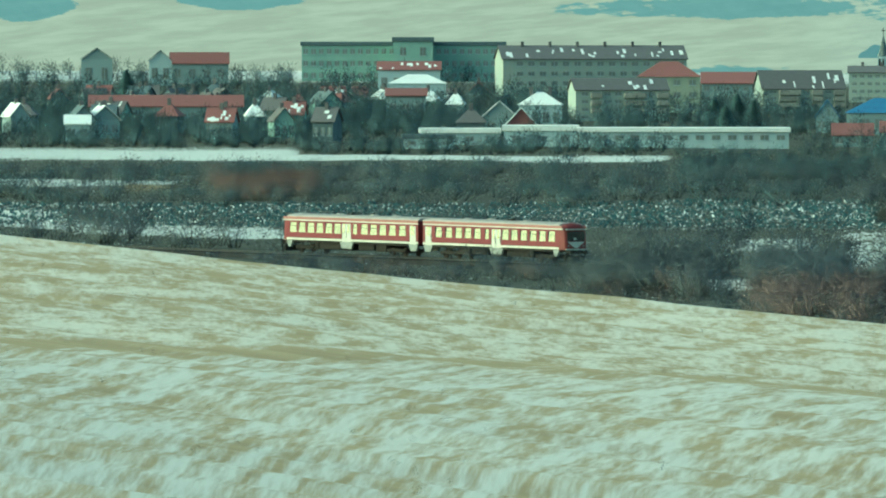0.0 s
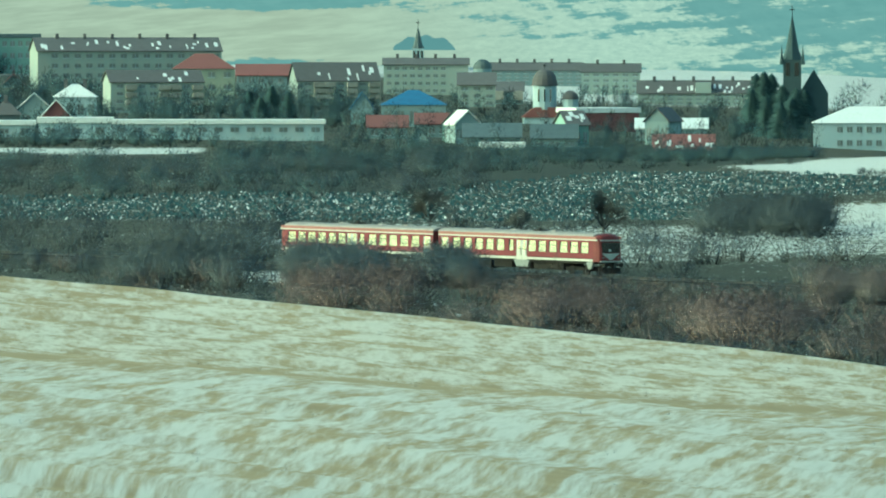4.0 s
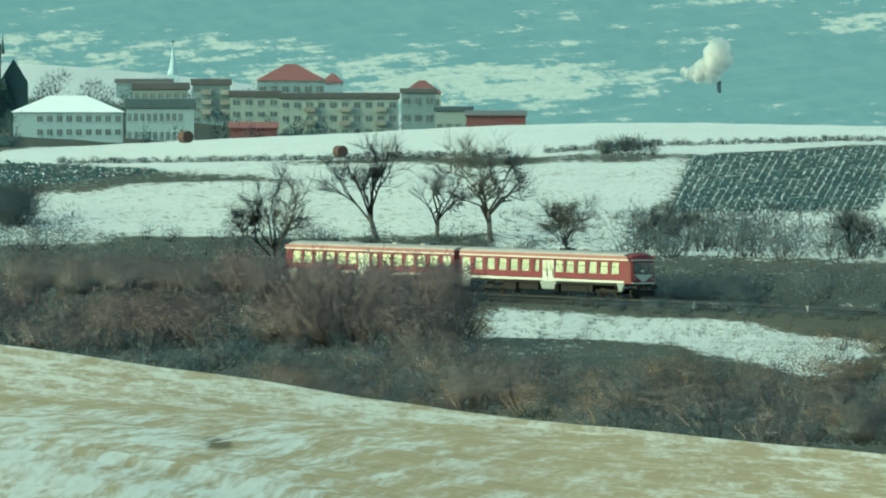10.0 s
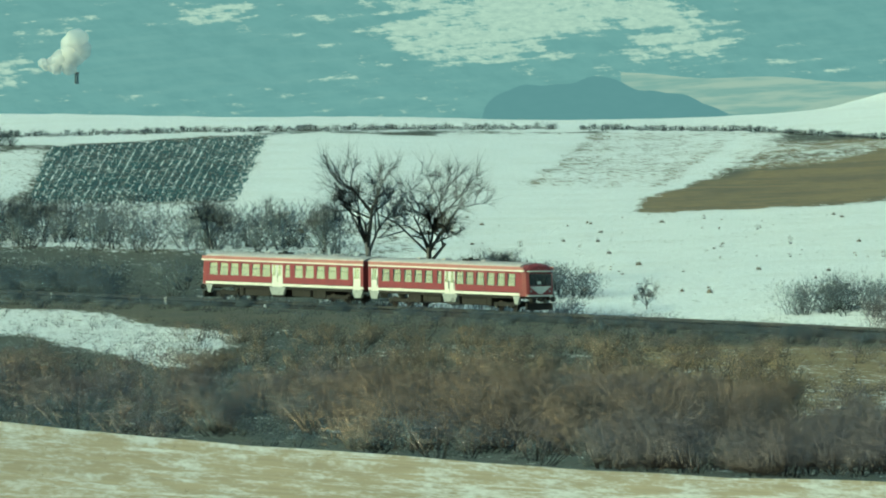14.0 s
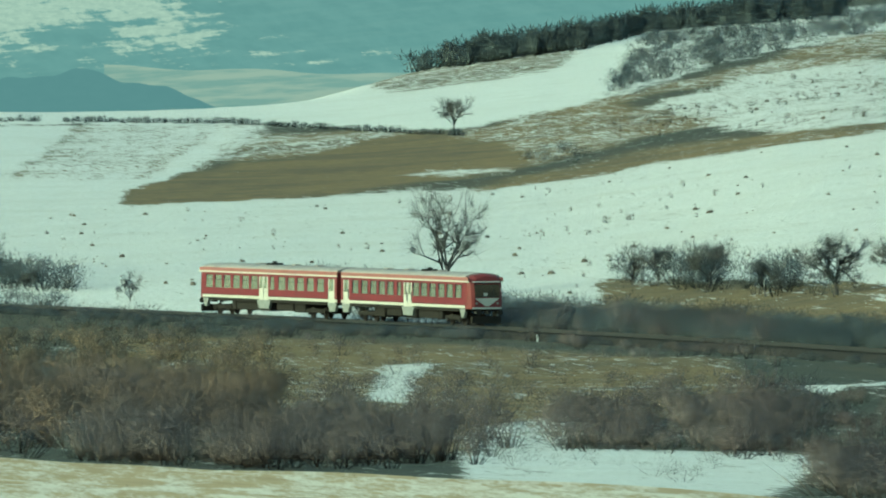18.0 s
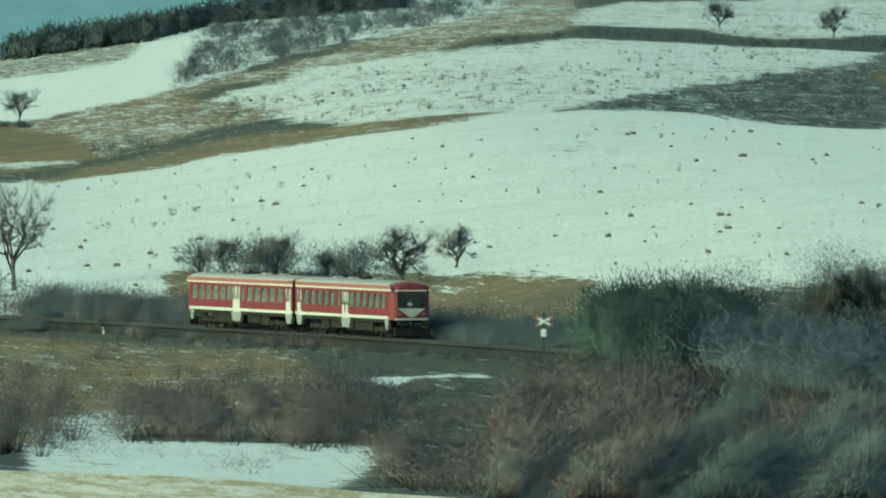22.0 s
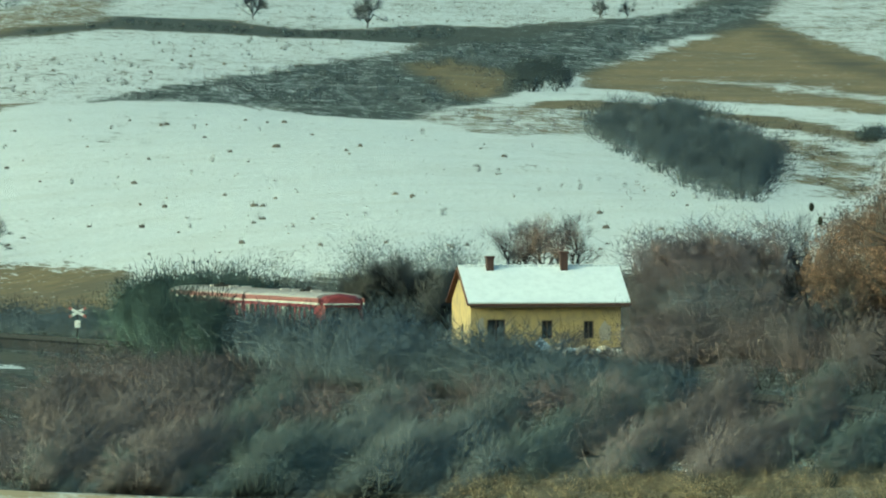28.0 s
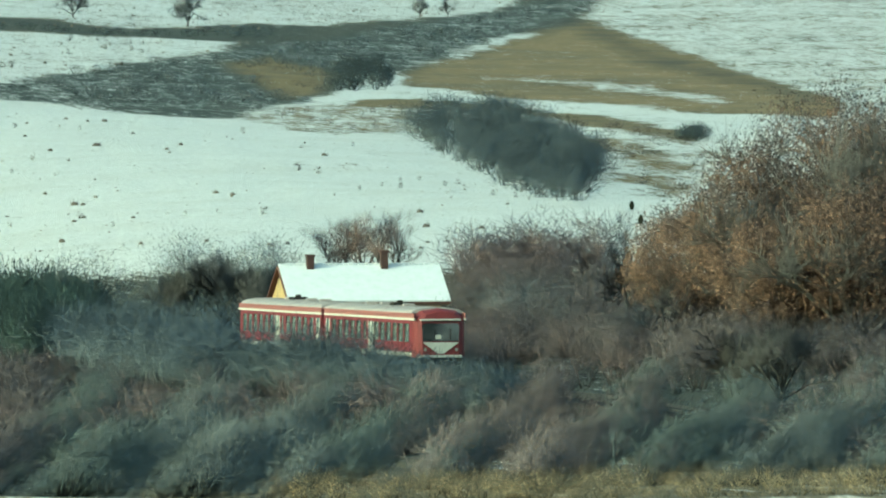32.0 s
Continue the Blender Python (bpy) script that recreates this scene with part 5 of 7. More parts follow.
scatter("scrub_thicket", strew_dip(300, (6132, 320, 6200, 294, 6340, 298, 6420, 345, 6475, 395, 6450, 445, 6370, 445, 6250, 390), 2.2, 3.6, 25, 900), NEAR_SHRUBS, M["thorn"], "dense dark blackthorn copse on the snowy slope", "scrub", 1.2)
scatter("scrub_thicket", strew_dip(40, (6000, 250, 6020, 215, 6090, 205, 6110, 250), 1.6, 2.8, 26, 1400), FAR_SHRUBS, M["hedge"], "dark rounded bushes on the hill", "scrub", 1.2)
scatter("scrub_thicket", strew_dip(24, (6615, 335, 6640, 322, 6665, 330, 6650, 340), 1.0, 1.6, 27, 900), FAR_SHRUBS, M["hedge"], "single dark bush on the snowy slope", "scrub", 1.2)
scatter("scrub_thicket", strew_dip(22, (4430, 340, 4470, 318, 4560, 318, 4550, 345), 0.8, 1.6, 28, 1200), FAR_SHRUBS, M["scrub_grey"], "dark bushes in a hollow of the slope", "scrub", 1.3)
scatter("scrub_thicket", strew_dip(90, (5040, 158, 5330, 125, 5620, 145, 5900, 140, 5900, 158, 5600, 152, 5320, 133), 0.6, 1.4, 29, 1500), FAR_SHRUBS, M["scrub_grey"], "dark bramble strip between fields", "scrub", 1.5)
scatter("scrub_thicket", clumped(strew_dip(620, (5300, 262, 5650, 200, 6050, 155, 6400, 95, 6480, 95, 6100, 215, 5900, 275, 5600, 270), 0.4, 1.5, 30, 1400), 40.0, -0.1), FAR_SHRUBS, M["thorn"], "rough dark brush in a shallow valley", "scrub", 1.6)


def uneven(places, least=0.035, most=0.48):
    """Mostly small ones, a few large."""
    rng = np.random.RandomState(9)
    return [(x, y, z, least + most * rng.uniform() ** 8) for x, y, z, h in places]


# tufts that stick out of the snow
SLOPE = (3300, 430, 3720, 418, 4350, 395, 5000, 305, 5350, 285, 5700, 305, 6100, 350, 6400, 440, 6400, 530, 5300, 540, 4800, 550, 4400, 590, 3400, 590)
UPPER = (4560, 270, 4760, 215, 5100, 165, 5500, 150, 5900, 165, 5650, 205, 5300, 250, 4900, 275, 4600, 305)
TOP = (5200, 120, 5900, 90, 6400, 85, 6000, 140, 5600, 140)
scatter("weed_tufts", uneven(strew_dip(1300, SLOPE, 0.08, 0.40, 31, 900)), TUFTS, M["tuft"], "dry weed tufts and molehills in the snow", "weeds", 0.9)
scatter("weed_tufts", uneven(clumped(strew_dip(2600, SLOPE, 0.1, 0.5, 231, 900), 60.0, 0.25), 0.09, 0.75), SMALL_SHRUBS, M["tuft"], "ragged dry weeds in loose groups on the snow", "weeds", 0.9)
scatter("weed_tufts", uneven(strew_dip(420, UPPER, 0.12, 0.5, 32, 1400), 0.06), TUFTS, M["tuft"], "dry weed tufts on a snowy hillside", "weeds", 0.8)
scatter("weed_tufts", uneven(clumped(strew_dip(2400, UPPER, 0.12, 0.5, 232, 1400), 50.0, 0.1), 0.14, 0.9), SMALL_SHRUBS, M["tuft"], "ragged dry weeds on a snowy hillside", "weeds", 0.9)
scatter("weed_tufts", uneven(strew_dip(600, TOP, 0.12, 0.5, 33, 1600), 0.06), TUFTS, M["tuft"], "dry weed tufts on an upper snowfield", "weeds", 0.8)
scatter("weed_tufts", uneven(clumped(strew_dip(900, TOP, 0.12, 0.5, 233, 1600), 50.0, 0.1), 0.14, 0.9), SMALL_SHRUBS, M["scrub_grey"], "ragged dark weeds on an upper snowfield", "weeds", 0.9)
scatter("weed_tufts", uneven(strew_dip(420, (5450, 132, 5900, 118, 6250, 96, 6250, 124, 5900, 168, 5700, 176, 5600, 150, 5450, 150), 0.12, 0.5, 133, 1500)), SMALL_SHRUBS, M["scrub_grey"], "dark weeds along a field border", "weeds", 1.0)
scatter("stubble_tufts", strew(500, -900, 4200, 120, 330, 0.04, 0.10, 34), GRASS, M["reed"], "broken straw stubble poking through snow", "stubble", 1.0)


def tree_meshes(seed, lean=0.1, wide=1.0, limbs=7, twigs=170, thick=0.026, twig="twigs"):
    """A bare tree one metre high: tapered trunk, forked limbs, fine twigs. Returns the trunk's and the crown's mesh."""
    twigs = twigs * 8
    rng = np.random.RandomState(seed)
    tb, tt, tw = [], [], []

    def grow(p, way, length, width, depth):
        bend = way + rng.normal(0, 0.16, 3)
        bend /= np.linalg.norm(bend)
        q = p + bend * length
        tb.append((p, q, width, width * 0.62, depth))
        if depth == 0:
            return
        n = rng.randint(2, 4)
        for k in range(n):
            w2 = bend * 0.75 + rng.normal(0, 0.52, 3) * np.array([wide, wide, 0.7]) + np.array([0, 0, 0.18])
            w2 /= np.linalg.norm(w2)
            grow(p + bend * length * rng.uniform(0.6, 1.0), w2, length * rng.uniform(0.55, 0.82), width * rng.uniform(0.45, 0.68), depth - 1)

    trunk_top = np.array([rng.normal(0, lean * 0.3), rng.normal(0, lean * 0.3), rng.uniform(0.14, 0.24)])
    for k in range(limbs):
        z = trunk_top * rng.uniform(0.4, 1.0)
        a = 6.283 * k / limbs + rng.uniform(-0.5, 0.5)
        w = np.array([math.cos(a) * 0.55 * wide, math.sin(a) * 0.55 * wide, rng.uniform(0.5, 1.1)])
        grow(z, w / np.linalg.norm(w), rng.uniform(0.17, 0.27), thick * rng.uniform(0.35, 0.6), 4)
    co, fc, n = [], [], 0
    for p, q, w0, w1, _ in tb:
        ax = (q - p) / (np.linalg.norm(q - p) + 1e-9)
        u = np.cross(ax, (0.3, 0.9, 0.31))
        u /= np.linalg.norm(u)
        v = np.cross(ax, u)
        for c, w in ((p, w0), (q, w1)):
            co += [c + w * (math.cos(a) * u + math.sin(a) * v) for a in (0, 2.094, 4.189)]
        for k in range(3):
            a, b = n + k, n + (k + 1) % 3
            fc += [(a, b, b + 3), (a, b + 3, a + 3)]
        n += 6
    tips = [s for s in tb if s[4] <= 2]
    pick = rng.randint(0, len(tips), twigs)
    base = np.array([tips[i][0] + (tips[i][1] - tips[i][0]) * rng.uniform(0.1, 1) for i in pick])
    way = unit_rows(np.array([tips[i][1] - tips[i][0] for i in pick])) * 0.9 + rng.normal(0, 0.5, (twigs, 3)) + np.array([0, 0, 0.3])
    way /= np.linalg.norm(way, axis=1, keepdims=True)
    tco = blades(base, base + way * rng.uniform(0.06, 0.17, (twigs, 1)), np.full(twigs, thick * 0.05), rng)
    allco = np.concatenate([np.array(co), tco])
    top = allco[:, 2].max()
    crown = tri_mesh("crown", allco / top, np.concatenate([np.array(fc), np.arange(twigs * 3).reshape(-1, 3) + n]), M[twig], 0.8 * unit_rows(allco / top - np.array([0, 0, 0.55])))
    rings = 5
    tc, tf = [], []
    for i in range(rings + 1):
        f = i / rings
        c = trunk_top * f + np.array([0, 0, -0.03 if i == 0 else 0])
        r = thick * (0.85 - 0.3 * f + (0.5 if i == 0 else 0))
        tc += [c + r * np.array([math.cos(a), math.sin(a), 0]) for a in np.linspace(0, 6.283, 7)[:-1]]
    for i in range(rings):
        for k in range(6):
            a, b = i * 6 + k, i * 6 + (k + 1) % 6
            tf += [(a, b, b + 6), (a, b + 6, a + 6)]
    trunk = tri_mesh("trunk", np.array(tc) / top, np.array(tf), M["bark"])
    return trunk, crown


TREE_KINDS = [tree_meshes(3, wide=0.8, limbs=6), tree_meshes(4, wide=1.1, limbs=7, twigs=260), tree_meshes(7, wide=0.9, limbs=5), tree_meshes(11, wide=1.2, limbs=9, twigs=420, thick=0.03),
              tree_meshes(15, wide=0.75, limbs=8, twigs=320, thick=0.022), tree_meshes(19, wide=1.0, limbs=11, twigs=520, thick=0.02),
              tree_meshes(23, wide=0.8, limbs=9, twigs=340, thick=0.02, twig="rose_twigs")]
_trees = 0


def tree(bearing, dip, rise, kind, label, first=430.0, wide=1.0, group="bare trees"):
    """A bare tree whose foot lies at that bearing and dip and whose crown rises by so many ticks."""
    global _trees
    _trees += 1
    d, p = spot(bearing, dip, first)
    h = rise * TICK * d
    ob = empty("bare_tree", Matrix.LocRotScale(p, Euler((0, 0, _trees * 1.7)), (h * wide, h * wide, h)), label, "tree", group)
    for nm, me in zip(("trunk", "crown"), TREE_KINDS[kind]):
        o = new(nm, me)
        o.parent = ob
    return ob


OLD, YOUNG, BUSHY = "old leafless tree with dark gnarled limbs", "slender leafless young tree with fine twigs", "bushy leafless tree with a dense crown"
for b, v, h, k, lab in ((1939, 500, 220, 4, YOUNG), (2120, 447, 214, 0, OLD), (2228, 447, 158, 2, YOUNG), (2322, 455, 220, 1, OLD), (2456, 475, 125, 5, BUSHY), (1885, 445, 70, 5, BUSHY),
                        (2616, 470, 95, 5, BUSHY), (2670, 470, 92, 5, BUSHY), (2966, 478, 100, 3, BUSHY), (3076, 478, 106, 4, YOUNG), (3166, 485, 100, 5, BUSHY), (3246, 520, 246, 0, OLD),
                        (3350, 552, 262, 1, OLD), (3476, 548, 80, 5, BUSHY), (3560, 570, 45, 5, BUSHY), (3736, 590, 65, 4, YOUNG), (4625, 562, 88, 4, YOUNG),
                        (4671, 562, 92, 5, BUSHY), (4761, 565, 102, 5, BUSHY), (4861, 580, 82, 3, BUSHY), (4986, 578, 128, 3, OLD), (5081, 545, 88, 3, BUSHY),
                        (800, 410, 90, 5, BUSHY), (1110, 425, 95, 3, BUSHY), (850, 440, 80, 4, YOUNG), (960, 425, 60, 5, BUSHY)):
    tree(b, v, h, k, lab, 700, 1.02)
for b, v, h, k, lab in ((4309, 284, 70, 5, BUSHY), (5547, 120, 62, 5, BUSHY), (5749, 135, 66, 3, BUSHY), (6160, 118, 40, 3, BUSHY), (6210, 118, 45, 4, YOUNG)):
    tree(b, v, h, k, lab, 1300, group="trees on the hills")
for b, v, h, k in ((6030, 575, 118, 6), (6085, 575, 128, 6), (6060, 600, 135, 6), (6008, 600, 128, 6), (6112, 600, 132, 6), (6285, 600, 105, 6), (6360, 600, 118, 6), (6450, 600, 104, 6)):
    tree(b, v, h, k, "reddish leafless tree behind the house", 840, group="trees round the house")
for b, v, h, k in ((5720, 690, 150, 5), (5775, 690, 188, 5), (5815, 688, 180, 3), (5850, 690, 172, 5), (5890, 690, 150, 3)):
    tree(b, v, h, k, "grey leafless tree with a tangled crown beside the house", 840, 0.9, "trees round the house")
tree(4299, 585, 225, 1, OLD, 700, 0.8)
t = tree(6537, 690, 275, 4, "tall thin leafless tree with two mistletoe balls", 700, 0.6)
for dz, r, dx in ((0.86, 0.034, 0.01), (0.77, 0.036, -0.085)):
    rng = np.random.RandomState(8)
    base = rng.normal(0, 1, (700, 3))
    base /= np.linalg.norm(base, axis=1, keepdims=True)
    me = tri_mesh("mistletoe", spikes(base * 0.1, base * rng.uniform(0.75, 1.05, (700, 1)), np.full(700, 0.09)) * r, spike_faces(700), M["mistletoe"])
    o = new("mistletoe", me)
    o.parent = t
    o.location = (dx, 0, dz)
    o["label"] = "dark round mistletoe ball"
tree(6593, 727, 150, 2, "dark gnarled tree at the edge of the thicket", 700)
tree(6800, 815, 190, 5, "grey leafless tree on the near slope", 500)
tree(6720, 790, 150, 5, "grey leafless bushy tree on the near slope", 500)


def oak(bearing, dist, height, wide, seed):
    """An oak that keeps its brown leaves: trunk and crown of branches, many small leaves in clumps."""
    rng = np.random.RandomState(seed)
    ob = empty("oak_tree", Matrix.LocRotScale(on_ground(bearing, dist), None, None), "oak keeping its rust-brown winter leaves", "tree", "brown oaks by the line")
    trunk, crown = tree_meshes(seed, wide=1.0, limbs=9, twigs=300, thick=0.03)
    for nm, me in (("trunk", trunk), ("bough", crown)):
        o = new(nm, me)
        o.parent = ob
        o.scale = (height * wide, height * wide, height)
    n = 190
    c = rng.normal(0, 1, (n, 3))
    c /= np.linalg.norm(c, axis=1, keepdims=True)
    c *= (rng.uniform(0.25, 1, (n, 1)) ** 0.45) * np.array([0.40 * wide, 0.40 * wide, 0.40])
    c += np.array([0, 0, 0.58])
    c[:, 2] = np.maximum(c[:, 2], 0.14)
    leaves = (np.repeat(c, 110, 0) + rng.normal(0, 0.05, (n * 110, 3))) * height
    way = rng.normal(0, 1, leaves.shape)
    way /= np.linalg.norm(way, axis=1, keepdims=True)
    co = blades(leaves, leaves + way * rng.uniform(0.12, 0.26, (len(leaves), 1)), np.full(len(leaves), 0.085), rng)
    o = new("foliage", tri_mesh("foliage", co, np.arange(len(co)).reshape(-1, 3), M["oak_leaf"], 0.6 * unit_rows(co - np.repeat(np.repeat(c, 110, 0) * height, 3, 0)) + 0.6 * unit_rows(co / height - np.array([0, 0, 0.5]))))
    o.parent = ob
    o["label"] = "withered rust-brown foliage"


for b, d, h, w, s in ((6640, 800, 8.5, 1.1, 31), (6760, 790, 12.0, 0.9, 32), (6890, 800, 15.0, 0.9, 33), (7020, 790, 15.5, 1.0, 34), (6960, 770, 10.5, 1.1, 35), (6800, 772, 8.5, 1.1, 36), (7150, 800, 15, 1.0, 37)):
    oak(b, d, h, w, s)


# ---- clods of the ploughed fields: raw earth and snow-caught lumps ----
def lumps(name, corners, count, h0, h1, material, label, seed, first, furrow=0.0):
    places = strew_dip(count, corners, h0, h1, seed, first, furrow)
    rng = np.random.RandomState(seed)
    p = np.array(places)
    n = len(p)
    base = p[:, :3] - np.array([0, 0, 0.05])
    tip = base + np.stack([rng.normal(0, 0.35, n) * p[:, 3], rng.normal(0, 0.35, n) * p[:, 3], p[:, 3]], 1)
    ob = new(name, tri_mesh(name, spikes(base, tip, p[:, 3] * rng.uniform(0.5, 0.9, n)), spike_faces(n), material))
    return tagged(ob, label, "soil", kind="stuff")


# earth clods with the teal of snow in shade put into their colour
M["clod"] = surface("clod", (0.038, 0.088, 0.098), (0.028, 0.060, 0.067), 2, 0.3, 0.95)
WEST_PLOUGH = (-900, 352, 250, 352, 500, 345, 680, 350, 1126, 310, 1480, 312, 1760, 330, 1486, 358, 1280, 395, 880, 400, 400, 395, -284, 395, -900, 390)
lumps("plough_clods", WEST_PLOUGH, 7500, 0.15, 0.48, M["clod"], "dark frozen clods of a ploughed field, snow-shade teal in their colour", 61, 1500)
lumps("snow_clods", WEST_PLOUGH, 2600, 0.10, 0.30, M["snow"], "snow caught between the clods", 62, 1500)
EAST_PLOUGH = (2676, 303, 3066, 280, 3012, 395, 2640, 405)
lumps("plough_clods", EAST_PLOUGH, 6500, 0.12, 0.30, M["clod"], "dark frozen clods of a ploughed strip, snow-shade teal in their colour", 63, 1300)
lumps("snow_clods", EAST_PLOUGH, 5200, 0.06, 0.19, M["snow"], "snow caught in the furrows of the ploughed strip", 64, 1300, 15.0)
lumps("weed_rows", (2350, 316, 2660, 306, 2620, 388, 2335, 384), 420, 0.05, 0.14, M["tuft"], "thin weeds in the drill rows of a snowy field", 67, 1300, 46.0)
lumps("snow_clods", (5240, 266, 5600, 208, 6000, 158, 6420, 92, 6480, 95, 6120, 212, 5940, 266, 5800, 298, 5550, 272, 5350, 262), 1500, 0.03, 0.09, M["snow"], "snow specks in a dark rough hollow", 65, 1300)


# ---- the crossing keeper's house, signs, posts, hay bale ----
M.update(
    plaster=surface("plaster", (0.50, 0.37, 0.165), (0.22, 0.185, 0.13), 1.6, 0.85, 0.9, bump=0.4),
    bare_plaster=surface("bare_plaster", (0.42, 0.37, 0.30), (0.26, 0.22, 0.18), 1.5, 0.7, 0.9),
    brick_old=surface("brick_old", (0.085, 0.045, 0.038), (0.04, 0.026, 0.024), 3, 0.8, 0.9),
    wood_dark=surface("wood_dark", (0.10, 0.07, 0.05), (0.05, 0.035, 0.025), 4, 0.8, 0.8),
    dark_glass=glass_material("dark_glass", (0.015, 0.018, 0.02), 0.1),
    sign_white=surface("sign_white", (0.78, 0.78, 0.76), (0.55, 0.54, 0.5), 4, 1, 0.5),
    sign_red=surface("sign_red", (0.36, 0.13, 0.11), (0.28, 0.10, 0.09), 4, 1, 0.5),
    hay=surface("hay", (0.085, 0.052, 0.042), (0.05, 0.034, 0.03), 8, 2, 0.95, bump=0.8),
    tile=surface("tile", (0.12, 0.055, 0.042), (0.07, 0.038, 0.03), 4, 0.6, 0.9),
)


def keeper_house():
    p = on_ground(6065, 832)
    hs = empty("keepers_house", Matrix.LocRotScale(p + Vector((0, 0, 0.56)), Euler((0, 0, radians(-14.0 + 11.0))), None), "small derelict yellow plaster house with snowy gable roof", "house")
    w, dp, h, rise = 4.5, 6.0, 2.75, 1.72
    # local x to the right along the front, y away from the camera, front at y = 0
    openings = ((-3.50, -2.40, 1.62), (-0.25, 0.42, 1.56), (2.28, 2.90, 1.52))
    xs, segs = -w, []
    for a, b, top in openings:
        segs.append((xs, a, 0, 0.3, -0.9, h))
        segs.append((a, b, 0, 0.3, top, h))
        segs.append((a, b, 0, 0.3, -0.9, 0.22 if a < -1 else 0.5))
        xs = b
    segs.append((xs, w, 0, 0.3, -0.9, h))
    for seg in segs:
        part("wall_section", boxes(seg), M["plaster"], hs, "peeling ochre-yellow plaster wall")
    bm = bmesh.new()
    prism(bm, [(0.3, -0.9), (2.3, -0.3), (2.3, 0.25), (2.9, 0.25), (2.9, -0.3), (dp, -0.9), (dp, h), (dp / 2, h + rise), (0.3, h)], -w, -w + 0.3)
    part("gable_wall", bm, M["plaster"], hs, "sunlit yellow gable wall")
    bm = bmesh.new()
    prism(bm, [(0.3, -0.9), (dp, -0.9), (dp, h), (dp / 2, h + rise), (0.3, h)], w - 0.3, w)
    part("gable_wall", bm, M["plaster"], hs)
    part("back_wall", boxes((-w + 0.3, w - 0.3, dp - 0.3, dp, -0.9, h)), M["plaster"], hs)
    for sg in (0, 1):
        bm = bmesh.new()
        y0, y1 = (-0.45, dp / 2) if sg == 0 else (dp + 0.45, dp / 2)
        z0 = h - 0.30
        prism(bm, [(y0, z0), (y1, h + rise + 0.05), (y1, h + rise + 0.17), (y0, z0 + 0.12)], -w - 0.3, w + 0.55)
        part("roof_slope", bm, M["tile"], hs, "tile roof slope")
        bm = bmesh.new()
        prism(bm, [(y0, z0 + 0.124), (y1, h + rise + 0.174), (y1, h + rise + 0.26), (y0, z0 + 0.21)], -w - 0.2, w + 0.5)
        part("roof_snow", bm, M["snow"], hs, "smooth snow cover on the roof")
    for k in range(32):
        x = -w - 0.2 + k * (2 * w + 0.7) / 32
        part("ridge_tile", boxes((x, x + 0.25, dp / 2 - 0.12, dp / 2 + 0.12, h + rise + 0.12, h + rise + 0.30 + 0.02 * (k % 3)), bevel=0.03), M["snow"], hs)
    for x, tall in ((-2.85, 0.6), (1.6, 0.85)):
        ch = part("chimney", boxes((x - 0.22, x + 0.22, dp / 2 - 0.5, dp / 2 - 0.06, h + rise - 0.5, h + rise + tall + 0.2), (x - 0.28, x + 0.28, dp / 2 - 0.56, dp / 2, h + rise + tall + 0.1, h + rise + tall + 0.24), bevel=0.02), M["brick_old"], hs, "dark sooty brick chimney")
    part("eaves_board", boxes((-w - 0.1, w + 0.4, -0.42, -0.36, h - 0.42, h - 0.28)), M["wood_dark"], hs)
    for a, b, top in openings:
        lo = 0.22 if a < -1 else 0.5
        wd = part("window", boxes((a, b, 0.16, 0.19, lo, top)), M["dark_glass"], hs, "black broken window")
        part("window_frame", boxes((a, a + 0.07, 0.10, 0.16, lo, top), (b - 0.07, b, 0.10, 0.16, lo, top), ((a + b) / 2 - 0.03, (a + b) / 2 + 0.03, 0.10, 0.16, lo, top), (a, b, 0.10, 0.16, top - 0.07, top)), M["wood_dark"], wd)
    part("gable_window", boxes((-w - 0.02, -w + 0.05, 2.35, 2.85, 0.25, 1.3)), M["dark_glass"], hs)
    for x0, x1, z0, z1 in ((-4.1, -3.6, 0.4, 1.9), (3.1, 4.1, 0.1, 1.6), (0.7, 1.3, 0.1, 0.6)):
        bm = bmesh.new()
        rng = random.Random(int(x0 * 10))
        prism(bm, [((x0 + x1) / 2 + (x1 - x0) / 2 * rng.uniform(0.6, 1) * math.cos(a), (z0 + z1) / 2 + (z1 - z0) / 2 * rng.uniform(0.6, 1) * math.sin(a)) for a in np.linspace(0, 6.28, 12)[:-1]], -0.012, 0.02, "y")
        part("plaster_patch", bm, M["bare_plaster"], hs, "patch of bare grey render")
    return hs


keeper_house()


def snowy_sheet(b, d, w, lean):
    ob = empty("roofing_sheet", Matrix.LocRotScale(on_ground(b, d) + Vector((0, 0, 0.9)), Euler((radians(35), radians(lean), radians(-14))), None), "bent roofing sheet under snow leaning on rubble", "debris")
    part("sheet", boxes((-w / 2, w / 2, -0.5, 0.5, -0.05, 0.0), bevel=0.01), M["wood_dark"], ob)
    part("snow_cap", boxes((-w / 2 + 0.03, w / 2 - 0.03, -0.47, 0.47, 0.004, 0.10), bevel=0.04), M["snow"], ob)


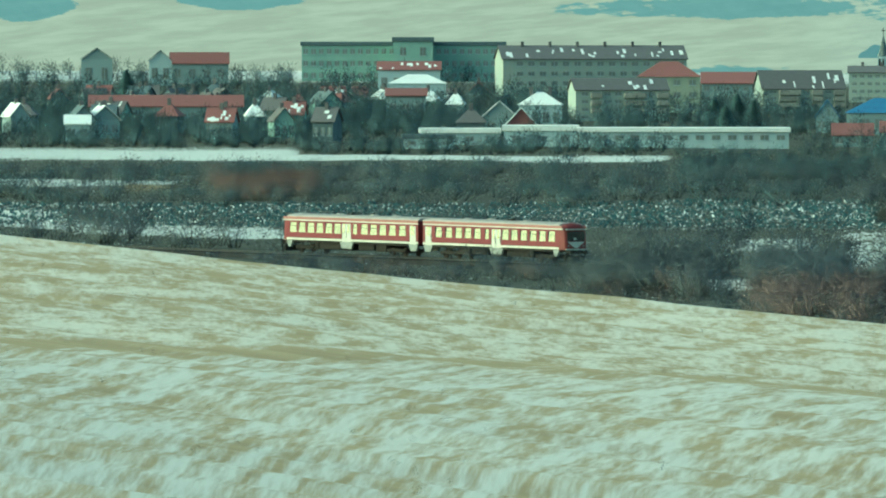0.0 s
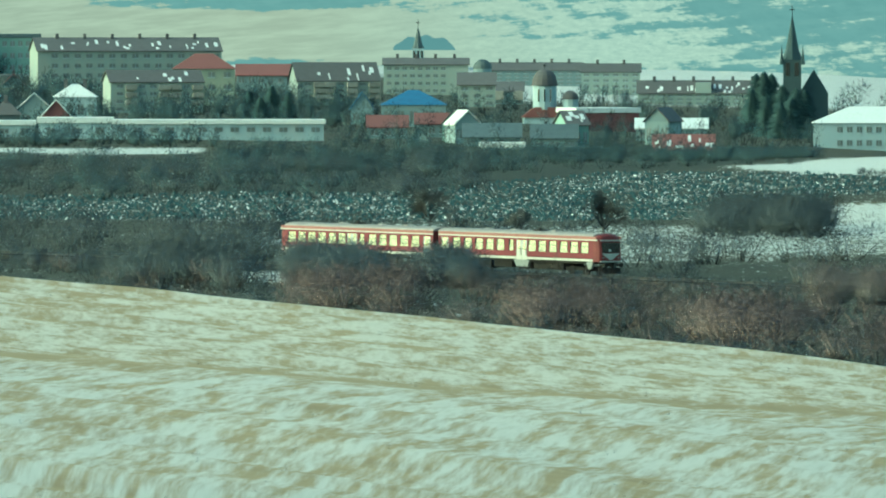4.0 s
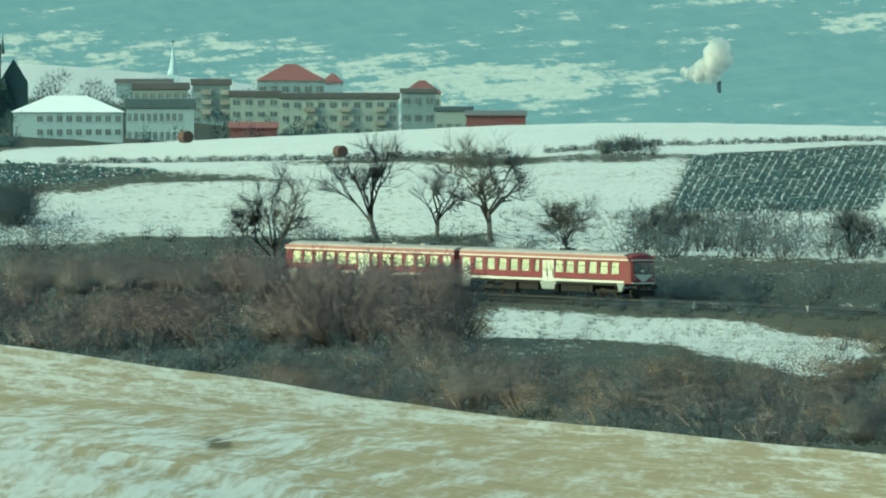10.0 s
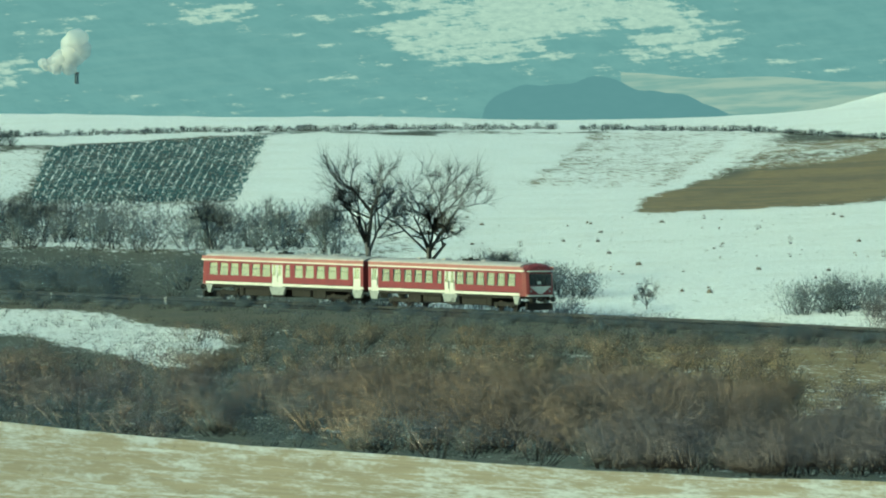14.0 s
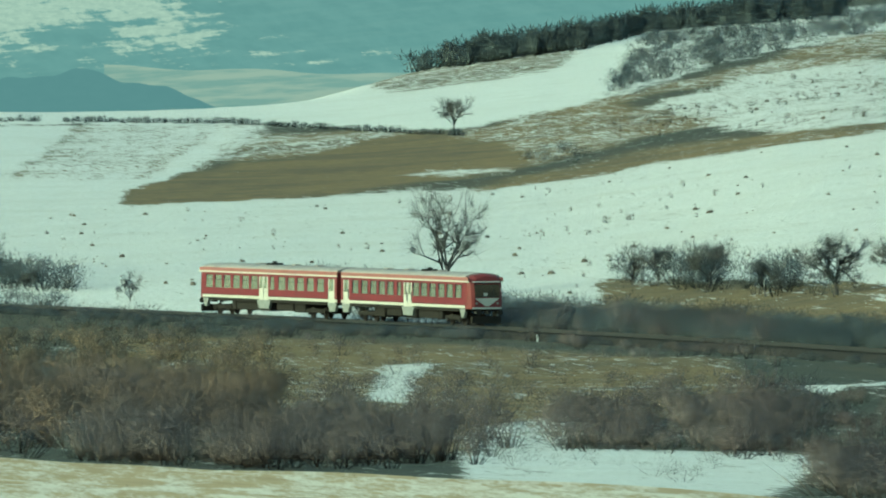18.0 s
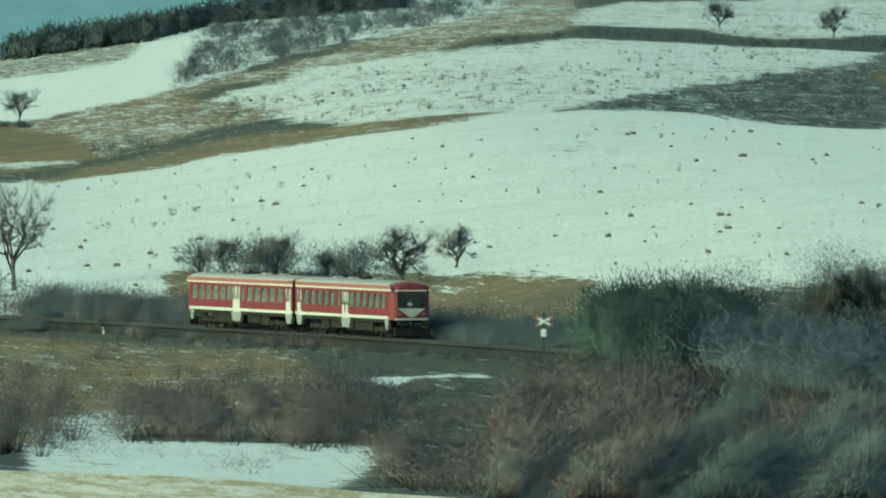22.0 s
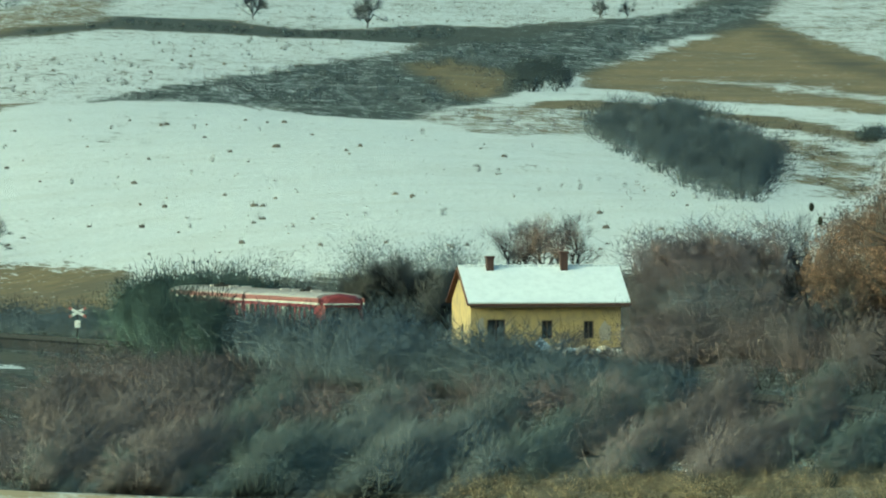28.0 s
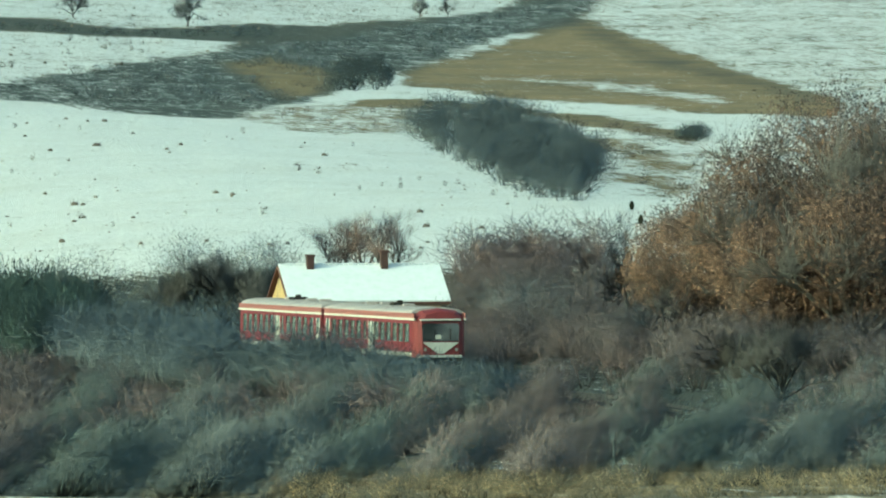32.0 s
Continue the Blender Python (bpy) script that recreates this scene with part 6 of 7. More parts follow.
def rubble(b, d, w, h, seed, label):
    """A heap of broken masonry with snow on its upper side."""
    rng = random.Random(seed)
    ob = empty("rubble_heap", Matrix.LocRotScale(on_ground(b, d), None, None), label, "debris", "rubble before the house")
    for k in range(14):
        x, y, f = rng.gauss(0, w * 0.28), rng.gauss(0, 0.5), rng.uniform(0.1, 0.28)
        z = max(0.05, h * (1 - (2 * x / w) ** 2)) * rng.uniform(0.5, 1)
        o = part("stone", boxes((-f * 1.3, f * 1.3, -f, f, -f * 0.7, f * 0.7), bevel=f * 0.3), M["bare_plaster"] if k % 3 else M["brick_old"], ob)
        o.matrix_basis = pose(x, y, z, rng.uniform(-30, 30), rng.uniform(-30, 30), rng.uniform(0, 90))
    for k in range(4):
        bm = bmesh.new()
        bmesh.ops.create_icosphere(bm, subdivisions=2, radius=1.0)
        for v in bm.verts:
            v.co *= rng.uniform(0.85, 1.1)
        o = part("snow_patch", bm, M["snow"], ob, "snow lying on the rubble")
        o.matrix_basis = Matrix.LocRotScale((rng.gauss(0, w * 0.25), rng.gauss(0, 0.3), h * rng.uniform(0.6, 1.0)), Euler((0, rng.uniform(-0.4, 0.4), 0)), (w * 0.14, 0.4, 0.10))


snowy_sheet(6063, 822, 1.3, 40)
rubble(6085, 821, 2.6, 0.8, 1, "heap of broken bricks and plaster under snow")
rubble(6128, 821, 2.4, 0.7, 2, "heap of broken bricks and plaster under snow")
rubble(6168, 822, 1.5, 0.5, 3, "small heap of rubble under snow")
rubble(5960, 812, 3.4, 0.25, 4, "flat strip of rubble and snow beside the path")
scatter("scrub_thicket", strew(46, 5925, 6210, 797, 818, 0.7, 1.5, 71), NEAR_SHRUBS, M["scrub"], "low tangled brambles before the derelict house", "scrub", 1.3)
scatter("scrub_thicket", strew(6, 5935, 5965, 815, 822, 1.2, 2.0, 72), NEAR_SHRUBS, M["scrub_red"], "reddish bush at the corner of the house", "scrub", 0.9)

scatter("bare_vine", strew(5, 6090, 6150, 824, 828, 1.8, 2.4, 73), TALL_SHRUBS, M["scrub"], "bare climbing shrub before the yellow facade", "scrub", 1.2)


def beside(bearing, side):
    """The place beside the track that lies at that bearing: x, y and the rail's height."""
    xs, ys = LINE_X + side * np.sin(HEADING), LINE_Y - side * np.cos(HEADING)
    k = int(np.argmin(np.abs(np.arctan2(xs, ys) / TICK - bearing)))
    return float(xs[k]), float(ys[k]), float(LINE_Z[k])


def crossing_sign():
    px, py, z = beside(5238, 4.2)
    ob = empty("crossing_sign", pose(px, py, z - 0.7, 0, 0, -12), "white level-crossing saltire on a steel post", "road sign")
    part("post", boxes((-0.05, 0.05, -0.05, 0.05, -0.3, 3.3), bevel=0.01), M["steel"], ob)
    for k, a in ((0, 28), (1, -28)):
        arm = part("saltire_arm", boxes((-0.62, 0.62, -0.03, -0.005, -0.09, 0.09), bevel=0.008), M["sign_white"], ob)
        arm.matrix_basis = pose(0, -0.05 - 0.03 * k, 2.75 + 0.0, 0, a, 0)
        for e in (-1, 1):
            tip = part("red_tip", boxes((e * 0.52 - 0.1, e * 0.52 + 0.1, -0.036, -0.001, -0.085, 0.085)), M["sign_red"], arm)
    part("lamp_box", boxes((-0.19, 0.19, -0.12, -0.055, 1.75, 2.25), bevel=0.03), M["sign_white"], ob, "white signal lamp box")


crossing_sign()


def line_post(bearing, side, tall, label="white concrete marker post beside the track"):
    x, y, z = beside(bearing, side)
    ob = empty("marker_post", pose(x, y, z - 0.9, 0, 0, bearing * 0.1), label, "marker post", "marker posts along the line")
    part("shaft", boxes((-0.09, 0.09, -0.07, 0.07, -0.2, tall), bevel=0.02), M["sign_white"], ob)
    part("cap", boxes((-0.11, 0.11, -0.09, 0.09, tall, tall + 0.06), bevel=0.02), M["sign_white"], ob)


for bearing, tall in ((2682, 0.95), (2884, 0.95), (4457, 0.6), (3060, 0.7)):
    line_post(bearing, 3.2, tall)
line_post(4237, -4.2, 2.2, "tall pale marker post behind the track")


def hay_bale(b, v, r, label):
    d, p = spot(b, v, 1500)
    ob = empty("hay_bale", Matrix.LocRotScale(p, Euler((0, 0, 0.4)), None), label, "hay bale")
    bm = bmesh.new()
    disc(bm, r, -r, r, 0, r * 0.94, 22)
    part("roll", bm, M["hay"], ob)
    bm = bmesh.new()
    disc(bm, r * 0.6, -r * 0.9, r * 0.9, 0, r * 1.25, 12)
    part("snow_cap", bm, M["hay"], ob)


hay_bale(1783, 278, 0.85, "round brown hay bale on the snowy field")
hay_bale(2057, 304, 0.75, "dark bale beside the hedge row")


# ---- the town in the haze ----
# haze is put into most of these colours: shifted to teal, darks lifted
M.update(
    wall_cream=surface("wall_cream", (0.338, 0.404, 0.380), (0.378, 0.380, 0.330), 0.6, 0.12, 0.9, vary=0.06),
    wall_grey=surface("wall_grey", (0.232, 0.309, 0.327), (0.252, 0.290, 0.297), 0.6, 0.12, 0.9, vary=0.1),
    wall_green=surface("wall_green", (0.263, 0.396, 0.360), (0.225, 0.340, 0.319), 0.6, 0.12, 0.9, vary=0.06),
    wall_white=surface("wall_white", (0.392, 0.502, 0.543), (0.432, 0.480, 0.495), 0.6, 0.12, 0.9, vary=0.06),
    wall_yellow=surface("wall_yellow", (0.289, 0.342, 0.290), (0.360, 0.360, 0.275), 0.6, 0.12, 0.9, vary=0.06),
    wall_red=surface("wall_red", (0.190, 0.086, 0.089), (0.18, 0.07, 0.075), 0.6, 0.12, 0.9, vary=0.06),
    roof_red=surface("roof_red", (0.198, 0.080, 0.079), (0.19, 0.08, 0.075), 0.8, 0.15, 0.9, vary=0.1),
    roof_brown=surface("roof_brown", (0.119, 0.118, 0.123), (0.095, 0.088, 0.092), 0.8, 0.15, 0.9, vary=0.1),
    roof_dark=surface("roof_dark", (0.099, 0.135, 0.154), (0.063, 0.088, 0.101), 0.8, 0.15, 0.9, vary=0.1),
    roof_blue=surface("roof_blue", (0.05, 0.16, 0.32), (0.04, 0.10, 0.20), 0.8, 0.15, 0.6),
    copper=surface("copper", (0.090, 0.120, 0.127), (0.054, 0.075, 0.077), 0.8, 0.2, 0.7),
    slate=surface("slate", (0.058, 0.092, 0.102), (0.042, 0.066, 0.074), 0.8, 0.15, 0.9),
    town_glass=glass_material("town_glass", (0.10, 0.125, 0.13), 0.3),
    balcony=surface("balcony", (0.36, 0.35, 0.31), (0.22, 0.22, 0.2), 0.8, 0.2, 0.9, vary=0.15),
)


def building(name, label, b0, b1, eaves, ridge, dist, wall, roof, storeys=0, columns=0, shape="gable", depth=11.0, snow=0.0, turn=0.0, first=0.0, last=1.0, balconies=(), chimneys=0, group="town buildings", category="building", band=(0.30, 0.72), foot=None, dormer=False):
    """A house between two bearings; eaves and ridge as dips. Local x to the right, y away, z up from the ground."""
    k = dist * TICK
    w, mid = (b1 - b0) * k, (b0 + b1) / 2
    p = on_ground(mid, dist)
    if foot is not None:
        p.z = EYE - foot * k
    h, rise = EYE - eaves * k - p.z, (eaves - ridge) * k
    ob = empty(name, Matrix.LocRotScale(p, Euler((0, 0, -mid * TICK + radians(turn))), None), label, category, group)
    part("wall", boxes((-w / 2, w / 2, 0, depth, -1.5, h)), M[wall], ob)
    o = 0.35
    ro = M[roof]
    if shape == "flat" or rise <= 0.4:
        part("roof", boxes((-w / 2 - o, w / 2 + o, -o, depth + o, h, h + max(rise, 0.35)), bevel=0.05), ro, ob)
    elif shape == "hip":
        bm = bmesh.new()
        i = min(w, depth) * 0.42
        lo = [bm.verts.new(c) for c in ((-w / 2 - o, -o, h), (w / 2 + o, -o, h), (w / 2 + o, depth + o, h), (-w / 2 - o, depth + o, h))]
        hi = [bm.verts.new(c) for c in ((-w / 2 + i, depth / 2 - 0.1, h + rise), (w / 2 - i, depth / 2 - 0.1, h + rise), (w / 2 - i, depth / 2 + 0.1, h + rise), (-w / 2 + i, depth / 2 + 0.1, h + rise))]
        for q in range(4):
            bm.faces.new((lo[q], lo[(q + 1) % 4], hi[(q + 1) % 4], hi[q]))
        bm.faces.new(hi)
        bm.faces.new(lo[::-1])
        part("roof", bm, ro, ob)
    elif shape == "end":
        bm = bmesh.new()
        prism(bm, [(-w / 2 - o, h - 0.15), (0, h + rise), (w / 2 + o, h - 0.15), (w / 2 + o, h), (0, h + rise + 0.22), (-w / 2 - o, h)], -o, depth + o, "y")
        part("roof", bm, ro, ob)
        bm = bmesh.new()
        prism(bm, [(-w / 2, h - 0.05), (w / 2, h - 0.05), (0, h + rise - 0.05)], 0.01, depth - 0.01, "y")
        part("gable", bm, M[wall], ob)
    else:
        bm = bmesh.new()
        prism(bm, [(-o, h - 0.1), (depth / 2, h + rise), (depth + o, h - 0.1), (depth + o, h + 0.1), (depth / 2, h + rise + 0.2), (-o, h + 0.1)], -w / 2 - o, w / 2 + o)
        part("roof", bm, ro, ob)
        bm = bmesh.new()
        prism(bm, [(0.01, h - 0.05), (depth - 0.01, h - 0.05), (depth / 2, h + rise - 0.05)], -w / 2 + 0.01, w / 2 - 0.01)
        part("gable", bm, M[wall], ob)
        if snow:
            # thin snow left in uneven strips
            rng = random.Random(int(b0))
            x0 = -w / 2 + 0.2
            while x0 < w / 2 - 0.6:
                x1 = min(x0 + rng.uniform(0.25, 0.9), w / 2)
                if rng.random() < snow * 1.6:
                    f0 = rng.uniform(0.0, 0.6)
                    f1 = min(1.0, f0 + rng.uniform(0.1, 0.38))
                    y0, y1 = -o + (depth / 2 + o) * f0, -o + (depth / 2 + o) * f1
                    z0, z1 = h + 0.104 + (rise + 0.1) * f0, h + 0.104 + (rise + 0.1) * f1
                    bm = bmesh.new()
                    prism(bm, [(y0, z0), (y1, z1), (y1, z1 + 0.09), (y0, z0 + 0.09)], x0, x1)
                    part("roof_snow", bm, M["snow"], ob, "strip of snow on the roof")
                x0 = x1
    pane = None
    for r in range(storeys):
        for c in range(columns):
            f = first + (last - first) * (c + 0.5) / columns
            x = (f - 0.5) * w
            sh = h / storeys
            ww = min(1.5, (last - first) * w / columns * 0.55)
            z0, z1 = r * sh + sh * band[0], r * sh + sh * band[1]
            if c in balconies and r > 0:
                part("balcony", boxes((x - ww * 0.9, x + ww * 0.9, -1.0, 0, r * sh + 0.05, r * sh + 1.1), bevel=0.03), M["balcony"], ob)
            if pane is None:
                pane = part("window", boxes((-ww / 2, ww / 2, -0.05, 0.02, 0, z1 - z0)), M["town_glass"], ob)
                pane.matrix_basis = pose(x, 0, z0)
                pane_frame = part("window_frame", boxes((-ww / 2 - 0.1, ww / 2 + 0.1, -0.12, 0.0, -0.12, -0.003), (-0.04, 0.04, -0.07, -0.051, 0, z1 - z0)), M["wall_white"], pane)
            else:
                q = share("window", pane, ob, x, 0, z0)
                share("window_frame", pane_frame, q, 0, 0, 0)
    for c in range(chimneys):
        x = ((c + 0.5) / chimneys - 0.5) * w * 0.9
        part("chimney", boxes((x - 0.35, x + 0.35, depth / 2 - 0.8, depth / 2 - 0.2, h + rise * 0.6, h + rise + 1.1), bevel=0.03), M["roof_brown"], ob)
    if dormer:
        part("dormer", boxes((-w * 0.06, w * 0.06, -0.3, depth / 2, h - 0.2, h + rise * 0.9), bevel=0.05), M[wall], ob)
    return ob


BLOCK = "four-storey apartment block with window rows"
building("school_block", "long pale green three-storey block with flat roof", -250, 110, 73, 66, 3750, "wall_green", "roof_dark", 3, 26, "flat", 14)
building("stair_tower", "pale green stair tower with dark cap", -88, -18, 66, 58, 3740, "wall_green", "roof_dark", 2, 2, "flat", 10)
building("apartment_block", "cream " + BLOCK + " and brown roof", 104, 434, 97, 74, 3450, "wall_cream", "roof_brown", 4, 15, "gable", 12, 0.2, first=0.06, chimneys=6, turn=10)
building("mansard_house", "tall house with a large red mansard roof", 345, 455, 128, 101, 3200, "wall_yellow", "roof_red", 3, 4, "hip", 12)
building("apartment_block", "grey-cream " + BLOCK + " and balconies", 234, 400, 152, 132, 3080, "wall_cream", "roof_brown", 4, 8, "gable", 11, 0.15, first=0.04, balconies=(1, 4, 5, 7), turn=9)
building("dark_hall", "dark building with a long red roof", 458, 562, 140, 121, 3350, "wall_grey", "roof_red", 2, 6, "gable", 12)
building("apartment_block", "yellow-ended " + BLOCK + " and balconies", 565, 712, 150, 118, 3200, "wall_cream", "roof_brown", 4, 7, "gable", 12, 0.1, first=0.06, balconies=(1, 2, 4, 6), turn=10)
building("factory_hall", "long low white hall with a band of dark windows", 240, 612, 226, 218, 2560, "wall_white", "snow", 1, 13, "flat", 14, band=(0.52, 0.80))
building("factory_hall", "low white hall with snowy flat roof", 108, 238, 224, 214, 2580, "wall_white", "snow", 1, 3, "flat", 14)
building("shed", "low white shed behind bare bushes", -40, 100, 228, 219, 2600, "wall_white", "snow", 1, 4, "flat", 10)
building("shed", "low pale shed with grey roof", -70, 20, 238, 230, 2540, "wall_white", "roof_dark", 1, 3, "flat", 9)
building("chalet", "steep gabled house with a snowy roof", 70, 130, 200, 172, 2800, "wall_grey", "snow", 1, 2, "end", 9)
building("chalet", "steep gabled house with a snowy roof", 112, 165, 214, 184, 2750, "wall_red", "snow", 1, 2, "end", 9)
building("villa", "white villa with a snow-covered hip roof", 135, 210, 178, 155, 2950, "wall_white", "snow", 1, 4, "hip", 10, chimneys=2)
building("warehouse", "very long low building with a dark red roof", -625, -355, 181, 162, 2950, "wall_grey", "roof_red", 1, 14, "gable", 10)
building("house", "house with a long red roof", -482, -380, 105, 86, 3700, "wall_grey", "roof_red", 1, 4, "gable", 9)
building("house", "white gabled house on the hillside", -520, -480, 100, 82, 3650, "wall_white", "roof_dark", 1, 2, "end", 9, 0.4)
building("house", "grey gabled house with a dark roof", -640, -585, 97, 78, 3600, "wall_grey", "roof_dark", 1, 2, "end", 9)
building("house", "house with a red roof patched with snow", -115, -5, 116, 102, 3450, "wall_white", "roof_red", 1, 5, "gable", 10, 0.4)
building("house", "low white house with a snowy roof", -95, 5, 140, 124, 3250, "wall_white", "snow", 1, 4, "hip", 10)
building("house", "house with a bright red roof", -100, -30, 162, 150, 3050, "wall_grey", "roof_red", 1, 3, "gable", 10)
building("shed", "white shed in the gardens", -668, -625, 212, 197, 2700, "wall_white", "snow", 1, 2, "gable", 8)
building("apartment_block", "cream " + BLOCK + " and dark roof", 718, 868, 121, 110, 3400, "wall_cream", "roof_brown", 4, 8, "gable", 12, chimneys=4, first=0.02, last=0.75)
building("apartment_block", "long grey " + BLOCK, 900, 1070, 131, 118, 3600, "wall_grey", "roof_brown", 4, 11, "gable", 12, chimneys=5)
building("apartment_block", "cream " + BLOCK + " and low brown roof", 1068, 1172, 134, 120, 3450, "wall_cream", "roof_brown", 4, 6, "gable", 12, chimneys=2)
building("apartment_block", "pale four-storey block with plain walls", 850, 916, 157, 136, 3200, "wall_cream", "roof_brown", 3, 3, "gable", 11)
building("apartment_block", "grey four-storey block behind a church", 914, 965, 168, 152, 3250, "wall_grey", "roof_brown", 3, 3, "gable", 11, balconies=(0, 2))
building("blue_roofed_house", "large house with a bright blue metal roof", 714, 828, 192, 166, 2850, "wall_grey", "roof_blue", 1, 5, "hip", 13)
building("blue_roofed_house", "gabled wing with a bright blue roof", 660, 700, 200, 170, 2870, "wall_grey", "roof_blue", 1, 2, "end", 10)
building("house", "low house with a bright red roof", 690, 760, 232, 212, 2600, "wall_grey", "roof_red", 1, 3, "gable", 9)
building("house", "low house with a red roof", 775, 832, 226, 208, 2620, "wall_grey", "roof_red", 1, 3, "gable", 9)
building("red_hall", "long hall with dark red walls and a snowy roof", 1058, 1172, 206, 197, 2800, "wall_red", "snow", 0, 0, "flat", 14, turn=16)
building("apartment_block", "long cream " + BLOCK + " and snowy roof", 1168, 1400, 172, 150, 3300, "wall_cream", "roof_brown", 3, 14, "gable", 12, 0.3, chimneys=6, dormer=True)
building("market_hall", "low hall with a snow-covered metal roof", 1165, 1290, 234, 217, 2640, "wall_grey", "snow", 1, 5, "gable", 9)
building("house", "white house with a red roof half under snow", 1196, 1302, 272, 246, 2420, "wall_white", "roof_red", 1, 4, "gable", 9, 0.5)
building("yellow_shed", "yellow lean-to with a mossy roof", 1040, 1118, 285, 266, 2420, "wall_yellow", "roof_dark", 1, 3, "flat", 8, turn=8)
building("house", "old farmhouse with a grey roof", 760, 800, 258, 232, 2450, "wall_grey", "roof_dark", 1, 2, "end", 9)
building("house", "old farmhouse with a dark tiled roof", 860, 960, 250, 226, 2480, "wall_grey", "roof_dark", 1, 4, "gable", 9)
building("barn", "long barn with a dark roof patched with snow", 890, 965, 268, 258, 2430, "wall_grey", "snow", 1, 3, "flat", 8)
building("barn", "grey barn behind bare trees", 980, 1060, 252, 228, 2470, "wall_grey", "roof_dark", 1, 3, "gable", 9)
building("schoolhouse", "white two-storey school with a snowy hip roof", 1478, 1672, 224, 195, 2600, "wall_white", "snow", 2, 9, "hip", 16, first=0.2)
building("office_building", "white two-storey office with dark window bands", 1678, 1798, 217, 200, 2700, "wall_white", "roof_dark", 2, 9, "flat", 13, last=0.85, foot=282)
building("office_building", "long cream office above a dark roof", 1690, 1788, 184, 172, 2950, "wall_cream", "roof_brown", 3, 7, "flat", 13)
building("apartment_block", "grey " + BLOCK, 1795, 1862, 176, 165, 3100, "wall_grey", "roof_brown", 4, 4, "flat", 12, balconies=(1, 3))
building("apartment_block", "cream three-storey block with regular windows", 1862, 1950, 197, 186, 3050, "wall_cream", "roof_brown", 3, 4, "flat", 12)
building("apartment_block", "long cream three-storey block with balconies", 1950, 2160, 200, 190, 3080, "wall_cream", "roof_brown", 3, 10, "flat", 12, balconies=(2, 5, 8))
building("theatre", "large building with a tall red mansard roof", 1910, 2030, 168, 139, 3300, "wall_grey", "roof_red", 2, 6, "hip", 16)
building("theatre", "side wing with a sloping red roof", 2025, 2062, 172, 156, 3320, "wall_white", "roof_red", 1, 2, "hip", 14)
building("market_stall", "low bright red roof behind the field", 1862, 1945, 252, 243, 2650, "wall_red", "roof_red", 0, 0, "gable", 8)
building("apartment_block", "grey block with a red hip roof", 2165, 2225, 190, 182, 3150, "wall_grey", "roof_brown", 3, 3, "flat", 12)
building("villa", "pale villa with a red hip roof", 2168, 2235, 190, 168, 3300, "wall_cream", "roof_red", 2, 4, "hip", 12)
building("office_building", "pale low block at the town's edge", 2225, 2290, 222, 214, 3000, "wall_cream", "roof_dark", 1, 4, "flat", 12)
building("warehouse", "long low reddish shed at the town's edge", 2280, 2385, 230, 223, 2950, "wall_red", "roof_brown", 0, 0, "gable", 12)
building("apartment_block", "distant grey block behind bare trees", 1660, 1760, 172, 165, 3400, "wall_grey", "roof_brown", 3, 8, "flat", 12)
# small houses of the western quarter, half hidden in gardens
_r = random.Random(12)
for _k in range(46):
    _b, _d = _r.uniform(-900, 90), _r.uniform(2640, 3500)
    _w = _r.uniform(30, 56) * 2800 / _d
    _e = (EYE - _r.uniform(3.0, 4.2)) / _d / TICK
    _rf = _r.choice(("roof_brown", "roof_dark", "roof_red", "snow", "roof_brown"))
    _what = {"roof_brown": "brown-tiled", "roof_dark": "dark", "roof_red": "red-tiled", "snow": "snow-covered"}[_rf]
    building("house", "small house with a " + _what + " roof among bare gardens", _b, _b + _w, _e, _e - 2.6 / _d / TICK, _d, _r.choice(("wall_grey", "roof_dark", "wall_grey", "wall_green")), _rf, 1, 3,
             _r.choice(("gable", "end", "hip")), 8.5, 0.5 if _rf != "snow" and _r.random() < 0.5 else 0.0, _r.uniform(-25, 25), chimneys=1, group="small houses", category="house")
for _k in range(4):
    _b, _d = _r.uniform(660, 1450), _r.uniform(2450, 2750)
    _w = _r.uniform(30, 56)
    _e = (EYE - _r.uniform(2.6, 3.6)) / _d / TICK
    _rf = _r.choice(("roof_brown", "roof_dark", "snow"))
    _what = {"roof_brown": "brown-tiled", "roof_dark": "dark", "snow": "snow-covered"}[_rf]
    building("house", "small house with a " + _what + " roof among bare gardens", _b, _b + _w, _e, _e - 2.4 / _d / TICK, _d, _r.choice(("wall_grey", "wall_green")), _rf, 1, 3,
             _r.choice(("gable", "end")), 8.5, 0.4 if _rf != "snow" else 0.0, _r.uniform(-25, 25), group="small houses", category="house")


def turret(bm, r, z0, z1, n=12, cx=0.0, cy=0.0, top=None):
    r2 = r if top is None else top
    lo = [bm.verts.new((cx + r * math.cos(6.2832 * k / n), cy + r * math.sin(6.2832 * k / n), z0)) for k in range(n)]
    if r2 < 0.05:
        tip = bm.verts.new((cx, cy, z1))
        for k in range(n):
            bm.faces.new((lo[k], lo[(k + 1) % n], tip))
    else:
        hi = [bm.verts.new((cx + r2 * math.cos(6.2832 * k / n), cy + r2 * math.sin(6.2832 * k / n), z1)) for k in range(n)]
        for k in range(n):
            bm.faces.new((lo[k], lo[(k + 1) % n], hi[(k + 1) % n], hi[k]))
        bm.faces.new(hi)
    return bm


def dome(bm, r, z0, rise, cx=0.0, cy=0.0):
    prev = r
    for k in range(1, 6):
        a0, a1 = (k - 1) / 5 * 1.5708, k / 5 * 1.5708
        turret(bm, r * math.cos(a0), z0 + rise * math.sin(a0), z0 + rise * math.sin(a1), 14, cx, cy, max(r * math.cos(a1), 0.02))
    return bm


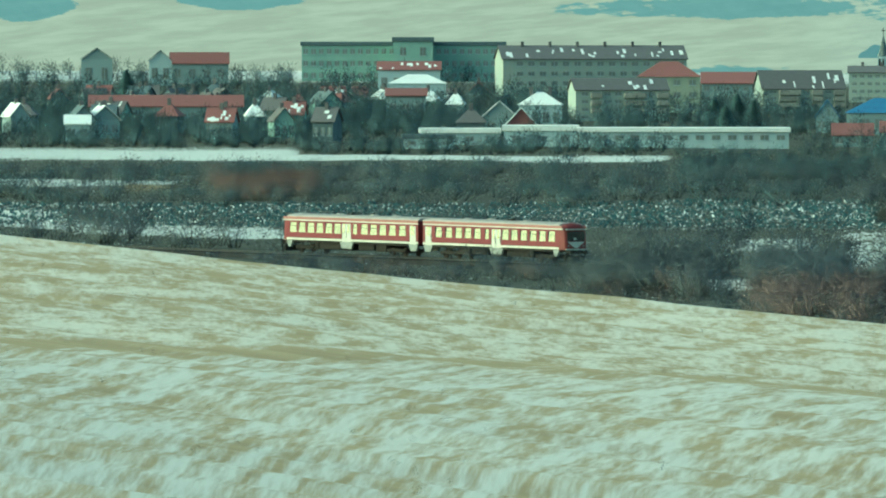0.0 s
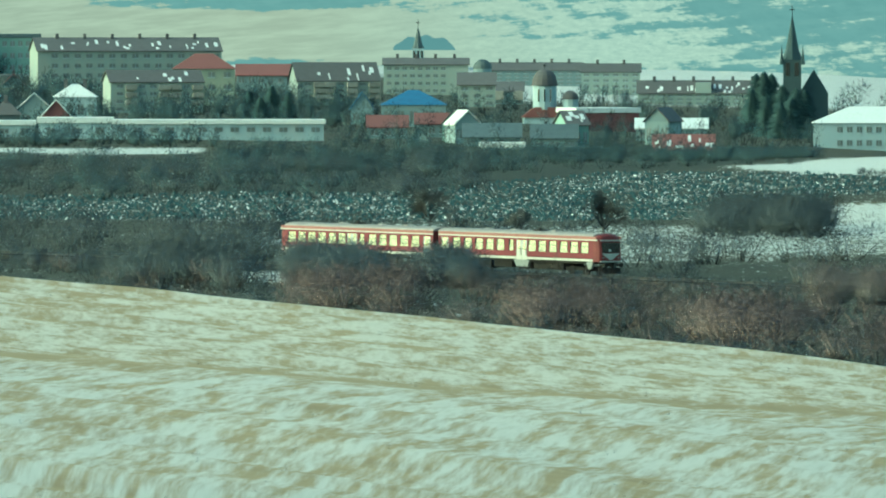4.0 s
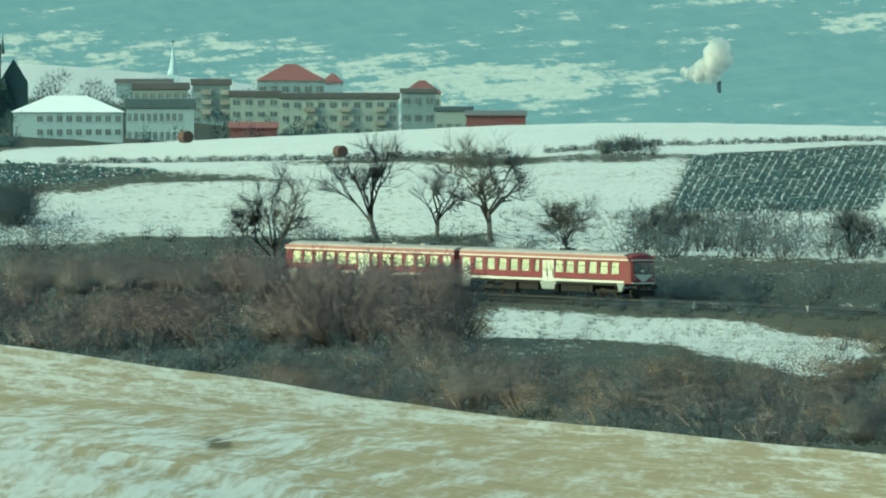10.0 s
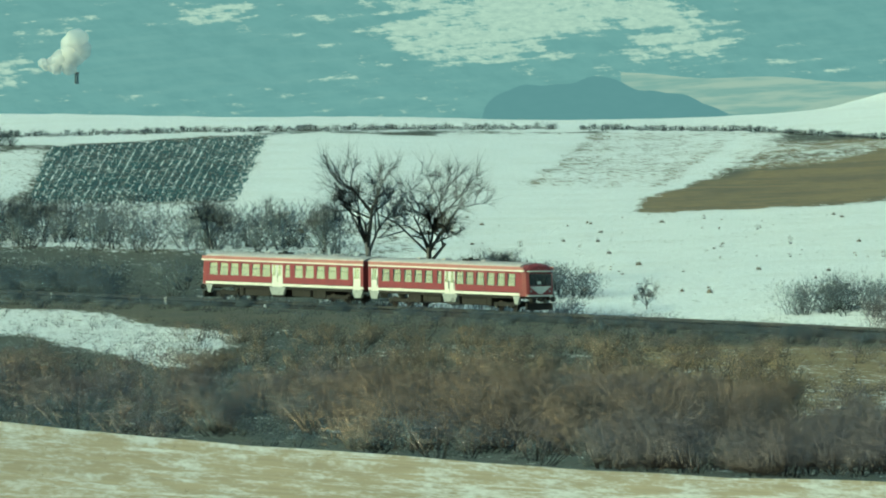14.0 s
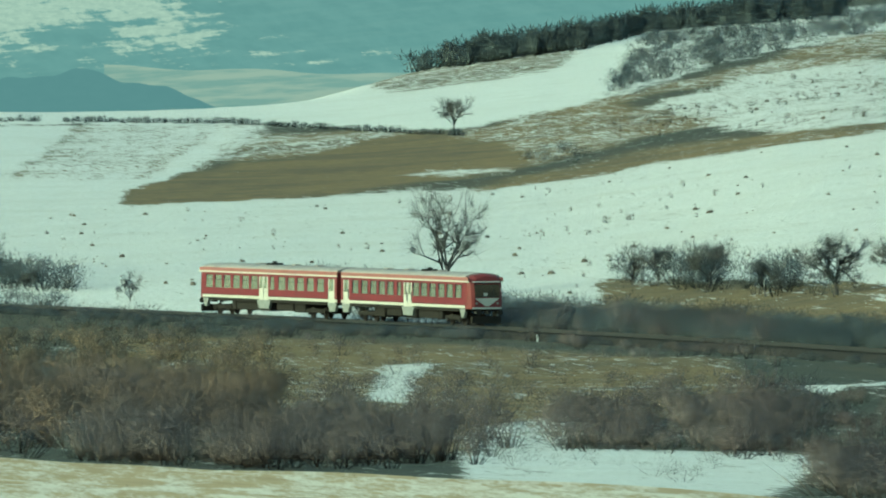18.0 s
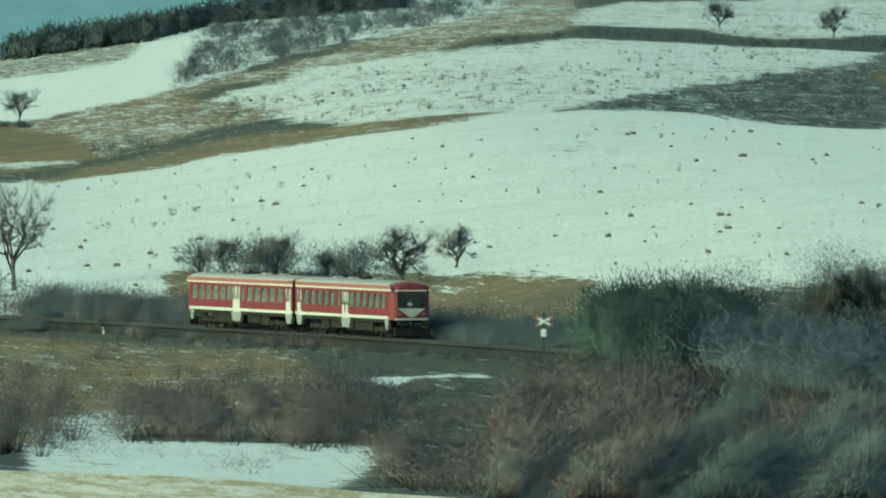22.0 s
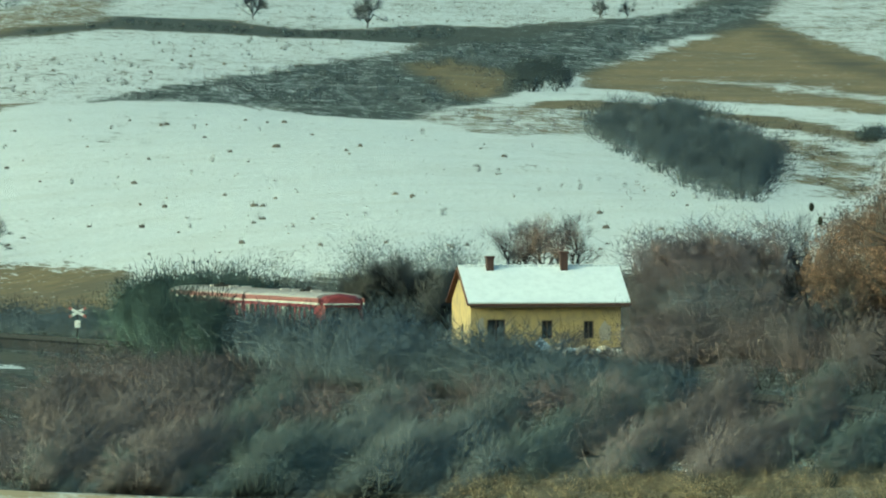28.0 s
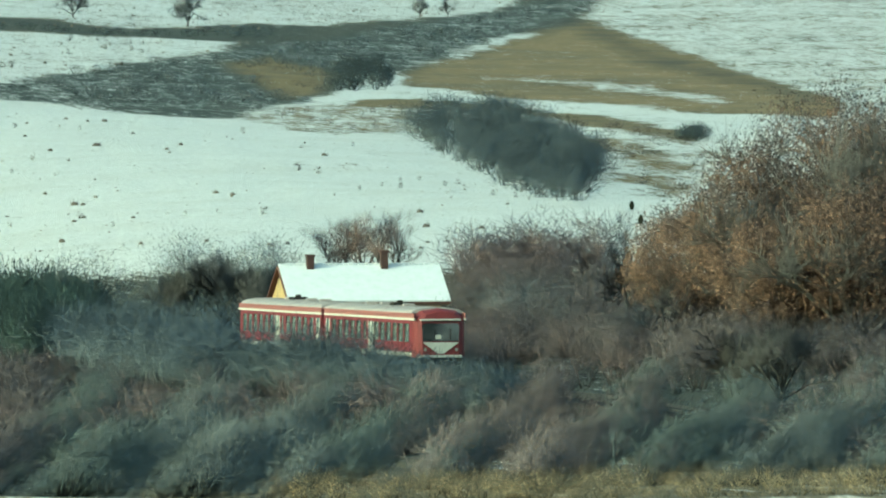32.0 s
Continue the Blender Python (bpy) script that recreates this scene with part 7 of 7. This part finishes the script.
def steeple(name, label, b, dist, apex, shoulder, half, wall, roof, square=True, openings=0):
    k = dist * TICK
    p = on_ground(b, dist)
    top, sh, r = EYE - apex * k - p.z, EYE - shoulder * k - p.z, half * k
    ob = empty(name, Matrix.LocRotScale(p, Euler((0, 0, -b * TICK)), None), label, "church", "church towers")
    n = 4 if square else 10
    bm = bmesh.new()
    box(bm, -r, r, -r, r, -1, sh)
    part("tower", bm, M[wall], ob)
    bm = bmesh.new()
    turret(bm, r * 1.12, sh, sh + (top - sh) * 0.22, 8, 0, 0, r * 0.72)
    turret(bm, r * 0.72, sh + (top - sh) * 0.22, top, 8, 0, 0, 0.0)
    part("spire", bm, M[roof], ob)
    part("cross", boxes((-0.08, 0.08, -0.08, 0.08, top - 0.3, top + 1.6), (-0.5, 0.5, -0.08, 0.08, top + 0.7, top + 0.9)), M["steel"], ob)
    for q in range(openings):
        x = ((q + 0.5) / openings - 0.5) * 2 * r
        part("belfry_opening", boxes((x - r / openings * 0.5, x + r / openings * 0.5, -r - 0.05, -r + 0.2, sh - 3.4, sh - 0.6)), M["dark_glass"], ob)
    return ob, top, sh, r


steeple("church_tower", "pale belfry with a thin pointed spire", 779, 3650, 52, 92, 10, "wall_white", "copper", openings=3)
ch, top, sh, r = steeple("gothic_church", "dark gothic church with a tall slate spire", 1441, 2950, 30, 112, 16, "slate", "slate", openings=2)
bm = bmesh.new()
prism(bm, [(1.5, -1), (7.5, -1), (7.5, 7.5), (4.5, 12.4), (1.5, 7.5)], 1.0, 24.0, "y")
part("nave", bm, M["slate"], ch, "dark steep-roofed nave")
for x in (-2.2, 2.2):
    bm = bmesh.new()
    turret(bm, 0.45, sh - 1, sh + 3.2, 6, x, -1.9, 0.0)
    part("pinnacle", bm, M["slate"], ch)
steeple("church_tower", "slim whitish spire far behind the roofs", 1761, 3800, 105, 158, 9, "wall_white", "wall_white")


def domed_church():
    d = 2950
    k = d * TICK
    p = on_ground(1003, d)
    ob = empty("orthodox_church", Matrix.LocRotScale(p, Euler((0, 0, -1003 * TICK)), None), "white orthodox church with red-brown domes", "church")
    z = lambda v: EYE - v * k - p.z
    part("nave", boxes((-4.6, 6.5, -2, 14, -1, z(212)), bevel=0.2), M["wall_white"], ob)
    bm = bmesh.new()
    prism(bm, [(-5.0, z(214)), (6.9, z(214)), (4.0, z(196)), (-2.2, z(196))], -2.3, 14.3, "y")
    part("nave_roof", bm, M["roof_red"], ob)
    bm = bmesh.new()
    turret(bm, 2.45, z(200), z(158), 12)
    dr = part("drum", bm, M["wall_white"], ob)
    for a in (-2.1, -1.57, -1.05):
        o = part("drum_window", boxes((-0.16, 0.16, -0.1, 0.1, z(186), z(164))), M["dark_glass"], dr)
        o.matrix_basis = pose(2.45 * math.cos(a), 2.45 * math.sin(a), 0, 0, 0, math.degrees(a) + 90)
    bm = bmesh.new()
    turret(bm, 2.75, z(158), z(155), 14)
    dome(bm, 2.65, z(155), z(128) - z(155))
    part("dome", bm, M["roof_brown"], ob, "faded red-brown dome")
    part("cross", boxes((-0.07, 0.07, -0.07, 0.07, z(129), z(119)), (-0.4, 0.4, -0.06, 0.06, z(123), z(121.5))), M["steel"], ob)
    bm = bmesh.new()
    turret(bm, 1.6, -1, z(182), 10, 5.4, -1.0)
    part("stair_turret", bm, M["wall_white"], ob)
    bm = bmesh.new()
    dome(bm, 1.75, z(182), z(166) - z(182), 5.4, -1.0)
    part("small_dome", bm, M["roof_brown"], ob)


domed_church()


def far_dome():
    d, b = 3550, 893
    k = d * TICK
    p = on_ground(b, d)
    ob = empty("domed_hall", Matrix.LocRotScale(p, None, None), "grey hall with a dark rounded dome", "building")
    bm = bmesh.new()
    turret(bm, 2.3, -1, EYE - 128 * k - p.z, 12)
    part("drum", bm, M["wall_grey"], ob)
    bm = bmesh.new()
    dome(bm, 2.4, EYE - 128 * k - p.z, 17 * k)
    part("dome", bm, M["copper"], ob)


far_dome()

# trees between the houses, the haze tint already in their twig colour
scatter("town_trees", strew(110, 1440, 2500, 3080, 3420, 3.5, 7.0, 56), CROWNS, M["haze_twigs"], "bare trees behind the town's edge", "trees", 0.9)
scatter("town_trees", strew(420, -900, 230, 3250, 3880, 3.0, 7.0, 54), CROWNS, M["haze_twigs"], "bare garden trees up the hillside", "trees", 0.8)
scatter("town_trees", strew(900, -900, 1480, lambda b: 2680 if b < 640 else 2400, 3350, 2.4, 6.0, 51), CROWNS, M["haze_twigs"], "bare dark garden trees between the houses", "trees", 0.75)
scatter("town_trees", strew(70, 1500, 2450, 2500, 3100, 4.0, 6.0, 52), CROWNS, M["haze_twigs"], "bare dark trees between apartment blocks", "trees", 0.75)
scatter("town_trees", strew(330, -900, 420, lambda b: 2560 if b < -250 else 2430, lambda b: 2660 if b < -250 else 2540, 1.8, 4.4, 57), CROWNS, M["haze_twigs"], "dark garden hedges and bushes at the town's edge", "trees", 1.1)
scatter("town_trees", strew(500, -900, 700, 2900, 3300, 3.5, 7.5, 58), CROWNS, M["haze_twigs"], "tall bare garden trees among the roofs", "trees", 0.85)
scatter("town_trees", strew(440, -900, 120, lambda b: 2690, 3100, 3.0, 6.5, 53), CROWNS, M["haze_twigs"], "bare dark garden trees before the houses", "trees", 0.8)


def conifer(b, dist, h, wide):
    rng = np.random.RandomState(int(b) + 2000)
    ob = empty("spruce_tree", Matrix.LocRotScale(on_ground(b, dist), None, None), "dark green spruce among the houses", "tree", "spruces in the town")
    n = 1000
    z = rng.uniform(0.05, 1.0, n)
    a = rng.uniform(0, 6.283, n)
    r = 0.20 * wide * (1.10 - z) ** 0.7 * rng.uniform(0.35, 1.35, n)
    base = np.stack([np.zeros(n), np.zeros(n), z], 1)
    tip = np.stack([r * np.cos(a), r * np.sin(a), z - 0.05], 1)
    o = new("needles", tri_mesh("needles", spikes(base * h, tip * h, np.full(n, 0.016 * h)), spike_faces(n), M["haze_pine"]))
    o.parent = ob
    bm = bmesh.new()
    turret(bm, 0.025 * h, -0.5, h * 0.95, 6, 0, 0, 0.01)
    part("trunk", bm, M["bark"], ob)


for b, d, h, w in ((1378, 2880, 12, 1.8), (1392, 2870, 12.5, 1.6), (1405, 2880, 12, 1.9), (1424, 2860, 10, 2.2), (1448, 2850, 9.5, 2.4), (1464, 2870, 9, 2.0), (1370, 2850, 9, 2.0), (1395, 2760, 8, 2.2), (1440, 2740, 8, 2.4), (1420, 2730, 7, 2.4),
                   (480, 3000, 6, 2.4), (520, 2980, 7, 2.4), (550, 2960, 6, 2.4), (500, 2900, 5, 2.6), (-560, 3350, 8, 2.2)):
    conifer(b, d, h, w)


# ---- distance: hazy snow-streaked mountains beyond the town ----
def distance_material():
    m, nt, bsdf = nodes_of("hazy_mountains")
    # emission, not lit by the sun: haze is mixed into every colour below
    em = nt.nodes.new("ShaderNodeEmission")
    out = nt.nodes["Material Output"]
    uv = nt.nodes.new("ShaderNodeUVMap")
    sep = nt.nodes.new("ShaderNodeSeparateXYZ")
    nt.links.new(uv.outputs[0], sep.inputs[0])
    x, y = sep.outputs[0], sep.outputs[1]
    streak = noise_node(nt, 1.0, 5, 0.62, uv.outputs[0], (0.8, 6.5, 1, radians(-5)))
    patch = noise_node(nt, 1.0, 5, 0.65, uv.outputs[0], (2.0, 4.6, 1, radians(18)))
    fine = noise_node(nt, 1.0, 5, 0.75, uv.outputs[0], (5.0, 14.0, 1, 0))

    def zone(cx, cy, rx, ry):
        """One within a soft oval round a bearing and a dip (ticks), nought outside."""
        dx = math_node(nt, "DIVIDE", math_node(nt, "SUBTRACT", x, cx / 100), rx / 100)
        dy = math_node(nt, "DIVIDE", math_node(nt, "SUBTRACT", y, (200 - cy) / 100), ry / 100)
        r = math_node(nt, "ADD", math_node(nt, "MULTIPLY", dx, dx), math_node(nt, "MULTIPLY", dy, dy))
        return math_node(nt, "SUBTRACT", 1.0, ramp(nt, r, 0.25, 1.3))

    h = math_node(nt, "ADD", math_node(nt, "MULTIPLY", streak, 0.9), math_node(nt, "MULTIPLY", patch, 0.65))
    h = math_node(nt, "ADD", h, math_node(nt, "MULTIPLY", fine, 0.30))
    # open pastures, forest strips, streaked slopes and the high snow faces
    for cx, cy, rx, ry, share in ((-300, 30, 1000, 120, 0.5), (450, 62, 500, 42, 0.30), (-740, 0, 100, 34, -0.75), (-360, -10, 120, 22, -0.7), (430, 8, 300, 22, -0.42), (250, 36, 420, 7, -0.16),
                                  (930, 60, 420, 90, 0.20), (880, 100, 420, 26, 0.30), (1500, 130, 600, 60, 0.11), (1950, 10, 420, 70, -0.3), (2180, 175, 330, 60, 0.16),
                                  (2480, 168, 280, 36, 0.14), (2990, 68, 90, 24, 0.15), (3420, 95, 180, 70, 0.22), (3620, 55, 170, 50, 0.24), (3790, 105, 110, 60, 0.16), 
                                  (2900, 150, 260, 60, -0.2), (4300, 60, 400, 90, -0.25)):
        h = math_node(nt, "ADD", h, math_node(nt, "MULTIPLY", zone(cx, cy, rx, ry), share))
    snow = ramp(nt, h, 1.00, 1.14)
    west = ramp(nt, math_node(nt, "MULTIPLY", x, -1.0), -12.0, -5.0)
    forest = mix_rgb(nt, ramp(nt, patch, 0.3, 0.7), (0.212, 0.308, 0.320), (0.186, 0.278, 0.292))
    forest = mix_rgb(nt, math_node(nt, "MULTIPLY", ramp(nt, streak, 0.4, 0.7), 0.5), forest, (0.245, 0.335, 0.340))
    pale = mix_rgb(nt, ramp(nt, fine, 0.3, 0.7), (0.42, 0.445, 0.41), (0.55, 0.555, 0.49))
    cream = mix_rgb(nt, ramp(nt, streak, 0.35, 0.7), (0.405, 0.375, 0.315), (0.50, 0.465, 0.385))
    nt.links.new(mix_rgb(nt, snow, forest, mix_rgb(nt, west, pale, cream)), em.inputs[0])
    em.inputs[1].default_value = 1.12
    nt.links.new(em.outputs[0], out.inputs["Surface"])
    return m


def backdrop(name, label, dist, b0, b1, top, foot, material, step=25):
    bs = np.arange(b0, b1 + 1, step)
    bm = bmesh.new()
    uvl = bm.loops.layers.uv.new("UVMap")
    rows = []
    for j in range(9):
        f = j / 8
        row = []
        for b in bs:
            v = foot + (top(b) - foot) * f
            d = dist + 60 * f
            row.append(bm.verts.new((d * math.sin(b * TICK), d * math.cos(b * TICK), EYE - v * d * TICK)))
        rows.append(row)
    for j in range(8):
        for i in range(len(bs) - 1):
            f = bm.faces.new((rows[j][i], rows[j][i + 1], rows[j + 1][i + 1], rows[j + 1][i]))
            for lp, (ii, jj) in zip(f.loops, ((i, j), (i + 1, j), (i + 1, j + 1), (i, j + 1))):
                v = foot + (top(bs[ii]) - foot) * jj / 8
                lp[uvl].uv = (bs[ii] / 100, (200 - v) / 100)
    ob = link_mesh(name, bm, material)
    return tagged(ob, label, "mountains", kind="structure")


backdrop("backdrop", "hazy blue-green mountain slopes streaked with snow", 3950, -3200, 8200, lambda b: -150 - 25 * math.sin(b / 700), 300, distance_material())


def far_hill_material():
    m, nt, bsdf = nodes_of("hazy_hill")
    # the hill glows by itself, its two blues already paled by haze
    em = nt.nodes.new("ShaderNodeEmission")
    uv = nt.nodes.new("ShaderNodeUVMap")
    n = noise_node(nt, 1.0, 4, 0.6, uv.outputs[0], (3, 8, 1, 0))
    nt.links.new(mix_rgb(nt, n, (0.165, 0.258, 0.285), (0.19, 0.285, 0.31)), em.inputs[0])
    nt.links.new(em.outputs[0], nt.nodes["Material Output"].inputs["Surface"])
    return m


hill_mat = far_hill_material()
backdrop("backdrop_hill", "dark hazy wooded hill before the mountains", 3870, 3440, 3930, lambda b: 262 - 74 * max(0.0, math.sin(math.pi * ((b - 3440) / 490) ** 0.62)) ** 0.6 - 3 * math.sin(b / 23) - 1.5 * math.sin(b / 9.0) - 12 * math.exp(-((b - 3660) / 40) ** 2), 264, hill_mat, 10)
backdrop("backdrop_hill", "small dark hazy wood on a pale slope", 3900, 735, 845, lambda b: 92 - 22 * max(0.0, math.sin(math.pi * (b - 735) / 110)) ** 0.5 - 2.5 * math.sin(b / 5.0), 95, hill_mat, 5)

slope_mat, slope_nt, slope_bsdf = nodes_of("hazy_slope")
# emissive pasture slope, the haze blended into both of its tones
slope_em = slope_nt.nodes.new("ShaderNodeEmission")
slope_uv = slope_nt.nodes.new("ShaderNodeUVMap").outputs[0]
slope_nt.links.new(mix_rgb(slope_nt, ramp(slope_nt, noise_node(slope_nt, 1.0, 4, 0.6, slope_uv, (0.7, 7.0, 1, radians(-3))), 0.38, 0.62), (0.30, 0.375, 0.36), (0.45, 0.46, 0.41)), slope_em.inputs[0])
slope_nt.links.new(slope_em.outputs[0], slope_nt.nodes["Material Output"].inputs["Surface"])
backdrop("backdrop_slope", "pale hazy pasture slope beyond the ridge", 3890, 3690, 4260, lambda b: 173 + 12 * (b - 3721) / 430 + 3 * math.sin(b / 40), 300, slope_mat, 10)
backdrop("backdrop_ridge", "pale hazy snow-streaked ridge beyond the fields", 3720, 2150, 3350, lambda b: 186 + 45 * max(0.0, (b - 2750) / 600) + 4 * math.sin(b / 60), 300, distance_material(), 10)


# ---- the works chimney and its plume of steam ----
def plume():
    p = on_ground(2727, 3850)
    k = 3850 * TICK
    st = empty("works_chimney", Matrix.LocRotScale(p, None, None), "slim dark works chimney behind the fields", "chimney")
    top = EYE - 172 * k - p.z
    bm = bmesh.new()
    turret(bm, 0.9, -2, top, 10, 0, 0, 0.55)
    part("shaft", bm, M["roof_dark"], st)
    bm = bmesh.new()
    turret(bm, 0.7, top, top + 0.5, 10)
    part("rim", bm, M["roof_brown"], st)
    pl = empty("steam_plume", Matrix.LocRotScale(Vector((p.x, p.y - 3, 0)), None, None), "white billowing plume of steam", "steam")
    rng = random.Random(4)
    base = bmesh.new()
    bmesh.ops.create_icosphere(base, subdivisions=3, radius=1.0)
    for v in base.verts:
        n = noise.fractal(v.co * 1.6, 1.0, 2.0, 4)
        v.co *= 1 + 0.16 * n
    me = bpy.data.meshes.new("puff")
    base.to_mesh(me)
    base.free()
    me.shade_smooth()
    me.materials.append(M["steam"])
    for du, v, r in ((-4, 114, 23), (4, 128, 20), (-10, 124, 22), (-8, 140, 21), (-18, 148, 19), (-16, 158, 16), (-28, 146, 18), (-34, 154, 15), (-44, 156, 14), (-54, 156, 11), (-62, 152, 9), (-38, 162, 11)):
        o = new("puff", me)
        o.parent = pl
        o.matrix_basis = Matrix.LocRotScale((du * k, rng.uniform(-1, 1), EYE - v * k), Euler((rng.uniform(0, 6), rng.uniform(0, 6), rng.uniform(0, 6))), (r * k, r * k, r * k * 0.9))


M["steam"] = surface("steam", (0.72, 0.72, 0.70), (0.64, 0.64, 0.62), 0.3, 0.1, 1.0, bump=0)
M["steam"].node_tree.nodes["Principled BSDF"].inputs["Alpha"].default_value = 0.35
plume()


# ---- what moves: the railcar along the line ----
def run(t):
    """How far the coupling has gone along the line."""
    return 21.587 * t + 0.00603 * t * (t - 20) - 0.000317 * t * (t - 20) * (t - 32)


def coach_pose(mid, front):
    """A coach whose bogies stand on the line, its middle at that length; the front one has its cab ahead."""
    xa, ya, za, _ = line_at(mid - 8.85)
    xb, yb, zb, _ = line_at(mid + 8.85)
    turn, climb = math.atan2(yb - ya, xb - xa), math.atan2(zb - za, 17.7)
    if front:
        turn, climb = turn + math.pi, -climb
    m = Matrix.LocRotScale(((xa + xb) / 2, (ya + yb) / 2, (za + zb) / 2), Euler((0, -climb, turn)), None)
    return m @ pose(-12.75, 0, 0)


def motions():
    times = [k * 0.5 for k in range(65)]
    walk(rear_coach, [(t, coach_pose(run(t) - 13.9, False)) for t in times])
    walk(front_coach, [(t, coach_pose(run(t) + 13.9, True)) for t in times])


motions()
